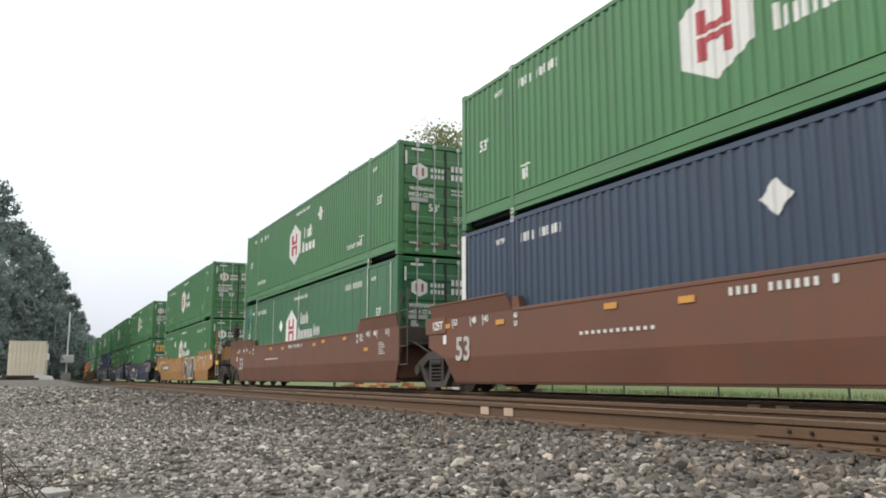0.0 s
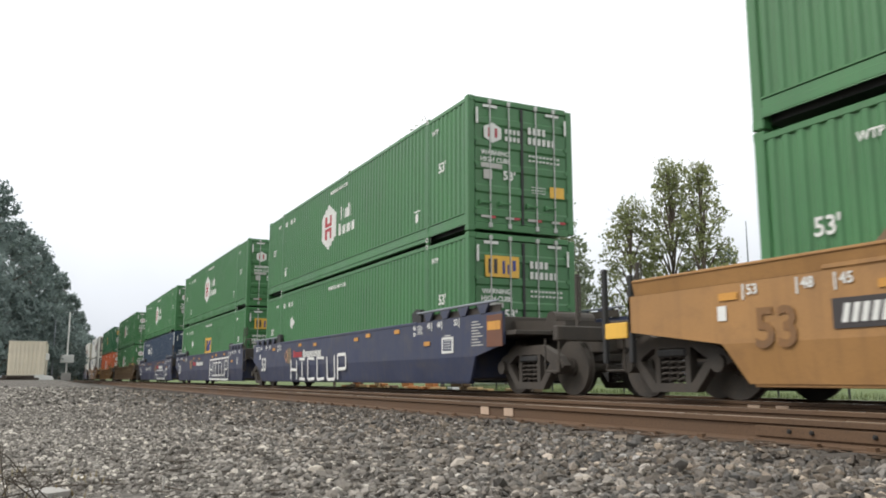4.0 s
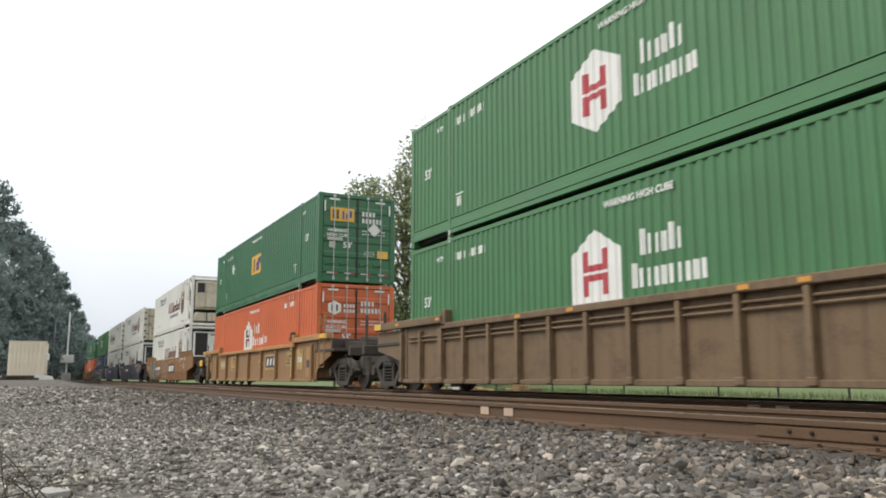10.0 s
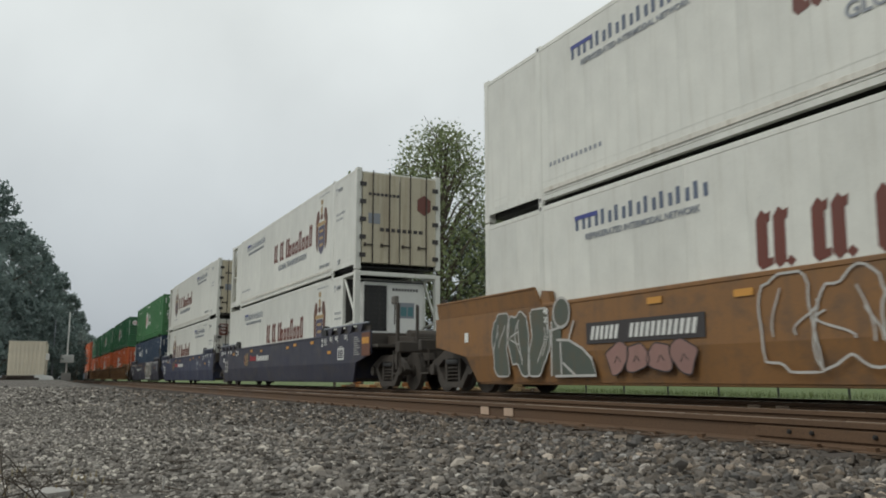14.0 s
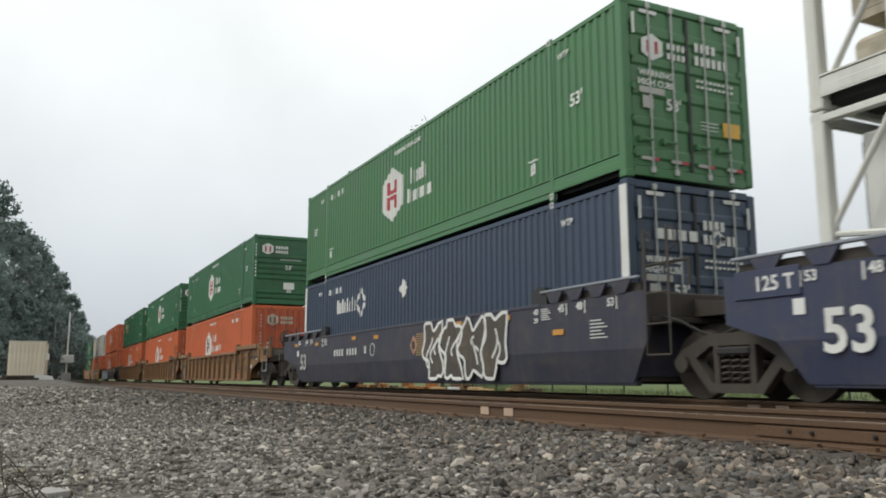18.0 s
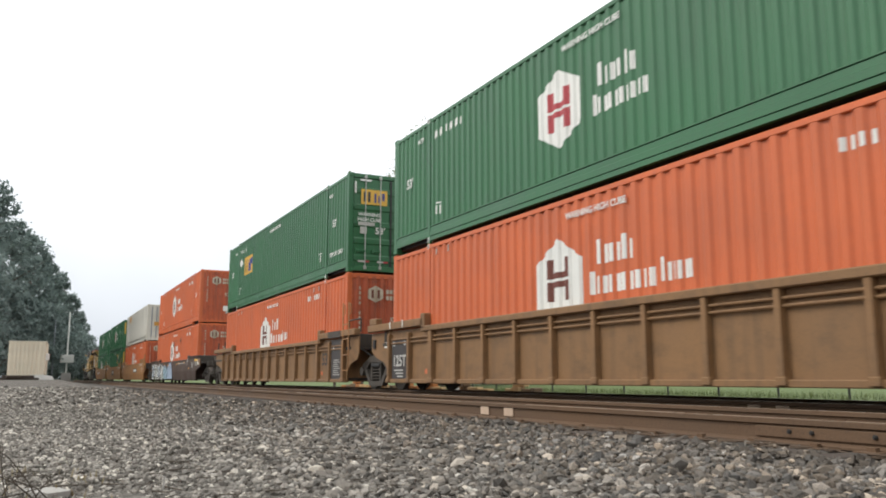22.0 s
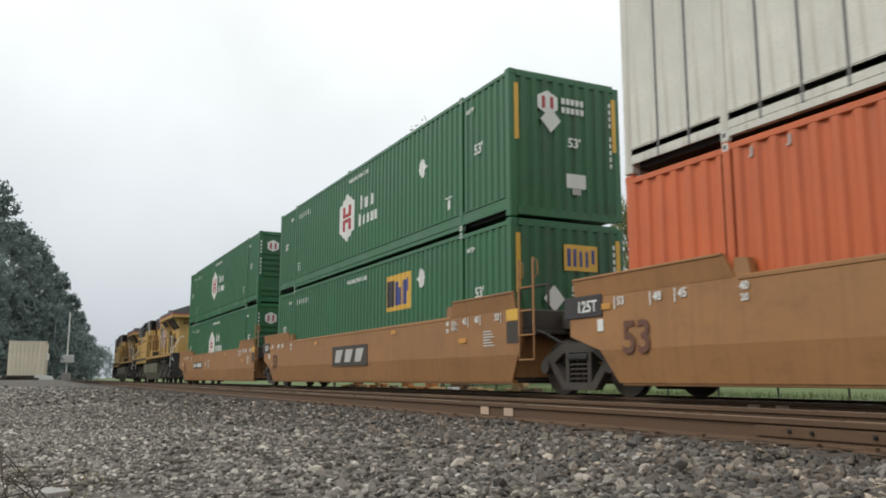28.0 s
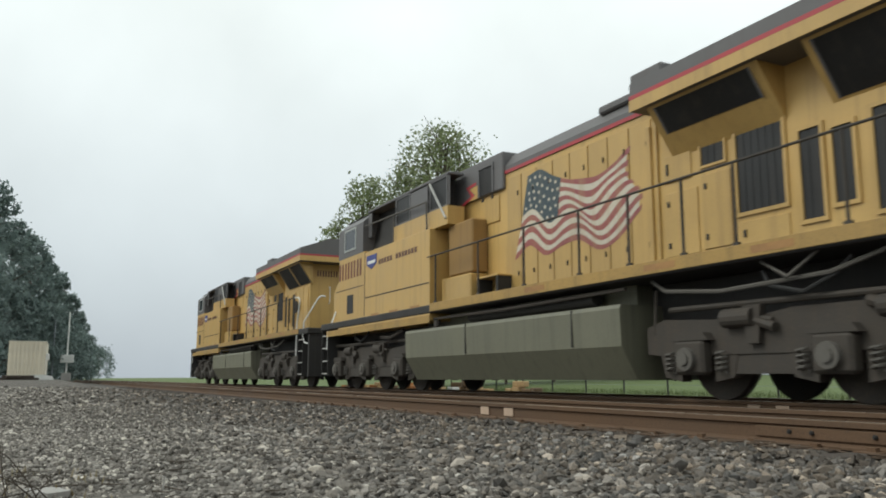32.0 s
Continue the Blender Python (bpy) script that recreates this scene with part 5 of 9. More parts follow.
def well_unit(i, mat, ribbed, front, rear, label, trim=None, marks=None):
    x = FRONTS[i]
    root = rides(thing("well_car", label, "rail car", group="well cars of the train"), x, 0)
    x1 = 2.3 if i == 8 else 1.7 if i == 15 else 1.55
    if front == "art":
        x1 = 1.1 if ribbed else 0.5
    x0 = -LONG - (1.3 if rear == "art" or i == 5 else 2.3 if i == 2 else 1.9)
    top, crown = (1.32, 1.47) if i == 15 else (1.43, 1.63) if i == 2 else (1.5, 1.8)
    trim = trim or mat
    for sy in (-1, 1):
        turn = Matrix.Identity(4) if sy < 0 else pose(-LONG, 0, 0, 0, 0, 180)
        a, b = (x0, x1) if sy < 0 else (-LONG - x1, -LONG - x0)
        side = part("side_sill", shared((("ribbed" if ribbed else "plated") + "_side", round(a, 2), round(b, 2), top), lambda: ribbed_side(a, b) if ribbed else smooth_side(a, b, top), mat), mat, root, at=turn)
        if ribbed:
            part("top_chord", shared(("top_chord", round(a, 2), round(b, 2)), lambda: chord(a, b), trim), trim, side)
            step, n = (1.157, 15) if trim is OLIVE else (1.02, 17) if mat is RUST else (2.1, 9)
            if sy < 0 and mat is not DULL_YELLOW:
                for pz in (1.1, 1.19):
                    part("air_pipe", shared(("air_pipe",), lambda: Shape().rod((-LONG + 0.1, 0, 0), (-0.05, 0, 0), 0.021, 8), mat), mat, side, at=(0, -WIDE + 0.055, pz))
            for j in range(n):
                rx = (0.05 if trim is OLIVE else -0.08) - step * j
                wide = 0.09 if j in (2, n - 3) and step < 2 or rx > -0.1 else 0.048
                part("rib", shared(("rib", wide), lambda: Shape().box(-wide, wide, -WIDE - 0.01, -WIDE + 0.11, 0.25, 1.32, 0.012).box(-wide * 1.5, wide * 1.5, -WIDE - 0.02, -WIDE + 0.05, 0.2, 0.3, 0.01), mat), mat, side, at=(rx, 0, 0))
        else:
            for j, name in enumerate(("top_chord", "bottom_chord")):
                part(name, shared((name, j, top), lambda: plate_rails(top)[j], mat), mat, side)
            for fa, fb, inner in ((-2.15, b - (0.6 if i == 15 else 0.15), -1), (a + 0.15, -LONG + 2.15, 1)):
                if mat in (BLUE, DUSK_BLUE):
                    rail = part("guide_rail", shared(("guide_rail", round(fa, 2), round(fb, 2)), lambda: Shape().box(fa, fb, -WIDE - 0.035, -WIDE + 0.03, 1.68, 1.725, 0.012), MARK_GREY), MARK_GREY, side)
                    part("guide_backing", shared(("guide_backing", round(fa, 2), round(fb, 2)), lambda: Shape().box(fa + 0.05, fb - 0.05, -WIDE + 0.07, -WIDE + 0.1, 1.5, 1.64), GRIMY), GRIMY, rail)
                    for q in range(4):
                        part("guide_bracket", shared(("guide_bracket",), lambda: Shape().prism([(-0.1, 1.5), (0.1, 1.5), (0.24, 1.68), (-0.24, 1.68)], "y", -WIDE - 0.02, -WIDE + 0.02), mat), mat, rail, at=(fa + (fb - fa) * (q + 0.7) / 4.4, 0, 0))
                    continue
                part("guide_flange", shared(("guide_flange", round(fa, 2), round(fb, 2), top, crown), lambda: flange(fa, fb, top, crown, inner), mat), mat, side)
            lug = [(-0.22, 0), (0.24, 0), (0.24, 0.18), (0.17, 0.31), (-0.02, 0.33), (-0.24, 0.24)] if mat in (BLUE, DUSK_BLUE) else [(-0.16, 0), (0.16, 0), (0.1, 0.24), (-0.1, 0.26)]
            for cx in (-2.25, -LONG + 2.25):
                part("guide_lug", shared(("guide_lug", mat in (BLUE, DUSK_BLUE), top), lambda: Shape().prism([(p, q + top - 0.02) for p, q in lug], "y", -WIDE + 0.01, -WIDE + 0.12), DARK if mat in (BLUE, DUSK_BLUE) else mat), GRIMY, side, at=(cx, 0, 0))
    # floor of the well, end decks and the centre sill
    part("well_floor", shared(("well_floor",), lambda: Shape().box(-LONG - 0.1, 0.1, -1.25, 1.25, 0.24, 0.3).box(-LONG - 0.1, -LONG + 0.25, -1.3, 1.3, 0.2, 0.34), GRIMY), GRIMY, root)
    for at_front, kind, xe in ((True, front, x1), (False, rear, x0)):
        sg = 1 if at_front else -1
        base = 0.0 if at_front else -LONG
        part("end_bulkhead", shared(("end_bulkhead",), lambda: Shape().box(0.06, 0.14, -1.36, 1.36, 0.3, 1.5, 0.01), mat), mat, root, at=pose(base, 0, 0, 0, 0, 0 if at_front else 180))
        part("end_deck", shared(("end_deck", kind), lambda: Shape().box(0.1, abs(x1 if at_front else x0 + LONG), -1.36, 1.36, 1.06, 1.14, 0.01).box(0.1, (1.5 if kind == "art" else 3.1), -0.32, 0.32, 0.72, 1.06, 0.02), GRIMY), GRIMY, root, at=pose(base, 0, 0, 0, 0, 0 if at_front else 180))
        part("cover_beam", shared(("cover_beam", kind), lambda: Shape().box(0.3, 0.42, -1.36, 1.36, 1.14, 1.5, 0.02).prism([(0.42, 1.42), (1.3 if kind == "art" else 2.2, 1.3), (1.3 if kind == "art" else 2.2, 1.16), (0.42, 1.16)], "y", -0.5, 0.5), GRIMY), GRIMY, root, at=pose(base, 0, 0, 0, 0, 0 if at_front else 180))
        if at_front and kind == "art" and not ribbed:
            ladder(root, base + 0.74, -WIDE - 0.02, 0.6, 2.34, mat if mat is TAN else GRIMY)
        elif at_front and mat in (TAN, OLIVE, DULL_YELLOW, RUST) and i != 12:
            ladder(root, base + (0.42 if mat is OLIVE else 0.75 if kind == "art" else 1.1), -WIDE - 0.03, 0.5 if mat is OLIVE else 0.62, 2.34 if mat is OLIVE else 2.15, TAN if mat is OLIVE else mat)
        if kind == "coup":
            part("end_sill", shared(("car_end_sill",), lambda: Shape().box(2.95, 3.1, -1.3, 1.3, 0.9, 1.15, 0.02), GRIMY), GRIMY, root, at=pose(base, 0, 0, 0, 0, 0 if at_front else 180))
            for sy in (-1, 1):
                part("grab_post", shared(("grab_post",), lambda: Shape().box(-0.035, 0.035, -0.025, 0.025, 0, 0.95, 0.01).pipe([(0.035, 0, 0.93), (0.09, 0, 0.9), (0.09, 0, 0.15), (0.035, 0, 0.1)], 0.014), GRIMY), GRIMY, root, at=(base + sg * 2.9, sy * 0.75, 1.1))
                part("step", shared(("step",), lambda: Shape().pipe([(-0.2, 0, 0.55), (-0.2, 0, 0), (0.2, 0, 0), (0.2, 0, 0.55)], 0.018), GRIMY), GRIMY, root, at=(base + sg * 2.85, sy * 1.25, 0.4))
            coupler(root, base + sg * 3.05, sg)
            bogie(root, base + (1.65 if at_front and i == 12 else sg * 1.85))
            if at_front and i == 9:
                part("brake_stand", Shape().box(2.44, 2.54, -1.12, -1.04, 0.5, 2.12, 0.012).pipe([(2.49, -1.08, 2.1), (2.3, -1.08, 2.14), (2.28, -1.08, 1.6)], 0.016), GRIMY, root)
                part("brake_box", Shape().box(2.2, 2.42, -1.14, -1.02, 2.1, 2.3, 0.02), DUSTY, root)
            if at_front and i in (2, 12):
                part("brake_wheel", shared(("brake_wheel",), lambda: Shape().ring((0, 0, 0), (1, 0, 0), 0.23, 0.265, 0.035, 20).rod((0, -0.24, 0), (0, 0.24, 0), 0.012, 5).rod((0, 0, -0.24), (0, 0, 0.24), 0.012, 5).rod((-0.12, 0, 0), (0.02, 0, 0), 0.04, 8), GRIMY), GRIMY, root, at=(base + 3.3, -0.75, 1.76) if i == 12 else (base + 2.9, -0.6, 2.5))
                part("brake_stand", shared(("brake_stand",), lambda: Shape().prism([(-0.5, 0), (0.1, 0), (0.1, 1.5), (-0.05, 1.5), (-0.15, 0.8)], "y", -0.05, 0.05).box(-0.1, 0.1, -0.14, 0.14, 1.1, 1.55, 0.03), GRIMY), GRIMY, root, at=(base + 3.2, -0.75, 0.36) if i == 12 else (base + 2.8, -0.6, 1.1))
            if at_front and i == 12:
                part("end_plate", Shape().box(1.55, 2.42, -WIDE + 0.06, -WIDE + 0.12, 0.9, 1.36, 0.015).box(1.62, 1.86, -WIDE + 0.01, -WIDE + 0.06, 0.92, 1.56, 0.015), mat, root)
                part("end_beam", Shape().box(1.55, 3.02, -WIDE + 0.1, -WIDE + 0.3, 1.36, 1.47, 0.02), mat, root)
                part("step_plate", Shape().box(2.5, 3.12, -WIDE + 0.01, -WIDE + 0.05, 0.9, 1.1, 0.01).box(2.46, 3.14, -WIDE, -WIDE + 0.16, 1.1, 1.13, 0.01), mat, root)
                part("step", Shape().pipe([(2.5, -WIDE, 1.0), (2.5, -WIDE, 0.56), (3.1, -WIDE, 0.56), (3.1, -WIDE, 1.0)], 0.016), ZINC, root)
                part("hand_rail", Shape().pipe([(2.48, -WIDE + 0.02, 0.95), (2.47, -WIDE + 0.02, 1.62), (2.55, -WIDE + 0.02, 1.62), (2.56, -WIDE + 0.02, 1.4)], 0.016), mat, root)
                part("hand_rail", Shape().pipe([(3.1, -WIDE + 0.02, 1.05), (3.07, -WIDE + 0.02, 1.58), (3.2, -WIDE + 0.05, 1.58)], 0.016), ZINC, root)
                part("corner_post", Shape().box(3.14, 3.27, -WIDE + 0.06, -WIDE + 0.17, 1.05, 1.8, 0.015), mat, root)
                part("air_hose", Shape().pipe([(0.3, -WIDE + 0.06, 1.2), (1.0, -WIDE + 0.03, 1.24), (1.3, -WIDE + 0.02, 1.36), (1.9, -WIDE, 1.45), (2.3, -WIDE + 0.05, 1.3)], 0.02), mat, root)
                part("sticker", Shape().box(0.3, 0.43, -WIDE + 0.09, -WIDE + 0.097, 0.68, 0.84), MARK, root)
                part("sticker", Shape().box(1.12, 1.42, -WIDE + 0.09, -WIDE + 0.097, 1.0, 1.13), MARK, root)
            if at_front:
                part("air_tank", shared(("air_tank",), lambda: Shape().rod((0, -0.45, 0), (0, 0.45, 0), 0.17, 16), GRIMY), GRIMY, root, at=pose(base + 1.35, -0.75, 1.95, 0, 0, 90) if i == 2 else pose(base + 1.5, 0.1, 1.36))
                for dx in (0.95, 1.75) if i == 2 else ():
                    part("tank_bracket", shared(("tank_bracket",), lambda: Shape().box(-0.03, 0.03, -0.12, 0.12, 0, 0.85, 0.01), mat), mat, root, at=(base + dx, -0.75, 1.12))
                if mat is YELLOW:
                    part("end_plate", Shape().box(2.42, 3.0, -WIDE - 0.01, -WIDE + 0.03, 0.92, 1.1, 0.01), MARK_YELLOW, root, "bright yellow plate at the car's end")
                    part("corner_post", Shape().box(2.3, 2.38, -WIDE, -WIDE + 0.08, 0.95, 2.6, 0.012), TTX_BROWN, root)
                    part("step", Shape().pipe([(2.45, -WIDE, 0.9), (2.45, -WIDE, 0.45), (3.0, -WIDE, 0.45), (3.0, -WIDE, 0.9)], 0.018), ZINC, root)
                    part("sticker", Shape().box(1.1, 1.45, -WIDE - 0.02, -WIDE - 0.012, 1.2, 1.42), MARK, root, "white label plate with small print")
            else:
                part("valve_box", shared(("valve_box",), lambda: Shape().box(-0.25, 0.25, -0.3, 0.3, 0, 0.35, 0.04).rod((0.1, -0.5, 0.15), (0.1, 0.5, 0.15), 0.08, 8), GRIMY), GRIMY, root, at=(base - 1.7, 0.2, 1.14))
        elif at_front:
            bogie(root, base + 1.68)
            part("pipe_run", shared(("pipe_run",), lambda: Shape().pipe([(0.3, -1.2, 1.2), (0.8, -1.1, 1.05), (1.2, -0.9, 0.8), (1.6, -0.7, 1.0), (2.2, -0.8, 1.25)], 0.025), DARK), DARK, root)
            part("hand_rail", shared(("hand_rail",), lambda: Shape().pipe([(0.35, -1.33, 1.66), (0.35, -1.33, 1.85), (1.25, -1.33, 1.85), (1.25, -1.33, 1.5)], 0.022), GRIMY), GRIMY, root)
    if mat in (BLUE, DUSK_BLUE) and front == "coup":
        ye = -WIDE - 0.012
        tab = part("tag_frame", Shape().box(-0.93, -0.41, ye, ye + 0.012, 0.79, 1.12), MARK, root, "white framed square")
        part("tag", Shape().box(-0.86, -0.48, ye - 0.004, ye, 0.84, 1.07), mat, tab)
        rows = Shape()
        for q in range(9):
            rows.box(0.38, 0.82 - 0.09 * (q % 3), ye, ye + 0.006, 0.9 + q * 0.056, 0.922 + q * 0.056)
        part("load_marking", rows, DULL_MARK, root)
        part("end_plate", Shape().box(0.98, min(1.55, x1), ye - 0.006, ye + 0.012, 0.86, 1.45, 0.005), BROWN, root, "brown plate at the car's end")
        part("corner_patch", Shape().box(1.02, 1.5, ye - 0.012, ye - 0.007, 1.17, 1.33), MARK_ORANGE, root)
    y = -WIDE - 0.016
    # reflectors, load signs and small bars
    refl = shared(("reflector", ribbed), lambda: Shape().box(-0.09, 0.09, -0.004, 0.004, -0.03, 0.03) if ribbed else Shape().box(-0.15, 0.15, -0.004, 0.004, -0.045, 0.045), MARK_ORANGE)
    yr = y if not ribbed else -WIDE - 0.035
    for rx, rz in ((-1.65, 1.02), (-3.3, 1.36), (-5.16, 1.36), (-6.04, 1.3), (-9.6, 1.3), (-11.18, 1.34), (-14.4, 1.3), (-LONG - 0.4, 1.34)):
        if ribbed:
            rz = 1.36 if 2.4 < -rx < LONG - 2.4 else 1.52
        if mat is OLIVE or mat is TAN and rx in (-3.3, -6.04, -9.6, -14.4) or i == 8 and rx < -12:
            continue
        else:
            rz += top - 1.5
        part("reflector", refl, MARK_ORANGE, root, at=(rx, yr, rz))
    if not ribbed:
        for flip in (False, True):
            for text, rx in (("45", -1.55), ("48", -1.06), ("53", -0.28)) if i != 15 and not (flip and i == 8) else ():
                bx = -LONG - rx - 0.3 if flip else rx
                part("load_sign", letters(text, 0.17, MARK), MARK, root, at=(bx, y, top - 0.11))
                part("load_line", shared(("load_line",), lambda: Shape().box(-0.012, 0.012, 0, 0.005, -0.11, 0.08), MARK), MARK, root, at=(bx + (-0.14 if flip else 0.14), y, top - 0.11))
            bx = -LONG + 2.3 if flip else -2.3
            part("load_sign", letters("40", 0.14, MARK), MARK, root, at=(bx, y, top - 0.12))
            part("load_sign", letters("20", 0.12, MARK), MARK, root, at=(bx, y, top - 0.26))
            s = Shape()
            for j in range(6):
                s.box(bx + 0.16, bx + 0.44 - 0.04 * (j % 3), y, y + 0.005, 1.24 + j * 0.034, 1.255 + j * 0.034)
                s.box(-0.8, -0.38 - 0.07 * (j % 3), y, y + 0.005, 0.88 + j * 0.052, 0.898 + j * 0.052)
            if not flip or mat in (BLUE, DUSK_BLUE):
                part("load_marking", s, MARK, root)
        white = mat not in (TAN, TTX_BROWN, YELLOW)
        if i != 8:
            part("length_sign", letters("53", 0.66 if mat in (BLUE, DUSK_BLUE) else 0.64, BROWN if mat is TAN else TTX_BROWN if mat is YELLOW else MARK_DARK if not white else DULL_MARK if mat in (BROWN, DUSK_BLUE) else MARK), MARK, root, "large painted numerals", at=(-LONG + (0.4 if mat in (BLUE, DUSK_BLUE) else 0.3), y, 0.76 if mat in (BLUE, DUSK_BLUE) else 0.84))
        part("sticker", Shape().box(-LONG - 0.28 if mat in (BLUE, DUSK_BLUE) else -LONG - 0.58, -LONG - 0.12 if mat in (BLUE, DUSK_BLUE) else -LONG - 0.44, y, y + 0.006, 0.98, 1.16), MARK, root)
        if rear == "art":
            dx = 0.3 if mat in (BLUE, DUSK_BLUE) else 0.0
            part("ton_sign", letters("125 T" if dx else "125T", 0.24, MARK), MARK, root, at=(-LONG - 0.82 + dx, y - 0.012, 1.36))
            part("ton_plate", Shape().box(-LONG - 1.42 + dx, -LONG - 0.46 + dx, y - 0.008, y + 0.03, 1.2, 1.54, 0.008), MARK_DARK if mat is TAN else mat, root)
        if mat is TAN:
            e = 0 if front == "art" else x1 - 0.5
            part("end_plate", Shape().box(e + 0.05, e + 0.46, y + 0.006, y + 0.014, 0.9, 1.28), GRIMY, root, "dark grimy patch on the car's end")
            part("corner_patch", Shape().box(e + 0.06, e + 0.45, y, y + 0.006, 1.3, 1.5), MARK_YELLOW, root)
    else:
        if trim is OLIVE:
            part("length_sign", letters("53", 0.5, MARK_DARK), MARK_DARK, root, at=(-1.72, -WIDE + 0.092, 0.82))
        if trim is not OLIVE:
            part("corner_patch", Shape().box(x1 - 0.75, x1 - 0.1, -WIDE - 0.04, -WIDE - 0.03, 1.45, 1.59), MARK_YELLOW, root)
            part("corner_patch", Shape().box(x0 + 0.1, x0 + 0.5, -WIDE - 0.04, -WIDE - 0.03, 1.45, 1.59), MARK_YELLOW, root)
        if trim is OLIVE:
            if front == "art":
                part("service_panel", Shape().box(-1.04, -0.06, -WIDE + 0.06, -WIDE + 0.1, 0.26, 1.36), MARK_DARK, root, "black painted bay with white lines")
                part("chord_plate", Shape().box(-1.1, -0.02, -WIDE - 0.036, -WIDE - 0.03, 1.42, 1.6), GRIMY, root)
                part("load_sign", letters("48", 0.15, DULL_MARK), DULL_MARK, root, at=(-0.84, -WIDE + 0.055, 1.12))
                s = Shape()
                for j in range(8):
                    s.box(-0.86 + 0.07 * (j % 2), -0.28 - 0.09 * (j % 3), -WIDE + 0.054, -WIDE + 0.06, 0.38 + j * 0.058, 0.402 + j * 0.058)
                part("load_marking", s, DULL_MARK, root)
            else:
                part("sticker", Shape().box(-0.72, -0.3, -WIDE + 0.09, -WIDE + 0.1, 0.58, 0.82), MARK_DARK, root)
            if rear == "art":
                px = -LONG + 0.58
                part("service_panel", Shape().box(px - 0.46, px + 0.46, -WIDE + 0.06, -WIDE + 0.1, 0.28, 1.2), MARK_DARK, root, "black painted bay with white numerals")
                part("ton_sign", letters("125T", 0.36, DULL_MARK), MARK, root, at=(px, -WIDE + 0.05, 0.68))
                for text, dx in (("53", -0.32), ("48", 0.3)):
                    part("length_sign", letters(text, 0.14, DULL_MARK), MARK, root, at=(px + dx, -WIDE + 0.05, 1.08))
                    part("load_line", Shape().box(px + dx * 1.2 - 0.02, px + dx * 1.2 + 0.02, -WIDE - 0.04, -WIDE - 0.03, 1.44, 1.62), MARK, root)
                s = Shape()
                for j in range(3):
                    s.box(px - 0.32 + 0.1 * j, px + 0.2, -WIDE + 0.05, -WIDE + 0.06, 0.46 - j * 0.07, 0.49 - j * 0.07)
                part("load_marking", s, DULL_MARK, root)
                part("hand_hole", Shape().box(-LONG - 1.14, -LONG - 1.0, -WIDE + 0.06, -WIDE + 0.102, 1.02, 1.24), GRILLE, root)
                part("label_plate", Shape().box(-LONG - 0.42, -LONG - 0.2, -WIDE + 0.09, -WIDE + 0.1, 1.02, 1.16), MARK, root)
                part("chord_cap", Shape().box(-LONG - 1.2, -LONG - 0.75, -WIDE - 0.02, -WIDE + 0.16, 1.6, 1.76, 0.02), trim, root)
    if marks:
        marks(root, y)
    return root


def flat(s, pts, y, d=0.006):
    return s.prism(pts, "y", y, y + d)


def slab_bars(root, name, x0, x1, z0, z1, marks, mat, y, lean=0.0, hollow=False):
    s = Shape()
    w = (x1 - x0) / len(marks)
    for j, c in enumerate(marks):
        if c == " ":
            continue
        a, b, top = x0 + (j + 0.16) * w, x0 + (j + 0.8) * w, z0 + (z1 - z0) * (0.75 if c == "o" else 1)
        k = lean * (top - z0)
        if hollow:
            a, b = x0 + (j + 0.08) * w, x0 + (j + 0.9) * w
            t = 0.38 * (b - a)
            s.prism([(a, z0), (a + t, z0), (a + t + k, top), (a + k, top)], "y", y, y + 0.006)
            s.prism([(b - t, z0), (b, z0), (b + k, top), (b - t + k, top)], "y", y, y + 0.006)
        else:
            s.prism([(a + 0.1 * w, z0), (b - 0.1 * w, z0), (b - 0.1 * w + k, top), (a + 0.1 * w + k, top)], "y", y, y + 0.006)
    return part(name, s, mat, root)


STROKES = {"H": [[(0, 0), (0.02, 1)], [(1, 0), (0.98, 0.95)], [(0, 0.5), (1, 0.46)]], "I": [[(0.5, 0), (0.48, 1)], [(0.05, 0.03), (0.95, 0)], [(0.05, 1), (0.95, 0.97)]],
           "C": [[(1, 0.96), (0.05, 1), (0, 0.98), (0.03, 0.5), (0, 0.03), (0.05, 0), (1, 0.04)]], "U": [[(0, 1), (0.04, 0.04), (0.1, 0), (0.95, 0.02), (1, 0.06), (0.97, 1.05)]],
           "P": [[(0, 0), (0.02, 1.04), (0.08, 1.06), (0.95, 1.06), (1, 1), (0.99, 0.5), (0.94, 0.46), (0.05, 0.44)]]}


def sprayed(root, word, x0, x1, z0, z1, w, y, lean=-0.06):
    """Block capitals sprayed in single strokes, each letter a part."""
    n = len(word)
    step = (x1 - x0) / n
    for j, c in enumerate(word):
        s = Shape()
        for q, line in enumerate(STROKES[c]):
            ribbon(s, [(x0 + (j + 0.1 + 0.72 * a) * step + lean * b, z0 + (z1 - z0) * b) for a, b in line], w, y - 0.0006 * q - 0.0003 * (j % 2))
        part("graffiti_letter", s, MARK, root, "white sprayed block capital")


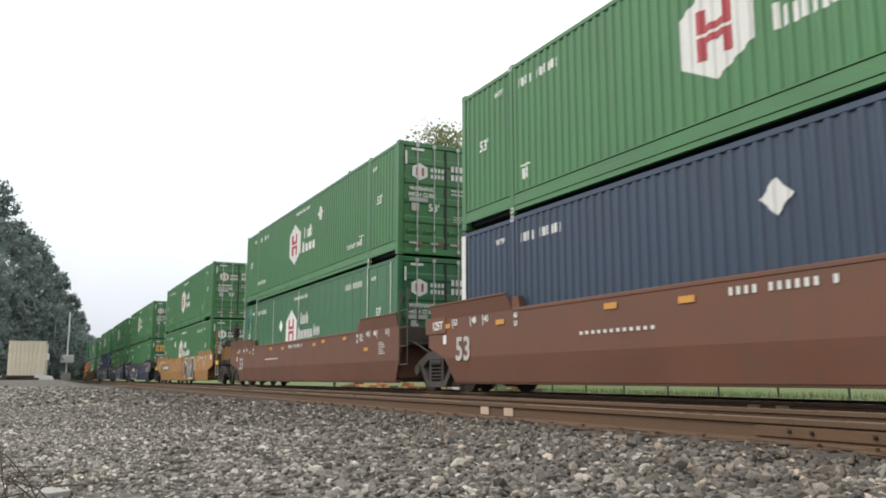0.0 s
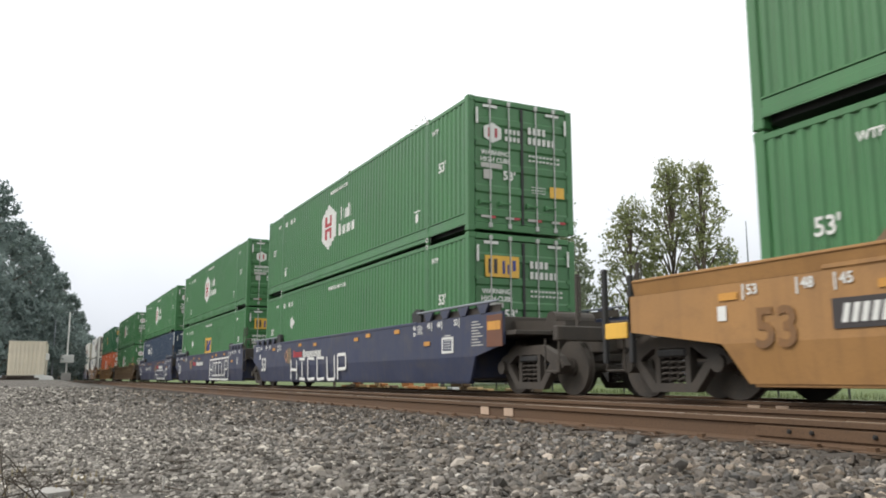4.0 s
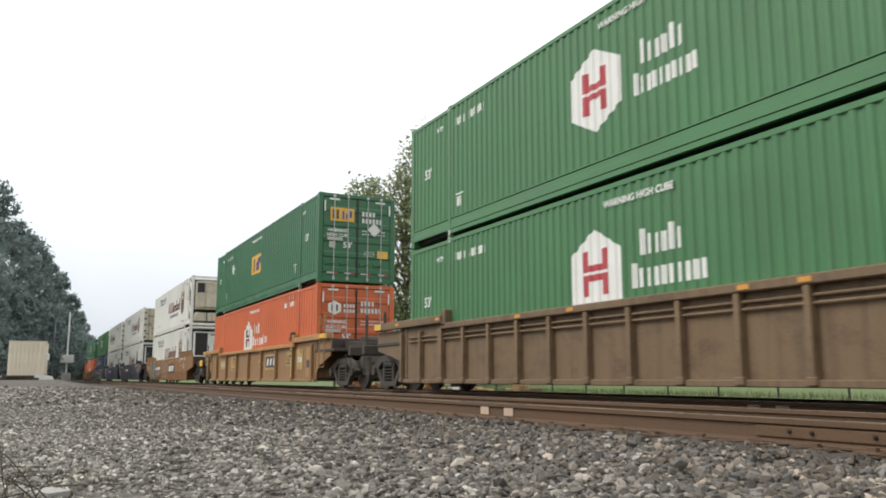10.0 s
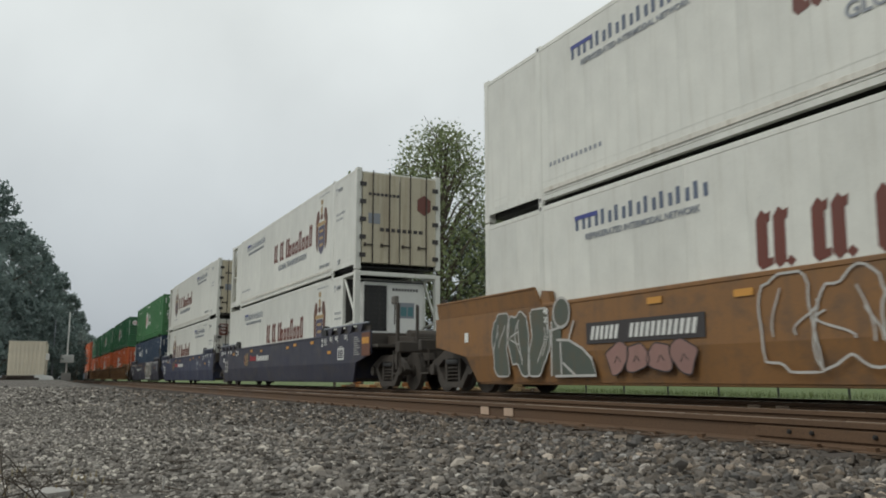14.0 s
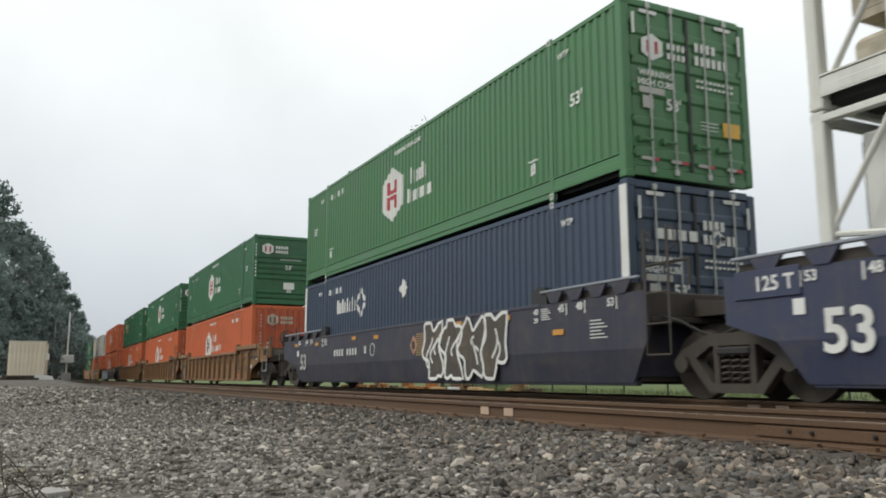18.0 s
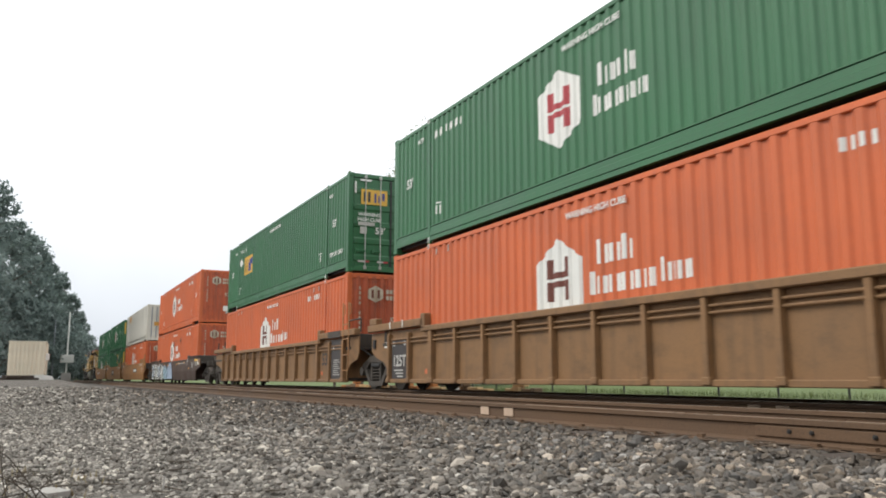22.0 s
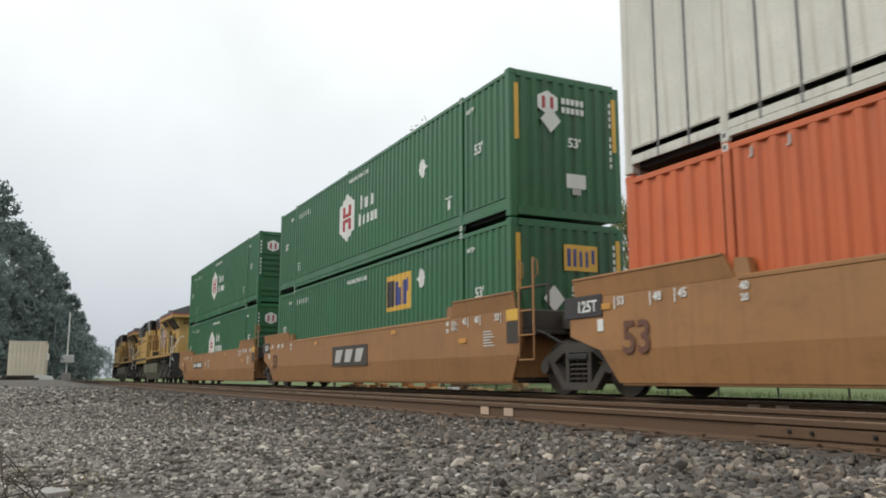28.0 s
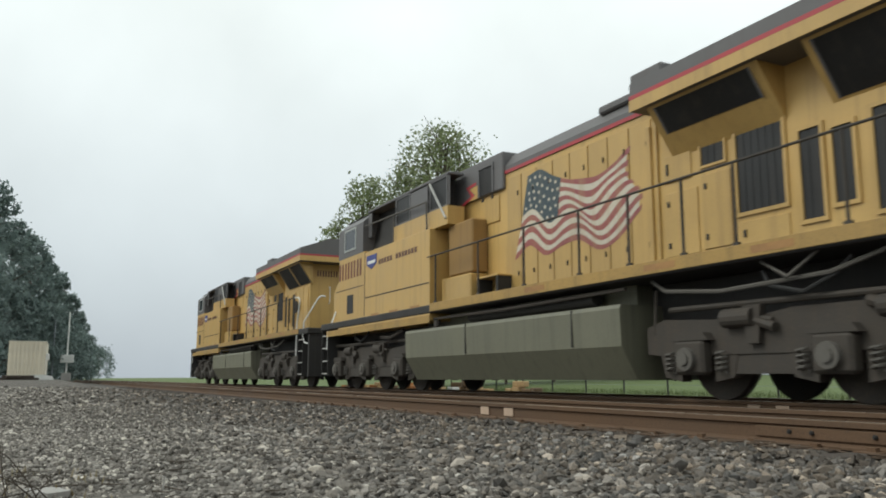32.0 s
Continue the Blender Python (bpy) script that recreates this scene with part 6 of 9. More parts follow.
def stack_blue(ex, hiccup, numbers, tag=None):
    """Faded emblem and name at ex; hiccup: extent of the sprayed word and whether it is framed."""
    def marks(root, y):
        part("emblem", Shape().prism(diamond(ex + 0.15, 1.02, 0.4, 0.44), "y", y, y + 0.006), FADED_SALMON, root, "faded salmon diamond emblem with stripes")
        part("emblem_marking", Shape().prism(hexagon(ex + 0.15, 1.02, 0.16, 0.22), "y", y - 0.004, y), MARK_DARK, root)
        s = Shape()
        for j in range(10):
            z = 0.79 + j * 0.05
            s.box(ex + 0.2 + 0.4 * abs(z - 1.02), ex + 0.76 - 0.3 * abs(z - 1.02), y, y + 0.005, z, z + 0.022)
        part("emblem_marking", s, CREST_GOLD, root)
        slab_bars(root, "name_marking", ex + 0.98, ex + 1.98, 0.96, 1.18, "Ioooo", MARK_RED, y, 0.0, True)
        slab_bars(root, "name_marking", ex + 2.06, ex + 3.9, 0.94, 1.18, "Ioooooooo", MARK, y, 0.0, True)
        if numbers:
            slab_bars(root, "number_marking", numbers, numbers + 1.9, 0.9, 1.08, "IIII IIII", MARK, y)
            part("ton_sign", letters("B", 0.26, MARK), MARK, root, at=(numbers + 2.5, y, 1.0))
            part("emblem", Shape().ring((numbers + 3.0, y, 1.0), (0, 1, 0), 0.14, 0.16, 0.006, 20), MARK, root)
        if hiccup:
            x0, x1, z0, z1, framed = hiccup
            if framed:
                for q, line in enumerate(([(x0, z0), (x1 + 0.05, z0 - 0.02)], [(x0 - 0.05, z1 - 0.02), (x1, z1 + 0.02)], [(x0, z0), (x0 - 0.04, z1)], [(x1 + 0.05, z0), (x1, z1)])):
                    part("graffiti_frame", ribbon(Shape(), line, 0.075, y - 0.0012 - 0.0003 * q), MARK, root, "white sprayed frame")
                for j in range(1, 6):
                    a = x0 + (x1 - x0) * j / 6
                    part("graffiti_frame", ribbon(Shape(), [(a + 0.03, z0), (a - 0.03, z1)], 0.05, y - 0.0009), MARK, root, "white sprayed frame")
                sprayed(root, "HICCUP", x0 + 0.05, x1 - 0.02, z0 + 0.16, z1 - 0.16, 0.06, y - 0.002)
            else:
                sprayed(root, "HICCUP", x0, x1, z0, z1, 0.085, y - 0.002)
        elif tag:
            if tag[2] > 1:
                scrawl(root, y - 0.004, tag[0], tag[1], 0.28, 1.46, tag[2], FADED_BROWN, MARK, 11, 0.07, 0.45)
                return
            hook = [(-4.33, 1.3), (-4.09, 1.28), (-4.08, 0.8), (-3.9, 0.81), (-3.71, 0.8), (-3.52, 0.74), (-3.41, 0.65), (-3.38, 0.56), (-3.42, 0.48), (-3.6, 0.5), (-3.72, 0.49), (-3.78, 0.43), (-3.8, 0.3)]
            part("graffiti_line", ribbon(Shape(), hook, 0.03, y - 0.003), DULL_MARK, root, "thin pale sprayed hook")
            blot = [(-3.82 + (0.26 + 0.07 * math.sin(3 * t)) * math.cos(t), 1.06 + (0.12 + 0.03 * math.sin(2 * t + 1)) * math.sin(t)) for t in (k * math.pi / 9 for k in range(18))]
            part("graffiti_fill", Shape().prism(blot, "y", y - 0.001, y + 0.003), MARK_GREY, root, "grey sprayed blot")
            for q in range(3):
                part("graffiti_line", ribbon(Shape(), [(-3.3 + 0.2 * q + 0.018 * c, 0.98 + 0.05 * math.sin(c * 1.1 + q)) for c in range(9)], 0.022, y - 0.003), DULL_MARK, root, "thin pale sprayed scrawl")
    return marks


def scrawl(root, y, x0, x1, z0, z1, n, fill, line, seed, w=0.045, spike=0.0):
    """Sprayed graffiti: fat rounded shapes with an outline and inner strokes, each shape a part."""
    rng = random.Random(seed)
    step, h = (x1 - x0) / n, z1 - z0
    for j in range(n):
        cx, cz = x0 + (j + 0.5) * step, (z0 + z1) / 2 + rng.uniform(-0.04, 0.04) * h
        p, q, e = rng.uniform(0, 6.28), rng.uniform(0, 6.28), rng.uniform(0, 6.28)
        pts = []
        for a in range(33):
            t = a * 2 * math.pi / 32
            r = 1 + 0.16 * math.sin(2 * t + p) + 0.13 * math.sin(3 * t + q) + 0.07 * math.sin(5 * t + e) + spike * (abs(math.sin(2.5 * t + e)) ** 3 - 0.4)
            sq = max(abs(math.cos(t)), abs(math.sin(t))) ** -0.55
            pts.append((cx + 0.56 * step * r * sq * math.cos(t) * 0.88, min(z1, max(z0, cz + 0.48 * h * r * sq * math.sin(t)))))
        lift = 0.0004 * (j % 3)
        if fill:
            s = Shape()
            s.add([(cx, y - 0.001 - lift, cz)] + [(a, y - 0.001 - lift, b) for a, b in pts[:-1]], [(0, 1 + i, 1 + (i + 1) % 32) for i in range(32)])
            part("graffiti_fill", s, fill, root, "sprayed graffiti in a rounded shape")
        s = ribbon(Shape(), pts, w, y - 0.003 - lift)
        for _ in range(rng.choice((2, 2, 3))):
            a, b = rng.uniform(-0.3, 0.3) * step, rng.uniform(0.1, 0.3) * step
            lo, hi, f = rng.uniform(-0.36, 0.0) * h, rng.uniform(0.08, 0.36) * h, rng.uniform(2, 4.5)
            ribbon(s, [(cx + a + b * math.sin(f * i / 10 + p), cz + lo + (hi - lo) * i / 10) for i in range(11)], w * 0.8, y - 0.0045 - lift)
        part("graffiti_line", s, line, root, "sprayed graffiti outline", kind="stuff")


def plate_sign(x0, x1, numbers, faded=False):
    plate, ink = (GRIMY, DULL_MARK) if faded else (MARK_DARK, MARK)

    def marks(root, y):
        if x0 is not None:
            part("name_plate", Shape().box(x0, x1, y, y + 0.006, 0.62, 1.16), plate, root, "black plate with white bars")
            s = Shape()
            w = (x1 - x0)
            for j in range(3):
                a = x0 + w * (0.09 + 0.29 * j)
                s.prism([(a, 0.72), (a + 0.16 * w, 0.72), (a + 0.24 * w, 1.06), (a + 0.04 * w, 1.06)], "y", y - 0.006, y)
            part("name_marking", s, ink, root)
        if numbers is not None:
            part("name_plate", Shape().box(numbers - 1.25, numbers + 1.25, y, y + 0.006, 0.8, 1.12), plate, root)
            slab_bars(root, "number_marking", numbers - 1.16, numbers + 1.1, 0.86, 1.06, "III IIIIII", MARK, y - 0.006, 0.25, True)
            if numbers == -11.9:
                part("ton_sign", letters("B", 0.32, MARK), MARK, root, at=(numbers + 2.2, y - 0.002, 0.98))
                part("emblem", Shape().ring((numbers + 2.95, y, 1.0), (0, 1, 0), 0.15, 0.18, 0.006, 18), MARK, root)
    return marks


def marks_c(root, y):
    plate_sign(None, None, -13.85)(root, y)
    heart = [(-6.14, 0.32), (-6.45, 0.52), (-6.72, 0.75), (-6.84, 0.98), (-6.76, 1.2), (-6.58, 1.28), (-6.4, 1.16), (-6.22, 0.86), (-6.0, 1.02), (-5.72, 1.08), (-5.5, 0.98), (-5.44, 0.8), (-5.6, 0.58), (-5.9, 0.4)]
    part("graffiti_fill", Shape().prism(heart[::-1], "y", y - 0.001, y + 0.003), FADED_BROWN, root, "mottled dark brown sprayed heart shape")
    part("graffiti_line", ribbon(Shape(), heart + heart[:2], 0.036, y - 0.004), MARK, root, "white sprayed outline")
    disc = [(-6.0 + 0.3 * math.cos(t), 1.27 + 0.15 * math.sin(t)) for t in (k * math.pi / 9 for k in range(19))]
    part("graffiti_fill", Shape().prism(disc[:-1], "y", y - 0.006, y - 0.002), FADED_BROWN, root, "mottled dark brown sprayed disc")
    part("graffiti_line", ribbon(ribbon(ribbon(Shape(), disc, 0.035, y - 0.009), [(-6.2, 1.2), (-5.82, 1.34)], 0.025, y - 0.0095), [(-6.16, 1.35), (-5.86, 1.19)], 0.025, y - 0.01), MARK, root, "white sprayed outline")
    scrawl(root, y, -5.4, -4.5, 0.3, 1.38, 2, FADED_BROWN, MARK, 3, 0.035)
    scrawl(root, y, -4.6, -3.4, 0.27, 1.38, 1, FADED_BROWN, MARK, 6, 0.06)
    for j in range(3):
        part("graffiti_line", ribbon(Shape(), [(-3.2 + 0.3 * i / 8, 0.75 + 0.2 * j + 0.1 * math.sin(i / 8 * 3.1)) for i in range(9)], 0.05, y - 0.002), MARK, root)
    part("graffiti_line", ribbon(ribbon(Shape(), [(-7.8, 0.47), (-7.24, 1.05)], 0.16, y - 0.001), [(-7.66, 1.12), (-7.16, 0.46)], 0.14, y - 0.0016), FADED_MAROON, root, "faded maroon sprayed cross")
    for a, b in ((-12.3, -10.3), (-9.1, -7.2)):
        part("wear_plate", Shape().prism([(a, 1.43), (b, 1.43), (b - 0.28, 1.21), (a + 0.28, 1.21)], "y", -WIDE - 0.022, -WIDE), YELLOW, root)
        part("guide_pad", Shape().box(a, b, -WIDE - 0.05, -WIDE + 0.08, 1.43, 1.5, 0.012), YELLOW, root)
    for a, b in ((-15.2, -13.9), (-13.9, -13.2)):
        part("guide_pad", Shape().box(a, b, -WIDE - 0.02, -WIDE + 0.08, 1.44, 1.5, 0.01), YELLOW, root)
    part("end_plate", Shape().box(-19.0, -18.5, -WIDE - 0.01, -WIDE + 0.03, 0.85, 1.08, 0.01), MARK_YELLOW, root, "bright yellow plate at the car's end")
    part("corner_post", Shape().box(-18.48, -18.4, -WIDE, -WIDE + 0.08, 0.5, 1.75, 0.012), DARK, root)
    part("corner_post", Shape().box(-19.08, -19.0, -WIDE, -WIDE + 0.08, 0.5, 1.9, 0.012), DARK, root)
    part("end_frame", Shape().box(-19.08, -18.4, -WIDE + 0.08, -WIDE + 0.14, 1.0, 1.12, 0.01), GRIMY, root)
    part("guide_plate", Shape().prism([(-14.75, 1.5), (-13.95, 1.5), (-14.2, 1.84), (-14.36, 1.84)], "y", -WIDE + 0.02, -WIDE + 0.06), RUST, root)


def marks_j(root, y):
    plate_sign(-6.5, -4.1, -11.5)(root, y)
    # fat sprayed letters with a thin pale rim, the last one with a long sloping leg
    scrawl(root, y, -15.65, -13.75, 0.32, 1.44, 3, MARK_SOOT, DULL_MARK, 5, 0.03)
    part("graffiti_fill", Shape().box(-13.68, -13.42, y - 0.0025, y + 0.003, 0.32, 1.3), MARK_SOOT, root, "dark green sprayed letter")
    bowl = [(-13.4 + 0.23 * math.cos(t), 1.33 + 0.24 * math.sin(t)) for t in (k * math.pi / 10 - 2.4 for k in range(21))]
    leg = [(-13.55, 0.9), (-13.2, 0.88), (-12.85, 0.74), (-12.62, 0.58), (-12.51, 0.33), (-13.6, 0.32)]
    part("graffiti_fill", Shape().prism(bowl[:-1], "y", y - 0.003, y + 0.003), MARK_SOOT, root, "dark green sprayed letter")
    part("graffiti_fill", Shape().prism(leg[::-1], "y", y - 0.003, y + 0.003), MARK_SOOT, root, "dark green sprayed letter")
    for q, line in enumerate((bowl, leg, [(-13.7, 0.32), (-13.68, 1.2)], [(-13.74, 1.05), (-13.3, 1.12)], [(-13.42, 0.34), (-13.44, 0.86)], [(-13.38, 0.53), (-13.02, 0.32)], [(-13.2, 0.9), (-13.06, 1.18)])):
        part("graffiti_line", ribbon(Shape(), line, 0.04, y - 0.006 - 0.0004 * q), DULL_MARK, root, "soft white sprayed outline")
    for j, cx in enumerate((-12.02, -11.6, -11.1, -10.65)):
        loop = [(cx + (0.24 + 0.05 * math.sin(3 * t + j * 2)) * math.cos(t), 0.57 + (0.23 + 0.05 * math.sin(2 * t + j)) * math.sin(t)) for t in (k * math.pi / 10 for k in range(21))]
        part("graffiti_fill", Shape().prism(loop[:-1], "y", y - 0.001 - 0.0005 * j, y + 0.003), MARK_PINK, root, "faded pink sprayed bubble")
        part("graffiti_line", ribbon(ribbon(Shape(), loop, 0.018, y - 0.006), [(cx - 0.06, 0.5), (cx, 0.6), (cx + 0.08, 0.52)], 0.018, y - 0.007), MARK_DARK, root)
    scrawl(root, y, -9.4, -6.9, 0.35, 1.46, 3, None, DULL_MARK, 12, 0.03)


def marks_q(root, y):
    for j, (x0, x1, fill) in enumerate(((-17.2, -15.9, MARK_DARK), (-15.9, -14.3, MARK_SOOT), (-14.3, -12.9, MARK_DARK), (-12.9, -11.6, MARK_SOOT), (-11.6, -10.3, MARK_TEAL))):
        scrawl(root, y - 0.006, x0, x1, 0.27, 1.25 - 0.04 * j, 1, fill, MARK if j < 4 else MARK_SKY, 40 + j, 0.06, 0.4)
        scrawl(root, y - 0.012, x0 + 0.3, x1 - 0.3, 0.42, 1.1 - 0.04 * j, 1, None, MARK if j % 2 else MARK_SKY, 60 + j, 0.08, 0.6)
    scrawl(root, y, -12.6, -10.9, 0.27, 0.7, 3, MARK_LIME, MARK_TEAL, 27, 0.04, 0.5)
    scrawl(root, y, -10.9, -10.0, 0.27, 1.0, 1, MARK_SKY, MARK_TEAL, 28, 0.07, 0.5)
    part("graffiti_fill", Shape().prism([(-9.9, 0.27), (-7.62, 0.27), (-7.8, 0.6), (-7.95, 0.94), (-8.2, 1.12), (-8.55, 1.25), (-8.95, 1.25), (-9.3, 1.1), (-9.72, 1.0), (-9.95, 0.7)], "y", y - 0.001, y + 0.003), MARK_PALE, root, "pale blue sprayed block")
    for q, line in enumerate(([(-9.72, 0.98), (-8.9, 1.03), (-7.95, 0.94)], [(-9.9, 0.3), (-9.68, 0.98)], [(-7.65, 0.3), (-7.95, 0.92)], [(-9.3, 0.4), (-9.25, 0.85), (-8.7, 0.9)])):
        part("graffiti_line", ribbon(Shape(), line, 0.05, y - 0.003 - 0.0004 * q), STEEL_BLUE, root, "slate blue sprayed line")
    slab_bars(root, "name_marking", -5.6, -3.0, 1.1, 1.24, "oIoooooo Iooo Iooo", DULL_MARK, y)
    part("corner_patch", Shape().box(0.1, 1.0, y, y + 0.006, 1.19, 1.3), MARK_YELLOW, root)
    s = Shape()
    for j in range(4):
        for c in range(9):
            s.box(0.1 + c * 0.1, 0.17 + c * 0.1, y, y + 0.005, 0.97 + j * 0.052, 0.995 + j * 0.052)
    part("load_marking", s, DULL_MARK, root)
    part("end_plate", Shape().box(1.05, 1.7, -WIDE - 0.02, -WIDE + 0.03, 0.96, 1.28, 0.012), OLIVE, root, "dusty tan plate at the car's end")
    part("sticker", Shape().box(1.2, 1.48, y - 0.02, y - 0.012, 1.0, 1.1).box(1.1, 1.2, y - 0.02, y - 0.012, 1.08, 1.22), MARK, root)


def marks_a(root, y):
    slab_bars(root, "number_marking", -8.9, -7.3, 1.28, 1.38, "IIII IIIIII I", MARK, y)
    slab_bars(root, "load_marking", -12.0, -10.2, 0.95, 1.02, "oooooooooooo", MARK, y)


def marks_i(root, y):
    y = -WIDE + 0.08
    part("graffiti_fill", Shape().prism([(-6.65 + 0.36 * math.cos(t) * max(abs(math.cos(t)), abs(math.sin(t))) ** -0.6, 0.84 + 0.17 * math.sin(t)) for t in (k * math.pi / 12 for k in range(24))], "y", y, y + 0.006), CREAM_YELLOW, root, "cream-yellow sprayed patch")
    slab_bars(root, "graffiti_marking", -7.0, -6.3, 0.78, 0.9, "ooooo", MARK_DARK, y - 0.004)
    part("paint_patch", Shape().box(-14.05, -12.78, y, y + 0.006, 0.7, 1.06), CREAM_YELLOW, root, "worn cream-yellow patch")
    slab_bars(root, "number_marking", -13.98, -12.84, 0.8, 0.98, "III IIIII", DULL_MARK, y - 0.006)
    for rx in (-14.78, -16.88):
        part("rib_paint", Shape().box(rx - 0.044, rx + 0.044, -WIDE - 0.016, -WIDE - 0.01, 0.34, 1.3), CREAM_YELLOW, root, "worn cream-yellow painted rib")
    part("plate_rim", Shape().box(-6.02, -4.4, y + 0.01, y + 0.014, 0.6, 1.15), CREAM_YELLOW, root)
    part("name_plate", Shape().box(-5.9, -4.36, y, y + 0.01, 0.68, 1.08), MARK_DARK, root)
    slab_bars(root, "name_marking", -5.8, -4.5, 0.75, 1.0, "III", MARK, y - 0.006, 0.3)
    part("paint_patch", Shape().box(-0.78, -0.2, y, y + 0.008, 0.34, 1.26), YELLOW, root, "cleaner yellow painted bay")
    part("sticker", Shape().box(-0.72, -0.4, y - 0.006, y, 0.62, 0.86), MARK_DARK, root)
    part("length_sign", letters("53", 0.4, MARK_DARK), MARK_DARK, root, at=(-2.72, y - 0.016, 0.88))
    part("end_plate", Shape().box(-LONG - 3.0, -LONG - 2.3, -WIDE, -WIDE + 0.04, 0.9, 1.2, 0.01), MARK_YELLOW, root, "bright yellow plate at the car's end")
    part("paint_patch", Shape().box(-3.0, -2.34, y - 0.012, y, 0.7, 1.2), CREAM_YELLOW, root, "worn cream-yellow patch")
    part("rib_paint", Shape().box(-2.265, -2.095, -WIDE - 0.016, -WIDE - 0.01, 0.34, 1.3), CREAM_YELLOW, root, "worn cream-yellow painted rib")
    for text, z in (("20", 1.17), ("40", 1.02)):
        part("load_sign", letters(text, 0.13, MARK_DARK), MARK_DARK, root, at=(-2.18, -WIDE - 0.019, z))
    part("paint_patch", Shape().box(-1.8, -1.16, y - 0.004, y, 0.56, 1.22), CREAM_YELLOW, root, "worn cream-yellow patch")
    tag = part("label_plate", Shape().box(-1.72, -1.28, y - 0.01, y - 0.005, 0.8, 0.96), MARK, root, "white label with small dark print")
    rows = Shape()
    for q in range(4):
        rows.box(-1.69, -1.32 - 0.05 * (q % 2), y - 0.013, y - 0.011, 0.825 + q * 0.034, 0.838 + q * 0.034)
    part("label_print", rows, MARK_DARK, tag)
    part("load_sign", letters("45", 0.13, MARK_DARK), MARK_DARK, root, at=(-1.36, y - 0.008, 1.14))
    part("paint_patch", Shape().box(-11.86, -10.7, y - 0.004, y, 0.6, 1.22), CREAM_YELLOW, root, "worn cream-yellow patch")
    part("emblem_marking", Shape().box(-11.5, -11.42, y - 0.008, y - 0.004, 0.8, 1.15).box(-11.14, -11.06, y - 0.008, y - 0.004, 0.8, 1.15).box(-11.42, -11.14, y - 0.008, y - 0.004, 1.07, 1.15).box(-11.7, -10.86, y - 0.008, y - 0.004, 0.66, 0.71), BROWN, root)
    part("guide_lug", Shape().box(-2.3, -2.08, -WIDE - 0.04, -WIDE + 0.1, 1.58, 1.8, 0.03).box(-2.26, -2.12, -WIDE - 0.07, -WIDE - 0.03, 1.5, 1.64, 0.015).rod((-2.19, -WIDE - 0.05, 1.72), (-2.19, -WIDE + 0.02, 1.72), 0.05, 10), GRIMY, root)


def build_wells():
    w = well_unit
    tanned = "tan-orange plated well car with black lettering plates, dusty"
    ribs = "dusty tan well car with ribbed sides and a flat top chord"
    w(0, BROWN, False, "art", "art", "oxide brown plated well car unit, grimy", None, marks_a)
    w(1, BROWN, False, "art", "coup", "oxide brown plated well car unit, grimy", None, marks_a)
    w(2, YELLOW, False, "coup", "coup", "yellow plated well car with black and white graffiti", None, marks_c)
    w(3, BLUE, False, "coup", "art", "navy plated well car unit with white sprayed capitals", None, stack_blue(-12.9, (-12.2, -6.6, 0.26, 0.9, False), None))
    w(4, BLUE, False, "art", "art", "navy plated well car unit with framed white graffiti", None, stack_blue(-12.39, (-6.55, -2.36, 0.26, 1.18, True), None))
    w(5, BLUE, False, "art", "coup", "navy plated well car unit with white sprayed capitals", None, stack_blue(-7.48, (-7.05, -1.15, 0.27, 0.86, False), -12.84))
    w(6, RUST, True, "coup", "coup", "rust-brown well car with ribbed sides", None)
    w(7, DULL_YELLOW, True, "coup", "coup", "dirty yellow well car with ribbed sides", YELLOW, marks_i)
    w(8, TTX_BROWN, False, "coup", "coup", "rust-brown plated well car with graffiti and a black plate", None, marks_j)
    w(9, DUSK_BLUE, False, "coup", "art", "sooty navy plated well car unit", None, stack_blue(-12.4, None, None))
    w(10, BLUE, False, "art", "art", "navy plated well car unit with faded markings", None, stack_blue(-12.4, None, None, (-4.3, -3.2, 1)))
    w(11, DUSK_BLUE, False, "art", "coup", "sooty navy plated well car unit with pale graffiti", None, stack_blue(-7.48, None, -12.84, (-6.75, -3.3, 4)))
    w(12, OLIVE, True, "coup", "art", ribs)
    w(13, OLIVE, True, "art", "art", ribs)
    w(14, OLIVE, True, "art", "coup", ribs)
    w(15, BLACK_BROWN, False, "coup", "coup", "black-brown plated well car with blue and green graffiti", None, marks_q)
    w(16, TAN, False, "coup", "art", tanned, None, plate_sign(None, None, -5.5))
    w(17, TAN, False, "art", "art", tanned, None, plate_sign(-9.6, -6.85, None, True))
    w(18, TAN, False, "art", "coup", tanned, None, plate_sign(None, None, -11.9, True))


# ---------------------------------------------------------------- locomotives
def coil():
    """One coil spring, a rising helix of round bar."""
    return Shape().tube([(0.065 * math.cos(a), 0.065 * math.sin(a), 0.26 * a / (8 * math.pi)) for a in (k * math.pi / 4 for k in range(33))], 0.018, 5)


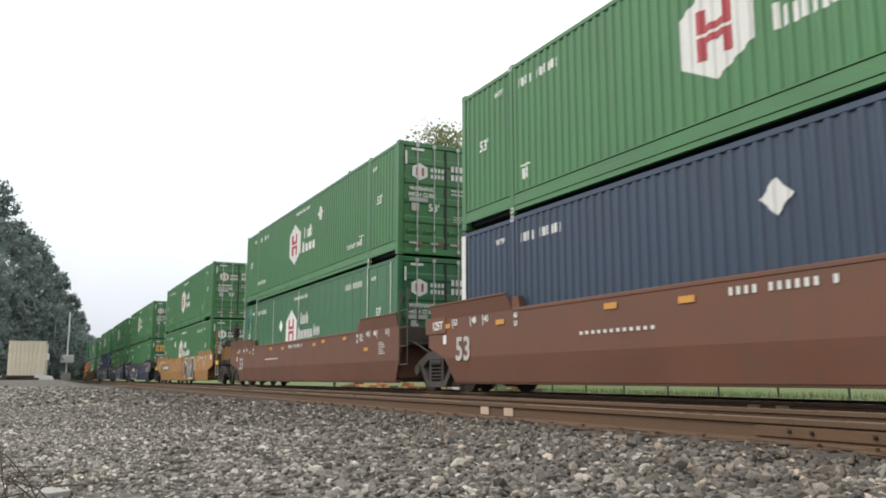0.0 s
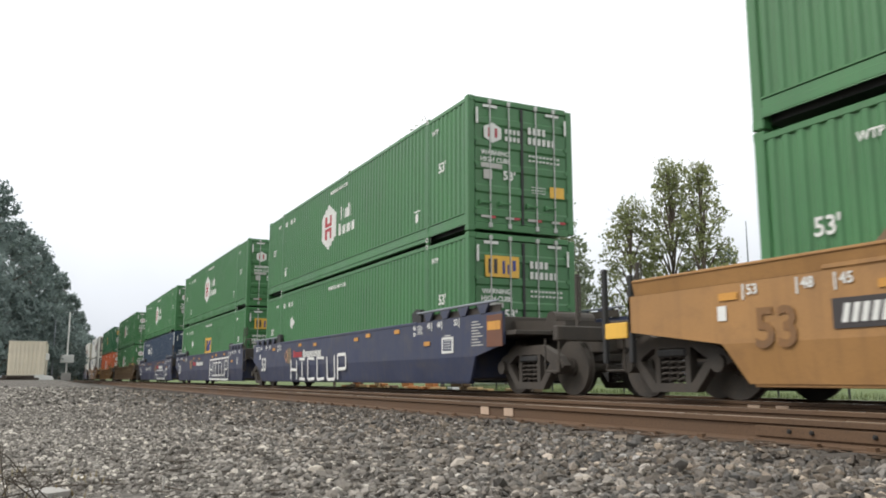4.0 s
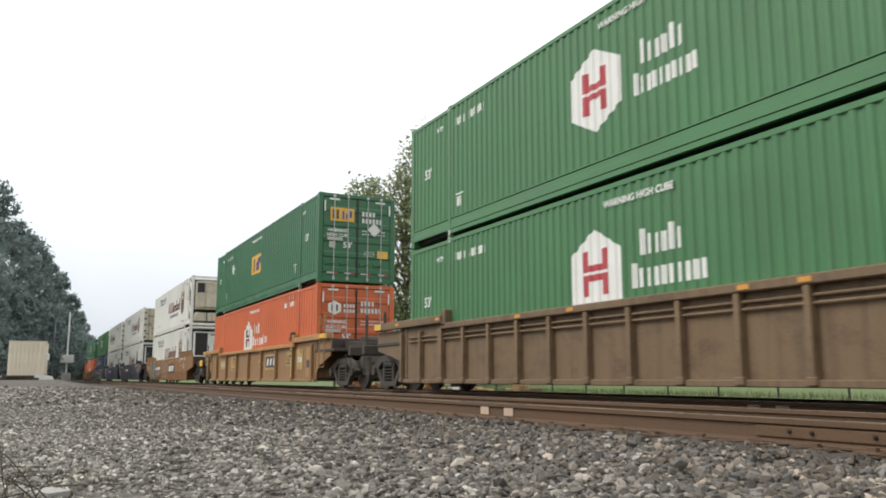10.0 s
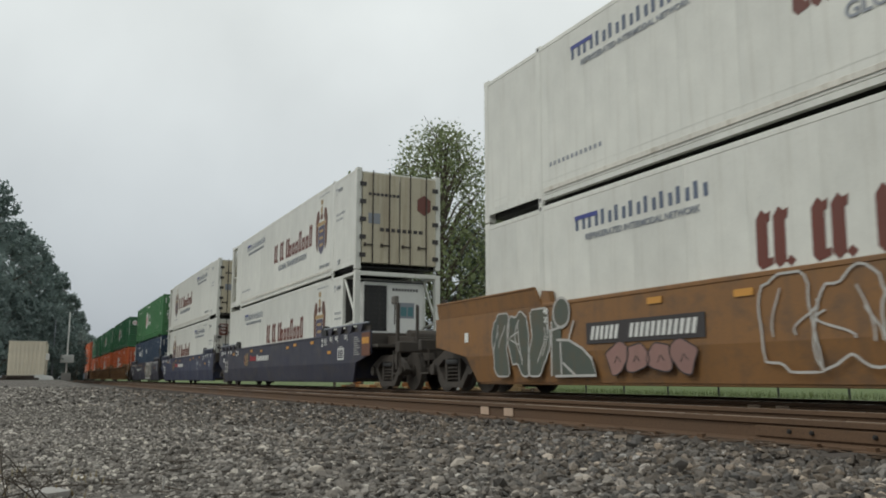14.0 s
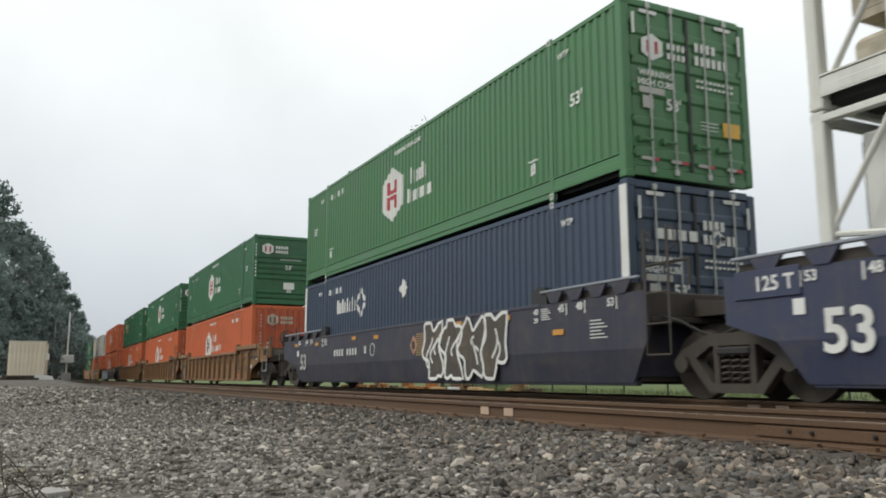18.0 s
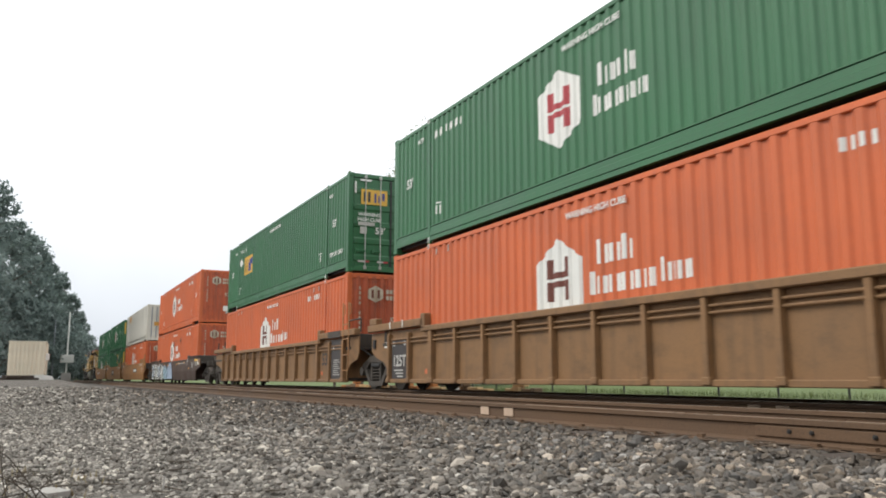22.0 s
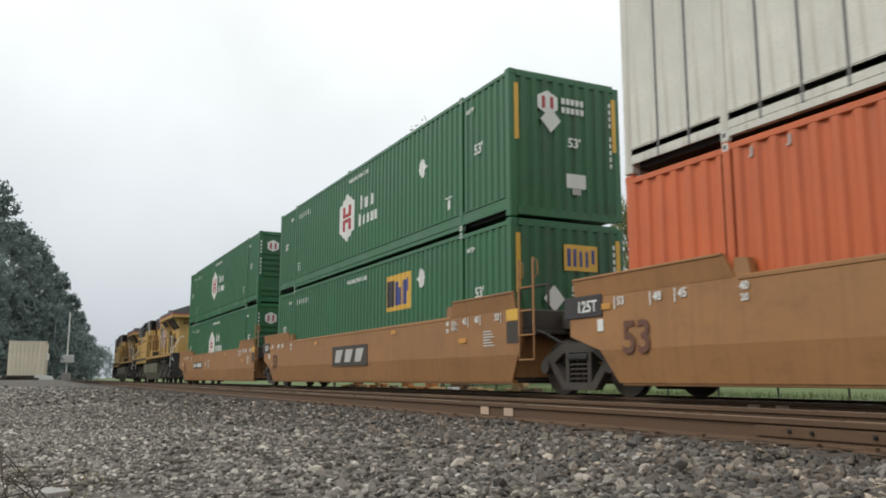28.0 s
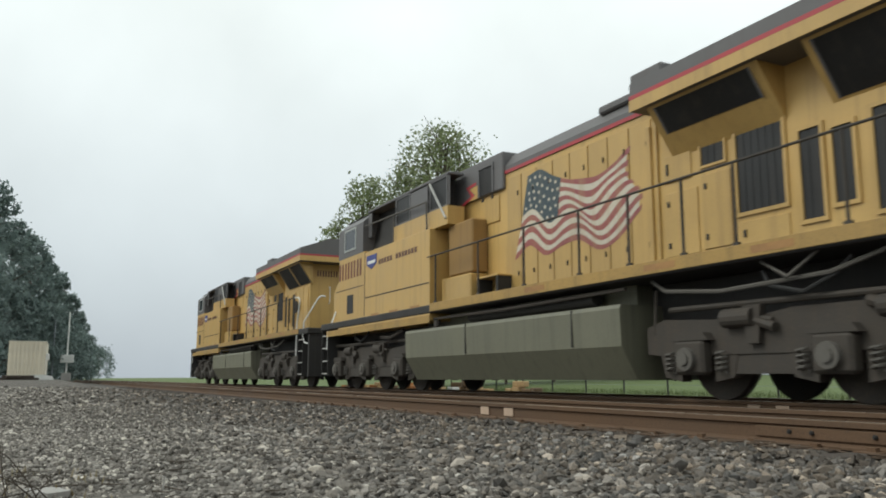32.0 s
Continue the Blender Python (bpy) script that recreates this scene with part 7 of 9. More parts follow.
def loco_truck(root, x):
    """A three-axle truck with its deep cast frame, bearings and springs."""
    b = part("bogie", Shape().box(-2.7, 2.7, -0.5, 0.5, 0.6, 0.85, 0.03), GRIMY, root, at=(x, 0, 0))
    axles = (-2.15, 0, 2.15)
    for sy in (-1, 1):
        s = Shape()
        rim = [(-3.1, 0.62), (-3.1, 0.98), (-2.75, 1.08), (-1.3, 1.0), (-0.6, 1.1), (0.6, 1.1), (1.3, 1.0), (2.75, 1.08), (3.1, 0.98), (3.1, 0.62)]
        s.prism(rim + [(2.75, 0.58), (-2.75, 0.58)], "y", -0.09, 0.09)
        for ax in axles:
            for sx in (-1, 1):
                s.prism([(ax + sx * 0.3, 0.24), (ax + sx * 0.62, 0.3), (ax + sx * 0.7, 0.6), (ax + sx * 0.3, 0.6)][::sx], "y", -0.08, 0.08)
        for ax in (-1.07, 1.07):
            s.prism([(ax - 0.5, 0.34), (ax + 0.5, 0.34), (ax + 0.56, 0.6), (ax - 0.56, 0.6)], "y", -0.07, 0.07)
        part("side_frame", s, GRIMY, b, at=(0, sy * 1.12, 0))
        for ax in axles:
            d = sy * 0.1
            part("axle_box", Shape().box(-0.26, 0.26, d * 1.5 - 0.1, d * 1.5 + 0.1, -0.2, 0.24, 0.04).prism([(-0.34, 0.24), (0.34, 0.24), (0.26, 0.34), (-0.26, 0.34)], "y", d * 1.5 - 0.08, d * 1.5 + 0.08), GRIMY, b, at=(ax, sy * 1.12, 0.53))
            part("bearing_cap", Shape().rod((0, 0, 0), (0, sy * 0.07, 0), 0.15, 16).rod((0, sy * 0.07, 0), (0, sy * 0.1, 0), 0.08, 12), DUSTY, b, at=(ax, sy * 1.37, 0.53))
            for dx in (-0.46, 0.46):
                part("coil_spring", shared(("coil_spring",), coil, DUSTY), DUSTY, b, at=(ax + dx, sy * 1.24, 0.36))
            part("hanger", Shape().prism([(-0.09, 0.7), (0.09, 0.7), (0.14, 1.16), (-0.14, 1.16)], "y", -0.05, 0.05), GRIMY, b, at=(ax + 1.02, sy * 1.24, 0))
        s = Shape().rod((-2.6, 0, 1.2), (2.6, 0, 1.17), 0.04, 8).rod((0.4, 0, 1.1), (1.1, -0.05 * -sy, 0.86), 0.07, 8).rod((-1.5, 0, 1.1), (-0.8, 0.05 * sy, 0.88), 0.06, 8)
        part("brake_rigging", s, GRIMY, b, at=(0, sy * 1.22, 0))
        for bx in (-1.35, 0.8):
            part("brake_cylinder", Shape().rod((-0.24, 0, 0), (0.24, 0, 0), 0.12, 14).rod((0.24, 0, 0), (0.5, 0, -0.05), 0.03, 8), GRIMY, b, at=(bx, sy * 1.25, 1.02))
        part("air_hose", Shape().pipe([(-0.9, 0, 1.55), (-0.8, 0.03 * sy, 1.36), (-0.3, 0.05 * sy, 1.24), (0.1, 0.02 * sy, 1.4), (0.3, 0, 1.58)], 0.025), DARK, b, at=(0, sy * 1.3, 0))
        part("sand_pipe", Shape().pipe([(-2.9, 0, 1.5), (-2.95, 0, 0.9), (-2.8, -0.2 * sy, 0.25)], 0.022), GRIMY, b, at=(0, sy * 1.2, 0))
    for ax in axles:
        w = part("wheelset", shared(("wheelset", 0.53), lambda: wheelset(0.53), GRIMY), GRIMY, b, at=(ax, 0, 0.535))
        WHEELSETS.setdefault("loco_%.1f" % ax, []).append(w)


def glide(stops, u):
    """A smooth line through evenly spaced heights."""
    t = u * (len(stops) - 1)
    j = min(int(t), len(stops) - 2)
    f = t - j
    p = [stops[max(0, min(len(stops) - 1, j + d))] for d in (-1, 0, 1, 2)]
    return p[1] + 0.5 * f * (p[2] - p[0] + f * (2 * p[0] - 5 * p[1] + 4 * p[2] - p[3] + f * (3 * (p[1] - p[2]) + p[3] - p[0])))


FLAG_TOP = (4.04, 4.07, 3.86, 3.70, 3.62, 3.58, 3.68, 3.86)
FLAG_FOOT = (2.50, 2.72, 2.46, 2.56, 2.58, 2.34, 2.46, 2.80)


def flag(root, y):
    """A waving striped flag as coloured pieces on the hood's side."""
    def spot(u, v):
        x0 = -15.22 + 0.5 * min(1, v * 1.25)
        x1 = -11.55 - 0.26 * v + 0.1 * math.sin(v * 7)
        bow = 0.1 * math.sin(u * 15 + v * 2.2) * math.sin(math.pi * v)
        return x0 + (x1 - x0) * u, glide(FLAG_FOOT, u) * (1 - v) + glide(FLAG_TOP, u) * v + bow

    def lay(s, u0, u1, v0, v1, n=26):
        o = len(s.v)
        for j in range(n + 1):
            u = u0 + (u1 - u0) * j / n
            for v in (v0, v1):
                x, z = spot(u, v)
                s.v.append((x, y, z))
        s.f += [(o + 2 * j, o + 2 * j + 2, o + 2 * j + 3, o + 2 * j + 1) for j in range(n)]
    white, red, blue = Shape(), Shape(), Shape()
    for j in range(13):
        u0 = 0.0 if j < 6 else 0.36
        lay(red if j % 2 == 0 else white, u0, 1.0 - 0.02 * (j % 2), j / 13, (j + 1) / 13)
    lay(blue, 0.0, 0.36, 6 / 13, 1.0)
    stars = Shape()
    for a in range(6):
        for b in range(5):
            x, z = spot(0.03 + a * 0.056 + 0.025 * (b % 2), 6 / 13 + 0.06 + b * 0.1)
            stars.add([(x - 0.04, y - 0.004, z), (x, y - 0.004, z - 0.04), (x + 0.04, y - 0.004, z), (x, y - 0.004, z + 0.04)], [(0, 1, 2, 3)])
    part("flag_marking", stars, FLAG_WHITE, root)
    part("flag_stripes", red, FLAG_RED, root, "faded red stripes of a painted waving flag")
    part("flag_stripes", white, FLAG_WHITE, root, "faded white stripes of a painted waving flag")
    part("flag_canton", blue, FLAG_BLUE, root, "faded blue corner of a painted waving flag")


def framed_grille(root, a, b, y, z0, z1, w):
    """A dark screened opening in its raised frame."""
    g = Shape().box(a, b, y - 0.004, y, z0, z1)
    for j in range(1, int((b - a) / 0.12)):
        g.box(a + j * 0.12 - 0.004, a + j * 0.12 + 0.004, y - 0.01, y - 0.004, z0, z1)
    part("grille", g, GRILLE, root)
    part("grille_frame", Shape().box(a - w, a, y - 0.025, y, z0 - w, z1 + w).box(b, b + w, y - 0.025, y, z0 - w, z1 + w).box(a, b, y - 0.025, y, z1, z1 + w).box(a, b, y - 0.025, y, z0 - w, z0), LOCO_YELLOW, root)


def locomotive(shift):
    """A six-axle road engine; its rear is at x = -3.6 from the last box, its nose some 22 m behind."""
    base = FRONTS[-1] - LONG + shift
    root = rides(thing("locomotive", "yellow and grey six-axle diesel locomotive with red stripe and painted flag", "locomotive", group="locomotives"), base, 0)
    HW = 1.52
    part("deck", Shape().box(-25.2, -3.9, -HW, HW, 1.66, 1.84, 0.02).box(-24.6, -4.4, -0.7, 0.7, 1.05, 1.66, 0.02), LOCO_DARK, root)
    part("deck_edge", Shape().box(-17.7, -4.9, -HW - 0.015, -HW, 1.69, 1.86, 0.004), DECK_YELLOW, root, "grimy yellow deck edge")
    for a in (-13.9, -10.8, -8.9, -7.1, -5.6):
        part("reflector", shared(("deck_reflector",), lambda: Shape().box(0, 0.62, -HW - 0.019, -HW - 0.0155, 1.73, 1.82), YELLOW), YELLOW, root, at=(a, 0, 0))
    # hood
    part("hood", Shape().box(-17.6, -11.2, -0.88, 0.88, 1.84, 4.27).box(-11.2, -5.62, -0.95, 0.95, 1.84, 4.08), LOCO_YELLOW, root)
    roof = Shape().prism([(-0.895, 4.27), (0.895, 4.27), (0.895, 4.42), (0.75, 4.65), (-0.75, 4.65), (-0.895, 4.42)], "x", -15.57, -11.2)
    roof.box(-12.6, -11.72, -0.86, 0.86, 4.6, 4.74, 0.03).box(-11.72, -11.0, -0.9, 0.9, 4.55, 4.98, 0.03)
    part("hood_roof", roof, LOCO_GREY, root)
    part("stripe", Shape().box(-15.57, -11.2, -0.905, -0.895, 4.27, 4.335), MARK_RED, root)
    bl = part("brake_housing", Shape().box(-17.6, -15.57, -0.95, 0.95, 3.98, 4.74, 0.02), LOCO_GREY, root, "grey raised housing with a square dark opening")
    part("opening", Shape().box(-16.5, -15.97, -0.956, -0.95, 4.0, 4.55), GRILLE, bl)
    part("opening_frame", Shape().box(-16.56, -16.5, -0.975, -0.95, 3.98, 4.61).box(-15.97, -15.91, -0.975, -0.95, 3.98, 4.61).box(-16.5, -15.97, -0.975, -0.95, 4.55, 4.61), LOCO_GREY, bl)
    part("zigzag_stripe", Shape().prism([(-17.1, 4.3), (-16.66, 4.34), (-16.66, 4.28), (-16.98, 4.25), (-16.72, 4.06), (-17.4, 3.88), (-17.42, 3.95), (-16.88, 4.08)], "y", -0.957, -0.951), MARK_RED, bl)
    part("yellow_field", Shape().prism([(-17.0, 3.98), (-16.6, 3.98), (-16.6, 4.26), (-16.95, 4.24), (-16.7, 4.07)], "y", -0.955, -0.951), LOCO_YELLOW, bl)
    rad = Shape()
    rad.prism([(-1.5, 4.08), (1.5, 4.08), (1.5, 4.5), (0.5, 4.86), (-0.5, 4.86), (-1.5, 4.5)], "x", -11.0, -5.0)
    r = part("radiator_roof", rad, LOCO_GREY, root, "grey overhanging radiator housing")
    part("stripe", Shape().box(-11.0, -5.0, -1.512, -1.502, 4.25, 4.31).box(-4.998, -4.99, -1.5, 0.16, 4.25, 4.31), MARK_RED, r)
    part("eave", Shape().box(-11.01, -4.99, -1.51, -1.5, 4.08, 4.25).box(-4.999, -4.99, -1.5, 1.5, 4.08, 4.25), LOCO_YELLOW, r)
    for sy in (-1, 1):
        for a, b in ((-10.75, -8.75), (-8.1, -5.35)):
            part("radiator_wing", Shape().prism([(sy * 0.95, 3.4), (sy * 0.95, 4.08), (sy * 1.42, 4.08)], "x", a, b), LOCO_YELLOW, r)
    for a, b in ((-10.6, -8.9), (-7.98, -6.78), (-6.6, -5.45)):
        g = Shape()
        lo, yl = (3.43, -0.975) if a > -9 else (3.7, -1.163)
        g.add([(a, yl, lo), (b, yl, lo), (b, -1.4, 4.04), (a, -1.4, 4.04)], [(0, 1, 2, 3)])
        part("radiator_grille", g, GRILLE, r)
        g = Shape()
        for u in (a - 0.02, b - 0.02):
            g.add([(u, yl - 0.007, lo - 0.01), (u + 0.04, yl - 0.007, lo - 0.01), (u + 0.04, -1.412, 4.04), (u, -1.412, 4.04)], [(0, 1, 2, 3)])
        part("grille_edge", g, LOCO_GREY, r)
    # doors and grilles along the hood
    y = -0.955
    for a, b, z0, z1, w in ((-10.2, -9.78, 3.15, 3.58, 0.035), (-9.57, -8.83, 2.38, 3.58, 0.05), (-8.59, -8.3, 2.12, 3.2, 0.05), (-8.14, -7.88, 2.24, 3.12, 0.05), (-7.62, -7.28, 2.07, 3.2, 0.05)):
        framed_grille(root, a, b, y, z0, z1, w)
    part("rear_door", Shape().box(-7.1, -6.32, y - 0.015, y, 1.95, 3.4, 0.006), LOCO_YELLOW, root)
    for a, b, z0, z1 in ((-7.0, -6.75, 3.0, 3.3), (-6.25, -5.75, 2.0, 3.32)):
        part("rear_panel", Shape().box(a, b, y - 0.022, y, z0, z1, 0.005), LOCO_YELLOW, root)
    part("hand_brake", Shape().ring((-6.82, y - 0.12, 2.72), (0, 1, 0), 0.14, 0.21, 0.04, 18).box(-6.99, -6.65, y - 0.13, y - 0.1, 2.69, 2.75).box(-6.85, -6.79, y - 0.13, y - 0.1, 2.55, 2.89).rod((-6.82, y - 0.12, 2.72), (-6.82, y, 2.72), 0.06, 10), GRIMY, root, "dark hand brake wheel")
    for j in range(8):
        a = -15.5 + j * 0.53
        d = part("hood_door", shared(("hood_door",), lambda: Shape().box(0.015, 0.515, -0.9, -0.884, 1.98, 4.16, 0.006), LOCO_YELLOW), LOCO_YELLOW, root, at=(a, 0, 0))
        for lz in (2.2, 3.75):
            part("latch", shared(("latch",), lambda: Shape().box(0.4, 0.43, -0.92, -0.9, 0, 0.09, 0.006), GRIMY), GRIMY, d, at=(0, 0, lz))
    part("pipe_cover", Shape().box(-11.3, -11.2, -0.99, -0.88, 1.95, 4.0, 0.01).box(-11.1, -11.06, -0.985, -0.95, 1.95, 4.0), LOCO_YELLOW, root)
    for a, b, z0, z1 in ((-10.95, -10.3, 1.98, 2.9), (-10.22, -9.7, 2.0, 3.02), (-9.57, -8.8, 1.95, 2.26), (-10.95, -10.4, 3.05, 3.45)):
        d = part("hood_door", Shape().box(a, b, y - 0.014, y + 0.004, z0, z1, 0.006), LOCO_YELLOW, root)
        part("latch", Shape().box(a + 0.06, a + 0.1, y - 0.03, y - 0.012, z0 + 0.12, z0 + 0.2).box(a + 0.06, a + 0.1, y - 0.03, y - 0.012, z1 - 0.2, z1 - 0.12), GRIMY, d)
    part("side_hatch", Shape().box(-16.7, -15.8, -0.905, -0.88, 3.38, 3.92, 0.01), LOCO_YELLOW, root)
    part("hatch_hinge", Shape().box(-16.5, -16.42, -0.92, -0.9, 3.88, 3.96).box(-16.1, -16.02, -0.92, -0.9, 3.88, 3.96), GRIMY, root)
    part("tool_box", Shape().box(-17.35, -16.3, -1.25, -0.88, 2.4, 3.5, 0.03), TOOL_TAN, root, "tan box on the walkway")
    part("tool_box", Shape().box(-17.6, -16.3, -1.3, -0.88, 1.84, 2.38, 0.03), LOCO_YELLOW, root)
    bench = part("step_bench", Shape().box(-16.2, -15.35, -1.22, -0.88, 2.22, 2.26, 0.01), LOCO_YELLOW, root)
    part("bench_leg", Shape().box(-16.18, -16.1, -1.2, -0.9, 1.84, 2.22), LOCO_DARK, bench)
    part("bench_leg", Shape().box(-15.45, -15.37, -1.2, -0.9, 1.84, 2.22), LOCO_DARK, bench)
    flag(root, -0.904)
    # rear face
    s = Shape()
    for j in range(4):
        for d in (0.0, 0.09):
            s.box(-5.61, -5.605, -0.72 + j * 0.19 + d, -0.675 + j * 0.19 + d, 3.66, 3.86)
    part("number_marking", s, CREST_BROWN, root)
    hl = part("headlight_box", Shape().box(-5.02, -4.93, 0.16, 0.52, 4.0, 4.6, 0.02).box(-5.62, -5.5, 0.15, 0.18, 3.3, 4.08).box(-5.62, -5.5, 0.5, 0.53, 3.3, 4.08), LOCO_GREY, root)
    part("headlight_back", Shape().box(-4.935, -4.925, 0.2, 0.48, 4.06, 4.42), GRILLE, hl)
    for hz in (4.36, 4.15):
        part("headlight", shared(("headlight",), lambda: Shape().ring((0, 0, 0), (1, 0, 0), 0, 0.075, 0.02, 16), STEEL), STEEL, hl, at=(-4.915, 0.34, hz))
    part("headlight_recess", Shape().box(-5.605, -5.595, 0.2, 0.48, 3.35, 3.95), GRILLE, hl)
    part("rear_grab", Shape().pipe([(-5.62, -0.3, 2.75), (-5.5, -0.3, 2.78), (-5.5, -0.3, 3.3), (-5.62, -0.3, 3.33)], 0.014), MARK, root)
    part("rear_door", Shape().box(-5.62, -5.6, 0.05, 0.7, 1.9, 3.1, 0.005), LOCO_YELLOW, root)
    # handrails
    top = 2.9
    for sy in (-1, 1):
        yy = sy * (HW - 0.03)
        part("handrail", Shape().pipe([(-17.9, yy, top - 0.02), (-5.54, yy, top)], 0.019, 8), GRIMY, root)
        part("end_handrail", Shape().pipe([(-5.54, yy, top), (-5.12, yy, top - 0.02), (-4.96, yy, top - 0.1), (-4.95, yy, top - 0.2), (-5.2, yy, 2.05), (-5.23, yy, 1.0)], 0.022, 8), MARK, root, "white painted handrail end")
        for xx in (-17.5, -15.62, -13.97, -12.35, -11.15, -10.05, -9.15, -7.62, -6.2, -5.54):
            part("stanchion", shared(("stanchion",), lambda: Shape().rod((0, 0, 1.84), (0, 0, top), 0.02, 6).box(-0.05, 0.05, -0.02, 0.02, 1.7, 1.9), GRIMY), GRIMY, root, at=(xx, yy, 0))
        part("end_handrail", Shape().pipe([(-4.2, yy * 0.9, 1.35), (-4.42, yy * 0.98, 1.4), (-4.5, yy, 1.6), (-4.42, yy, 2.05), (-4.2, yy * 0.74, 2.8), (-4.15, yy * 0.68, 2.86), (-4.1, yy * 0.6, 2.84)], 0.024, 8), MARK, root, "white painted end handrail")
        part("end_handrail", Shape().pipe([(-24.7, yy, 1.1), (-24.6, yy, 1.6), (-25.0, yy * 0.62, 2.75), (-25.2, yy * 0.5, 2.78), (-25.2, yy * 0.5, 1.9)], 0.024, 8), MARK, root, "white painted end handrail")
        for bx in (-4.75, -24.85):
            st = part("steps", Shape().box(bx - 0.28, bx - 0.25, sy * 1.1, sy * 1.5, 0.35, 1.7).box(bx + 0.25, bx + 0.28, sy * 1.1, sy * 1.5, 0.35, 1.7), LOCO_DARK, root)
            for j in range(4):
                part("tread", shared(("tread", sy), lambda: Shape().box(-0.25, 0.25, sy * 1.15, sy * 1.48, -0.015, 0.015), LOCO_DARK), LOCO_DARK, st, at=(bx, 0, 0.42 + j * 0.36))
                part("tread_edge", shared(("tread_edge", sy), lambda: Shape().box(-0.22, 0.22, sy * 1.482, sy * 1.49, -0.014, 0.014), DULL_MARK), DULL_MARK, st, at=(bx, 0, 0.42 + j * 0.36))
    for bx, sg in ((-3.95, 1), (-25.2, -1)):
        part("pilot", Shape().prism([(-1.45, 0.35), (1.45, 0.35), (1.45, 1.7), (-1.45, 1.7)], "x", bx, bx - sg * 0.12), LOCO_DARK, root)
        coupler(root, bx, sg)
        s = Shape()
        for yy in (-0.45, 0.45):
            s.pipe([(bx - sg * 0.05, yy, 1.84), (bx - sg * 0.05, yy, 2.8)], 0.02)
        s.pipe([(bx - sg * 0.05, -0.45, 2.78), (bx + sg * 0.2, 0, 2.6), (bx - sg * 0.05, 0.45, 2.78)], 0.012)
        part("end_rail", s, ZINC, root)
        part("cables", Shape().pipe([(bx, -0.6, 1.5), (bx + sg * 0.25, -0.55, 1.1), (bx + sg * 0.45, -0.5, 1.05)], 0.03).pipe([(bx, 0.7, 1.45), (bx + sg * 0.3, 0.65, 0.9), (bx + sg * 0.5, 0.6, 0.85)], 0.03), DARK, root)
    # cab
    cab = Shape().box(-23.7, -21.7, -1.5, 1.5, 1.5, 3.55, 0.01)
    cab.prism([(-23.7, 1.5), (-25.0, 1.5), (-25.0, 2.75), (-24.7, 3.0), (-23.7, 3.4)], "y", -1.2, 1.2)
    c = part("cab", cab, LOCO_YELLOW, root)
    up = part("cab_upper", Shape().prism([(-1.5, 3.55), (1.5, 3.55), (1.5, 4.35), (1.2, 4.62), (-1.2, 4.62), (-1.5, 4.35)], "x", -23.75, -21.85), LOCO_GREY, c, "grey upper cab round the windows")
    part("cab_roof", Shape().prism([(-1.25, 4.625), (1.25, 4.625), (0.9, 4.74), (-0.9, 4.74)], "x", -23.85, -21.8), LOCO_GREY, up)
    part("cab_window", Shape().box(-23.2, -22.42, -1.507, -1.497, 3.75, 4.26), GLASS, up)
    part("window_frame", Shape().box(-23.26, -23.2, -1.515, -1.497, 3.7, 4.31).box(-22.42, -22.36, -1.515, -1.497, 3.7, 4.31).box(-23.2, -22.42, -1.515, -1.497, 4.26, 4.31).box(-23.2, -22.42, -1.515, -1.497, 3.7, 3.75), ZINC, up)
    part("windscreen", Shape().box(-23.775, -23.755, -1.1, -0.1, 3.7, 4.3).box(-23.775, -23.755, 0.1, 1.1, 3.7, 4.3), GLASS, up)
    eq = part("equipment_cab", Shape().box(-21.68, -17.77, -1.5, 1.5, 1.5, 3.5, 0.01), LOCO_YELLOW, c)
    part("panel_seam", Shape().box(-21.65, -17.8, -1.506, -1.5, 2.31, 2.335), LOCO_DARK, eq)
    part("panel_seam", Shape().box(-21.69, -21.665, -1.506, -1.5, 1.55, 3.5), LOCO_DARK, eq)
    part("skirt", Shape().box(-24.7, -17.78, -1.508, -1.501, 1.46, 1.62), DECK_YELLOW, c, "grimy lower edge of the cab side")
    for a in (-21.2, -20.0, -18.8):
        part("reflector", shared(("skirt_reflector",), lambda: Shape().box(0, 0.5, -1.508, -1.502, 1.8, 1.88), YELLOW), YELLOW, eq, at=(a, 0, 0))
    # screened gallery behind the cab
    ga = part("gallery", Shape().prism([(-1.22, 3.5), (1.22, 3.5), (1.05, 4.6), (-1.05, 4.6)], "x", -21.85, -17.6), LOCO_DARK, c, "dark screened housing behind the cab")
    for a, b, m in ((-19.12, -18.18, LOCO_GREY), (-21.85, -21.6, LOCO_GREY), (-17.15, -17.1, LOCO_GREY)):
        part("screen", Shape().box(a, b, -1.36, -1.33, 3.92, 4.56, 0.008), m, ga)
    for a, b in ((-19.94, -19.17), (-18.02, -17.22)):
        part("screen", Shape().box(a, b, -1.35, -1.33, 3.94, 4.55), GRILLE, ga)
        part("screen_frame", Shape().box(a - 0.05, a, -1.37, -1.33, 3.9, 4.6).box(b, b + 0.05, -1.37, -1.33, 3.9, 4.6).box(a, b, -1.37, -1.33, 3.9, 3.95).box(a, b, -1.37, -1.33, 4.55, 4.6), LOCO_GREY, ga)
    part("gallery_rim", Shape().box(-21.85, -17.1, -1.38, -1.0, 4.58, 4.64, 0.01), LOCO_GREY, ga)
    part("gallery_base", Shape().box(-20.0, -17.1, -1.4, -1.0, 3.5, 3.9), LOCO_YELLOW, ga)
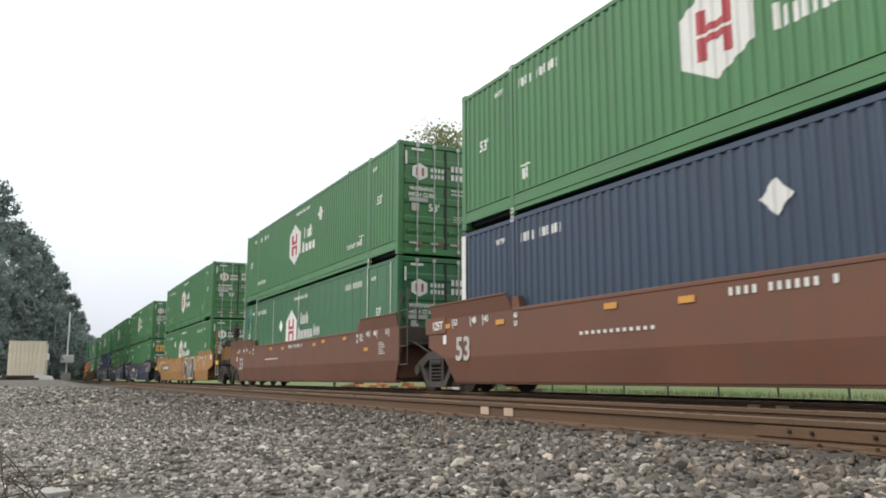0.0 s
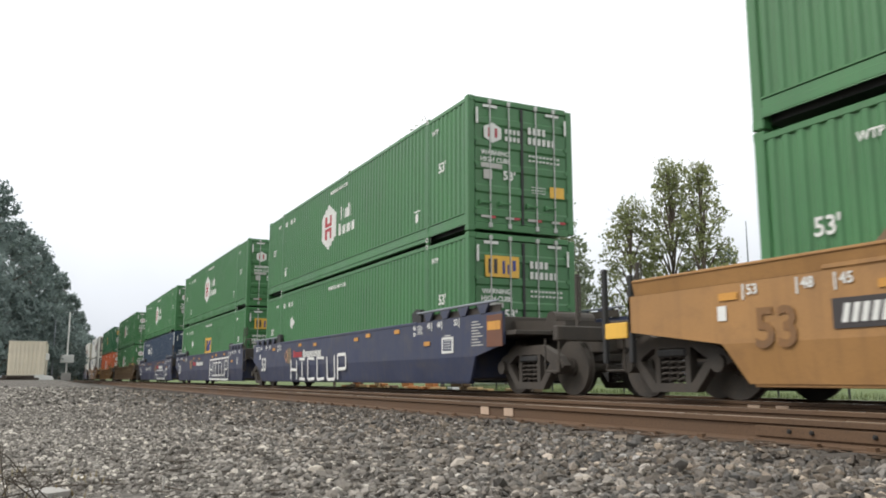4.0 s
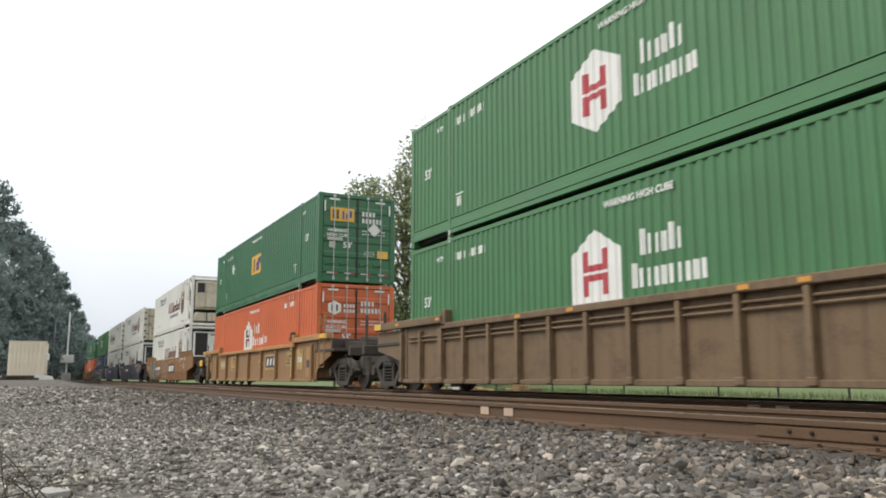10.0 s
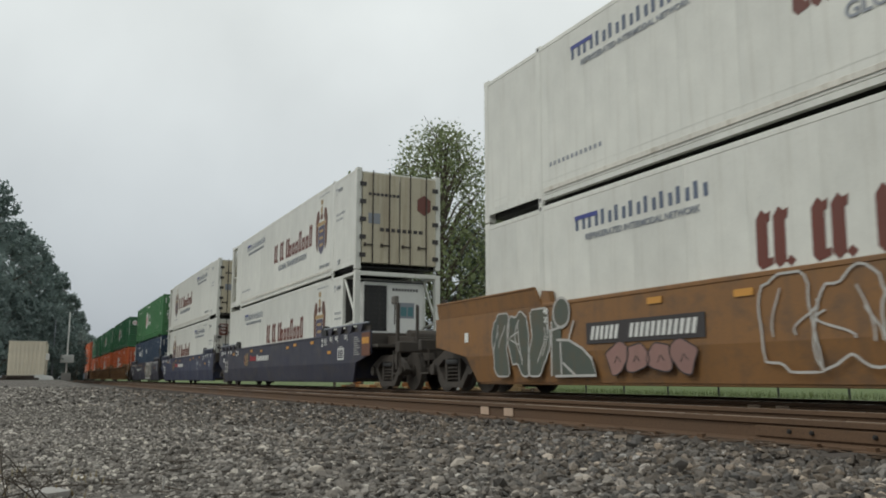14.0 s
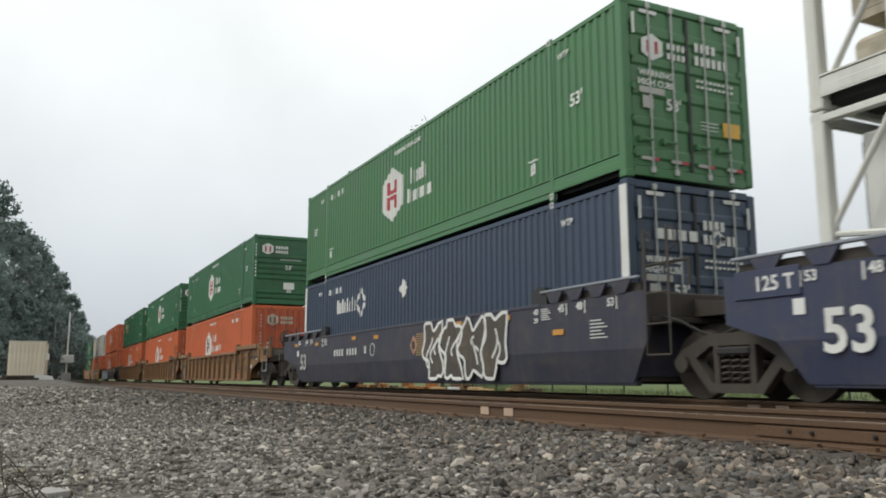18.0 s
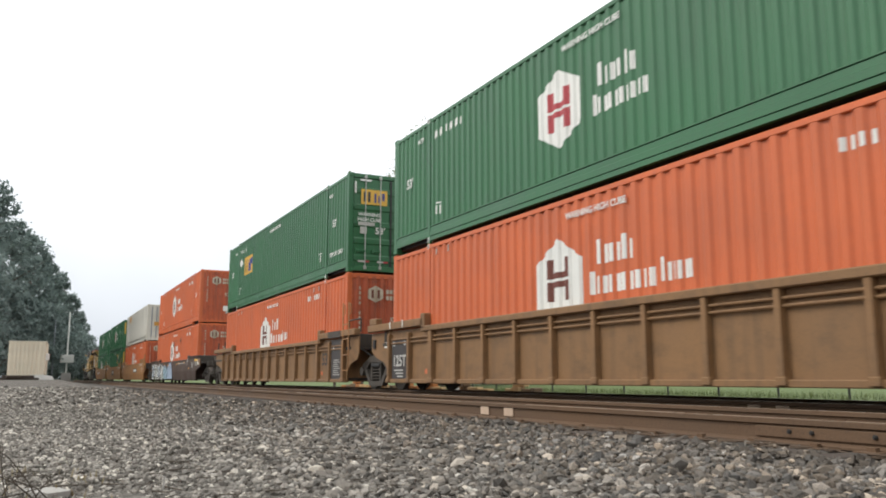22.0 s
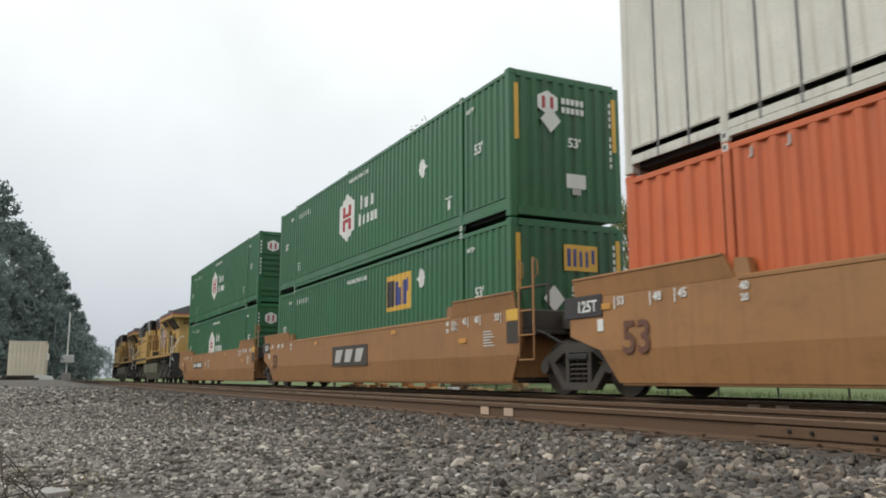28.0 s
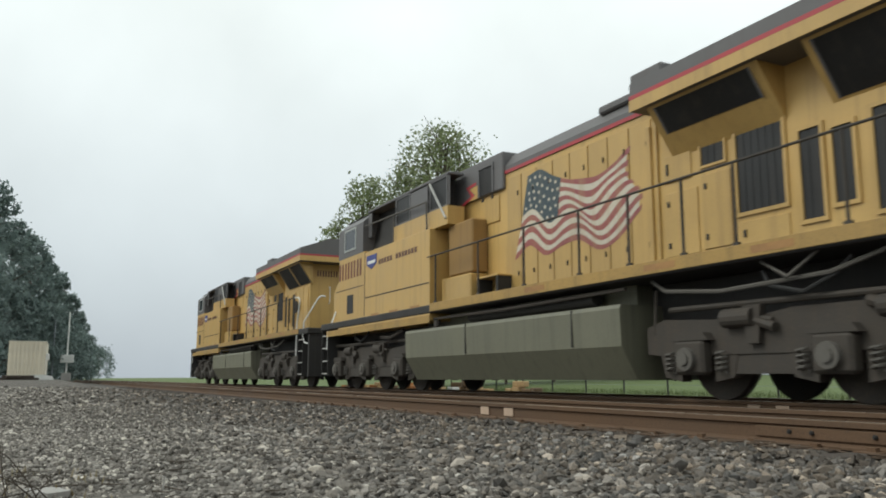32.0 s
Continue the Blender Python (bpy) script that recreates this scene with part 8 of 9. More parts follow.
    part("roof_rail", Shape().pipe([(-21.8, -1.46, 4.22), (-18.05, -1.46, 4.14), (-18.0, -1.46, 3.5)], 0.02).rod((-19.9, -1.46, 3.5), (-19.9, -1.46, 4.18), 0.018, 6), DUSTY, ga)
    part("brace", Shape().rod((-17.95, -1.42, 4.52), (-17.15, -1.42, 3.62), 0.028, 6), DULL_MARK, ga)
    part("hatch", Shape().box(-23.0, -22.52, -1.507, -1.497, 2.0, 2.5), GRILLE, c)
    part("panel_seam", Shape().box(-23.95, -21.8, -1.506, -1.5, 2.66, 2.68), LOCO_DARK, c)
    s = Shape()
    for j in range(4):
        a = -23.65 + j * 0.46
        s.box(a, a + 0.1, -1.508, -1.5, 2.95, 3.4).box(a + 0.22, a + 0.32, -1.508, -1.5, 2.95, 3.4)
    part("number_marking", s, MARK_MAROON, c)
    s = Shape()
    for j in range(13):
        if j != 5:
            s.box(-20.72 + j * 0.18, -20.6 + j * 0.18, -1.508, -1.5, 3.08, 3.2)
    part("name_marking", s, CREST_BROWN, c)
    part("emblem", Shape().prism([(-21.54, 3.38), (-21.54, 3.14), (-21.2, 3.02), (-20.86, 3.14), (-20.86, 3.38)][::-1], "y", -1.51, -1.5), MARK_BLUE, c)
    part("emblem", Shape().box(-21.46, -20.94, -1.514, -1.51, 3.16, 3.24), MARK, c)
    # tank, trucks, underframe gear
    tank = [(-1.47, 1.34), (-1.5, 1.28), (-1.48, 0.74), (-1.2, 0.26), (1.2, 0.26), (1.48, 0.74), (1.5, 1.28), (1.47, 1.34)]
    tk = part("fuel_tank", Shape().prism(tank, "x", -19.05, -11.4).box(-18.9, -11.6, -1.0, 1.0, 1.34, 1.66), TANK, root, "olive-grey slab-sided fuel tank")
    for bx in (-16.16, -12.6):
        part("tank_seam", Shape().box(bx, bx + 0.025, -1.506, -1.48, 0.76, 1.33), LOCO_DARK, tk)
    part("filler", Shape().rod((-17.6, -1.4, 1.34), (-17.6, -1.4, 1.5), 0.07, 12), GRIMY, tk)
    loco_truck(root, -8.05)
    loco_truck(root, -22.0)
    part("air_reservoir", Shape().rod((-16.4, -1.2, 1.5), (-12.3, -1.2, 1.5), 0.11, 12), LOCO_DARK, root)
    part("piping", Shape().pipe([(-18.8, -1.38, 1.55), (-15, -1.4, 1.52), (-11.4, -1.38, 1.56)], 0.03).pipe([(-19.5, -1.35, 1.4), (-20.3, -1.35, 1.25), (-21, -1.3, 1.3)], 0.04), GRIMY, root)
    part("piping", Shape().pipe([(-10.9, -1.3, 1.62), (-10.6, -1.34, 1.45), (-9.6, -1.34, 1.36), (-8.0, -1.34, 1.42), (-7.2, -1.32, 1.62)], 0.028).pipe([(-8.9, -1.38, 1.64), (-8.5, -1.42, 1.42), (-8.1, -1.4, 1.66)], 0.02), DUSTY, root)
    part("horn", Shape().rod((-14.0, -0.3, 4.65), (-13.6, -0.3, 4.75), 0.05, 8, 0.1), DARK, root)
    return root


# ---------------------------------------------------------------- ground and tracks
GROUND = -0.2


def lie(x, y):
    """The height of the ground."""
    z = GROUND
    if y > 11:
        z -= 0.12 * min(1, (y - 11) / 2)
    if y > 24:
        z += 0.9 * min(1, (y - 24) / 22)
    if x < -20 and y < 3.2:
        z += 0.42 * min(1, (-20 - x) / 40) * min(1, (3.2 - y) / 2)
    if 3.7 < y < 6.9:
        z -= 0.05 * min(1, (y - 3.7) / 0.4, (6.9 - y) / 0.3)
    near = max(0.0, 1 - math.hypot(x, y) / 40)
    return z + 0.035 * near * (noise.noise((x * 0.9, y * 0.9, 0)) + 0.5 * noise.noise((x * 3, y * 3, 5)))


def build_ground():
    def line(lo, hi, step, far):
        mid = list(np.arange(lo, hi + 1e-6, step))
        left = [lo - d for d in np.geomspace(step, far, 26)][::-1]
        right = [hi + d for d in np.geomspace(step, far, 26)]
        return left + mid + right
    xs, ys = line(-30, 4, 0.35, 2600), line(-6, 30, 0.35, 2600)
    v = [(x, y, lie(x, y)) for x in xs for y in ys]
    n = len(ys)
    f = [(i * n + j, (i + 1) * n + j, (i + 1) * n + j + 1, i * n + j + 1) for i in range(len(xs) - 1) for j in range(n - 1)]
    g = new("ground", Shape().add(v, f).mesh("ground", EARTH))
    for p in g.data.polygons:
        p.use_smooth = True
    tagged(g, "grey crushed-stone ballast and dirt beside the tracks, grass beyond", "ground", kind="structure")


def rail_profile():
    return [(-0.07, -0.18), (0.07, -0.18), (0.07, -0.165), (0.012, -0.145), (0.01, -0.05), (0.036, -0.038), (0.036, -0.004), (0.03, 0.0), (-0.03, 0.0), (-0.036, -0.004), (-0.036, -0.038), (-0.01, -0.05), (-0.012, -0.145), (-0.07, -0.165)]


def build_track(y0, name, label):
    """Two rails on timber ties; y0 is the near rail's middle."""
    root = thing(name, label, "railway track", (0, 0, 0), kind="structure")
    for y in (y0, y0 + 1.435):
        part("rail", Shape().prism([(y + a, z) for a, z in rail_profile()], "x", -420, 60), RAIL_SIDE, root)
        part("rail_head", Shape().box(-420, 60, y - 0.03, y + 0.03, -0.003, 0.0025), RAIL_HEAD, root, "rail head polished by wheels")
    tie = Shape().box(-0.115, 0.115, y0 - 0.58, y0 + 2.015, -0.36, -0.182, 0.012).mesh("tie", WOOD)
    plate = Shape().box(-0.09, 0.09, -0.18, 0.18, -0.182, -0.176).box(-0.03, 0.03, -0.12, -0.08, -0.18, -0.15).box(-0.03, 0.03, 0.08, 0.12, -0.18, -0.15).mesh("tie_plate", RAIL_SIDE)
    rng = random.Random(round(y0 * 10))
    for i in range(105):
        x = 4 - i * 0.53 + rng.uniform(-0.03, 0.03)
        t = part("tie", tie, WOOD, root, at=pose(x, 0, rng.uniform(-0.006, 0.004), 0, 0, rng.uniform(-0.6, 0.6)))
        if x > -16:
            for y in (y0, y0 + 1.435):
                part("tie_plate", plate, RAIL_SIDE, t, at=(0, y, 0))
    return root


def lump():
    """Corners and faces of a stone's blank: a cube, and a rounder one of twenty faces."""
    cube = np.array([(x, y, z) for x in (-1, 1) for y in (-1, 1) for z in (-1, 1)]) * 0.72
    quad = ((0, 1, 3, 2), (4, 6, 7, 5), (0, 4, 5, 1), (2, 3, 7, 6), (0, 2, 6, 4), (1, 5, 7, 3))
    bm = bmesh.new()
    bmesh.ops.create_icosphere(bm, subdivisions=1, radius=1.12)
    ball = np.array([tuple(p.co) for p in bm.verts])
    facets = np.array([[p.index for p in f.verts] for f in bm.faces])
    bm.free()
    return (cube, np.array([t for a, b, c, d in quad for t in ((a, b, c), (a, c, d))]), 0.55, 0.4), (ball, facets, 0.5, 0.34)


def stone_field(name, label, spots, seed, squash=0.95, round_=False):
    """Broken stones, each its own closed lump, as one mesh."""
    rng = np.random.default_rng(seed)
    cube, tri, less, more = lump()[round_]
    n = len(spots)
    c = len(cube)
    r = np.array([s[3] for s in spots]) * rng.lognormal(0, 0.28, n)
    shape = cube[None] * (1 + rng.uniform(-less, more, (n, c, 3)))
    a, b = rng.uniform(0, 6.283, n), rng.uniform(0, 1.57, n)
    ca, sa, cb, sb = (f(q)[:, None] for q in (a, b) for f in (np.cos, np.sin))
    x, y, z = shape[..., 0], shape[..., 1], shape[..., 2]
    y, z = y * cb - z * sb, y * sb + z * cb
    x, z = x * ca - z * sa, x * sa + z * ca
    shape = np.stack([x, y, z], -1)
    shape *= np.stack([rng.uniform(0.85, 1.5, n), rng.uniform(0.7, 1.1, n), rng.uniform(0.4, 0.8, n) * squash / 0.7], 1)[:, None]
    a, b = rng.uniform(0, 6.283, n), rng.uniform(-0.5, 0.5, n)
    ca, sa, cb, sb = np.cos(a), np.sin(a), np.cos(b), np.sin(b)
    x, y, z = shape[..., 0], shape[..., 1], shape[..., 2]
    x, z = x * cb[:, None] - z * sb[:, None], x * sb[:, None] + z * cb[:, None]
    x, y = x * ca[:, None] - y * sa[:, None], x * sa[:, None] + y * ca[:, None]
    v = np.stack([x, y, z], -1) * r[:, None, None]
    v += np.array(spots)[:, None, :3]
    v[..., 2] += (r * rng.uniform(-1.0, 0.85, n))[:, None]
    m = bpy.data.meshes.new(name)
    f = (tri[None] + c * np.arange(n)[:, None, None]).reshape(-1, 3)
    m.vertices.add(n * c)
    m.vertices.foreach_set("co", v.reshape(-1))
    m.loops.add(f.size)
    m.loops.foreach_set("vertex_index", f.reshape(-1).astype(np.int32))
    m.polygons.add(len(f))
    m.polygons.foreach_set("loop_start", np.arange(0, f.size, 3, dtype=np.int32))
    m.materials.append(STONE)
    m.shade_flat()
    m.update(calc_edges=True)
    return tagged(new(name, m), label, "gravel", kind="stuff")


def build_stones():
    """Coarse crushed stone beside the rails that grows finer towards the trodden path."""
    rng = random.Random(4)

    def grain(x, y):
        t = min(1, max(0, (y - 0.1 + 0.25 * noise.noise((x * 0.7, y * 0.7, 2))) / 2.3))
        return 0.0105 + 0.0075 * t * t * (3 - 2 * t)

    def scatter(n, x0, x1, y0, y1, keep=lambda x, y: True, size=None, lift=0.0):
        out = []
        while len(out) < n:
            x, y = rng.uniform(x0, x1), rng.uniform(y0, y1)
            r = size or grain(x, y)
            if keep(x, y) and rng.random() < (0.0105 / r) ** (0 if size else 1.6):
                out.append((x, y, lie(x, y) + lift, r))
        return out

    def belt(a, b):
        """A slanting belt of the bank, a to b metres out along the camera's heading, inside its view."""
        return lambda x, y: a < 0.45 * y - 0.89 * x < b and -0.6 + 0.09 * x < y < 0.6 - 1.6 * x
    near = "loose grey crushed ballast stones, dusty towards the path"
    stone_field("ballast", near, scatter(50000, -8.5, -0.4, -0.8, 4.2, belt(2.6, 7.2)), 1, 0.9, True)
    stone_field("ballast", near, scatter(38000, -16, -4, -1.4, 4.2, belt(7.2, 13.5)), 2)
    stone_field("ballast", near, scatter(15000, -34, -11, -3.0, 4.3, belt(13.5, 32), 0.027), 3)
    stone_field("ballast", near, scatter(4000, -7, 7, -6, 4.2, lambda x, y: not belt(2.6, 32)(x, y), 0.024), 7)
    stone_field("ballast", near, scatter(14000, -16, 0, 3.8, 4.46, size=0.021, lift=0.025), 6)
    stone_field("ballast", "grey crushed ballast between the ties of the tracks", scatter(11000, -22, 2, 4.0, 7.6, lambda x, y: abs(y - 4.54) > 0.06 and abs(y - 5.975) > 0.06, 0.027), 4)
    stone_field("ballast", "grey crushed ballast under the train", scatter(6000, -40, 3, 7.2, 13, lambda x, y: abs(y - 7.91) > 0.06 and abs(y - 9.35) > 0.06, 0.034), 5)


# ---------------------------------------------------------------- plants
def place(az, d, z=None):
    """A spot d metres from the camera's stand, az degrees round from the line of the track."""
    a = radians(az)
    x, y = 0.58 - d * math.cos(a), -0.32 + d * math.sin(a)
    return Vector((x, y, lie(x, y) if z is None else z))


def leaf_cloud(lobes, count, size, seed, droop=0.0):
    """Many small leaf sprays, two crossed blades each, thick at the lobes' rims and thin between them."""
    rng = np.random.default_rng(seed)
    w = np.array([l[3] * l[4] * l[5] for l in lobes]) ** 0.66
    pick = rng.choice(len(lobes), count, p=w / w.sum())
    L = np.array(lobes)[pick]
    d = rng.normal(size=(count, 3))
    d /= np.linalg.norm(d, axis=1)[:, None]
    rad = rng.uniform(0.25, 1, count) ** 0.45
    rad *= np.where(rng.uniform(size=count) < 0.12, 1.35, 1.0)
    clump = np.sin(d[:, 0] * 7 + pick) * np.sin(d[:, 1] * 7 + pick * 2) * np.sin(d[:, 2] * 6)
    rad *= 1 + 0.22 * clump
    c = L[:, :3] + d * L[:, 3:6] * rad[:, None]
    u = rng.normal(size=(count, 3))
    u[:, 2] -= droop
    u /= np.linalg.norm(u, axis=1)[:, None]
    t = np.cross(u, rng.normal(size=(count, 3)))
    t /= np.linalg.norm(t, axis=1)[:, None]
    s = size * rng.lognormal(0, 0.35, count)[:, None]
    v = np.stack([c - u * s * 0.5, c + t * s * 0.3, c + u * s * 0.6, c - t * s * 0.28], 1)
    sh = Shape()
    sh.v = [tuple(p) for p in v.reshape(-1, 3)]
    sh.f = [(4 * i, 4 * i + 1, 4 * i + 2, 4 * i + 3) for i in range(count)]
    return sh


def tree(az, d, h, r, leaf, seed, label, lobes=9, count=4200, base=0.25, size=0.2, category="tree"):
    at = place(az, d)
    root = thing("tree", label, category, at, group="trees behind the tracks" if az > 5 else "wood beyond the gravel yard")
    rng = random.Random(seed)
    trunk = Shape()
    pts = [Vector((0, 0, -0.3))]
    for i in range(1, 7):
        pts.append(Vector((rng.uniform(-0.05, 0.05) * r, rng.uniform(-0.05, 0.05) * r, h * 0.92 * i / 6)))
    for i in range(6):
        trunk.rod(pts[i], pts[i + 1], 0.0085 * h * (1 - i / 6.5), 8, 0.0085 * h * (1 - (i + 1) / 6.5))
    part("trunk", trunk, BARK, root)
    lb = []
    lobes, count = round(lobes * 1.7), round(count * (1.5 if size < 0.25 else 1))
    for i in range(lobes):
        t = base + (1 - base) * (i + 0.5) / lobes
        a = i * 2.4 + rng.uniform(-0.4, 0.4)
        spread = r * (0.75 * math.sin(math.pi * min(1, (t - base) / (1 - base) * 0.75 + 0.22))) * rng.uniform(0.6, 1.15)
        tip = Vector((math.cos(a) * spread, math.sin(a) * spread, h * (t - 0.02)))
        start = Vector((0, 0, h * max(0.12, t - 0.22)))
        limb = Shape()
        bend = (start + tip) / 2 + Vector((0, 0, 0.03 * h))
        limb.rod(start, bend, 0.006 * h, 6, 0.004 * h).rod(bend, tip, 0.004 * h, 5, 0.0015 * h)
        for _ in range(4):
            e = tip + Vector((rng.uniform(-1, 1), rng.uniform(-1, 1), rng.uniform(-0.5, 1))) * r * 0.3
            limb.rod(tip.lerp(bend, rng.uniform(0, 0.6)), e, 0.0018 * h, 4, 0.0006 * h)
        part("limb", limb, BARK, root)
        q = r * rng.uniform(0.2, 0.36)
        lb.append((tip.x, tip.y, min(tip.z, h - q * 0.8), q, q, q * rng.uniform(0.75, 1.1)))
    part("crown", leaf_cloud(lb, count, size, seed), leaf, root)
    return root


def build_plants():
    tall = "tall leafy tree with an open crown, behind the tracks"
    tree(26.2, 56, 18.2, 5.6, LEAF, 1, tall, 40, 9500, 0.28, 0.2)
    tree(23.6, 57, 15.6, 3.6, LEAF, 14, tall, 18, 3600, 0.28, 0.2)
    tree(20.6, 54, 14.0, 3.2, LEAF, 2, "leafy tree with a ragged crown, behind the tracks", 15, 3000, 0.3)
    tree(18.8, 55, 11.4, 1.8, LEAF, 15, "slight tree with a ragged crown, behind the tracks", 8, 1100, 0.3)
    tree(30.6, 58, 13.4, 3.3, LEAF_SOFT, 3, "dense soft green tree behind the tracks", 20, 6600, 0.12, 0.24)
    tree(27.6, 60, 12.0, 4.2, LEAF_HAZED, 13, "dark dense tree behind the tracks", 13, 5000, 0.1)
    tree(33.9, 60, 13.8, 3.4, LEAF_SOFT, 4, "soft green tree with drooping boughs", 26, 8200, 0.12, 0.24)
    tree(39.3, 60, 12.9, 3.1, LEAF_YELLOW, 5, "light green tree behind the tracks", 18, 4600, 0.12)
    tree(42.1, 61, 15.9, 2.7, LEAF_YELLOW, 6, "slim light green poplar with yellowing leaves", 20, 4800, 0.14)
    tree(44.1, 60, 15.4, 2.5, LEAF_YELLOW, 7, "slim light green poplar with yellowing leaves", 20, 4600, 0.14)
    tree(45.4, 62, 9.2, 2.0, LEAF_HAZED, 8, "small grey-green tree behind the tracks", 9, 1300, 0.2)
    for i, (az, d, h) in enumerate(((47.5, 66, 5.2), (49.5, 70, 4.0), (52, 72, 4.6), (55, 76, 4.2), (58, 80, 5.0))):
        tree(az, d, h, 2.6, LEAF_HAZED if i % 2 else LEAF_YELLOW, 30 + i, "low tree at the field's far edge", 6, 900, 0.1, 0.4)
    wood = "tall grey-green eucalyptus at the edge of a wood"
    for i, (az, d, h, r) in enumerate(((-6.5, 84, 20.5, 6), (-4.6, 90, 20.5, 5.5), (-3.0, 96, 20.2, 4.8), (-1.7, 104, 18.0, 4.2), (-0.7, 120, 18.4, 3.6), (0.2, 128, 17.6, 3.2), (1.0, 140, 16.6, 3.4),
                                       (1.7, 165, 16.0, 3.2), (2.3, 205, 15.6, 3.4), (2.9, 280, 14.5, 5), (3.6, 380, 14, 8), (-3.9, 78, 11, 4.5), (-2.2, 88, 9.5, 4), (-0.9, 100, 9, 4), (0.2, 112, 9.5, 4), (1.1, 128, 9.5, 4), (2.0, 160, 9.5, 5))):
        tree(az, d, h, r, LEAF_HAZED, 50 + i, wood if h > 12 else "dense dark bush under the wood's edge", 13, 5200, 0.12 if h > 12 else 0.05, 0.42)


def blades(name, label, spots, tall, leaf, seed, category):
    rng = random.Random(seed)
    s = Shape()
    for x, y in spots:
        z, a, h = lie(x, y), rng.uniform(0, 6.28), tall * rng.uniform(0.5, 1.2)
        dx, dy, w = math.cos(a) * 0.35 * h, math.sin(a) * 0.35 * h, 0.006 + 0.006 * h
        px, py = -math.sin(a) * w, math.cos(a) * w
        s.add([(x - px, y - py, z), (x + px, y + py, z), (x + dx * 0.4 + px * 0.6, y + dy * 0.4 + py * 0.6, z + h * 0.6), (x + dx * 0.4 - px * 0.6, y + dy * 0.4 - py * 0.6, z + h * 0.6), (x + dx, y + dy, z + h)],
              [(0, 1, 2, 3), (3, 2, 4)])
    return tagged(new(name, s.mesh(name, leaf)), label, category, kind="stuff")


def build_weeds():
    rng = random.Random(9)
    blades("grass", "strip of green grass beyond the tracks", [(rng.uniform(-45, 2), rng.uniform(16, 24)) for _ in range(9000)], 0.22, GRASS, 3, "grass")
    blades("dry_grass", "sparse dry straw lying in the gravel", [(-3.0 - rng.uniform(0, 1.2), rng.uniform(-0.5, 0.0)) for _ in range(40)], 0.05, STRAW, 6, "grass")
    litter = Shape()
    for _ in range(80):
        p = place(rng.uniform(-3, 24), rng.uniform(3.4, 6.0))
        a, n = rng.gauss(1.1, 0.9), rng.uniform(0.02, 0.09)
        d = Vector((math.cos(a), math.sin(a), rng.uniform(-0.08, 0.12))) * n
        p.z += 0.022
        litter.rod(p - d, p + d, rng.uniform(0.002, 0.006), 5, 0.001)
    tagged(new("twigs", litter.mesh("twigs", TWIG)), "dark dry twigs and wood slivers lying in the gravel", "twigs", kind="stuff")
    slivers = Shape()
    for _ in range(170):
        x, y = rng.uniform(-11, -2.2), rng.uniform(4.22, 4.47)
        n, a, lift = rng.uniform(0.04, 0.26), rng.gauss(0, 0.22), rng.uniform(0.05, 0.085)
        d = Vector((math.cos(a), math.sin(a), rng.uniform(-0.05, 0.05))) * n
        p = Vector((x, y, lie(x, y) + lift))
        slivers.rod(p - d, p + d, rng.uniform(0.004, 0.011), 5, 0.003)
    tagged(new("wood_slivers", slivers.mesh("wood_slivers", SLIVER)), "brown wood slivers and twigs lying along the rail's foot", "twigs", kind="stuff")
    r = random.Random(41)
    stalks = (((0.9, 3.72, -0.22), (0.1, 3.71, -0.12), (-1.1, 3.7, -0.02), (-2.6, 3.68, 0.05)), ((0.5, 3.8, -0.2), (-0.6, 3.75, -0.13), (-2.4, 3.7, -0.06)),
              ((-0.8, 3.6, -0.22), (-1.3, 3.62, -0.1), (-1.6, 3.64, 0.03)), ((-0.9, 3.6, -0.22), (-2.0, 3.6, -0.14), (-2.8, 3.6, -0.03)), ((-2.6, 3.72, -0.19), (-0.5, 3.74, -0.17), (2.2, 3.78, -0.13)),
              ((-1.6, 3.66, -0.22), (-1.0, 3.66, -0.12), (0.3, 3.66, -0.06)), ((0.2, 3.7, -0.22), (0.9, 3.7, -0.14), (1.5, 3.7, -0.1)), ((-2.2, 3.64, -0.22), (-1.9, 3.62, -0.06), (-2.3, 3.6, 0.09)), ((1.6, 3.75, -0.22), (0.6, 3.74, -0.15), (-1.4, 3.7, -0.09)))
    for line in stalks:
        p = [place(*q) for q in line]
        root = thing("weed", "dry bare weed stalk with thin twigs in the gravel", "weed", p[0], group="weeds at the path")
        p = [q - p[0] for q in p]
        s = Shape()
        for i in range(len(p) - 1):
            s.rod(p[i], p[i + 1], 0.0034 - 0.0007 * i, 6, 0.0027 - 0.0007 * i)
        part("stalk", s, TWIG, root)
        for i in range(9):
            q = p[r.randrange(len(p) - 1)].lerp(p[-1], r.uniform(0.1, 0.9))
            a = q + Vector((r.uniform(-1, 1), r.uniform(-1, 1), r.uniform(0.2, 1))).normalized() * r.uniform(0.03, 0.07)
            part("twig", Shape().rod(q, a, 0.0016, 4, 0.0008), TWIG, root)


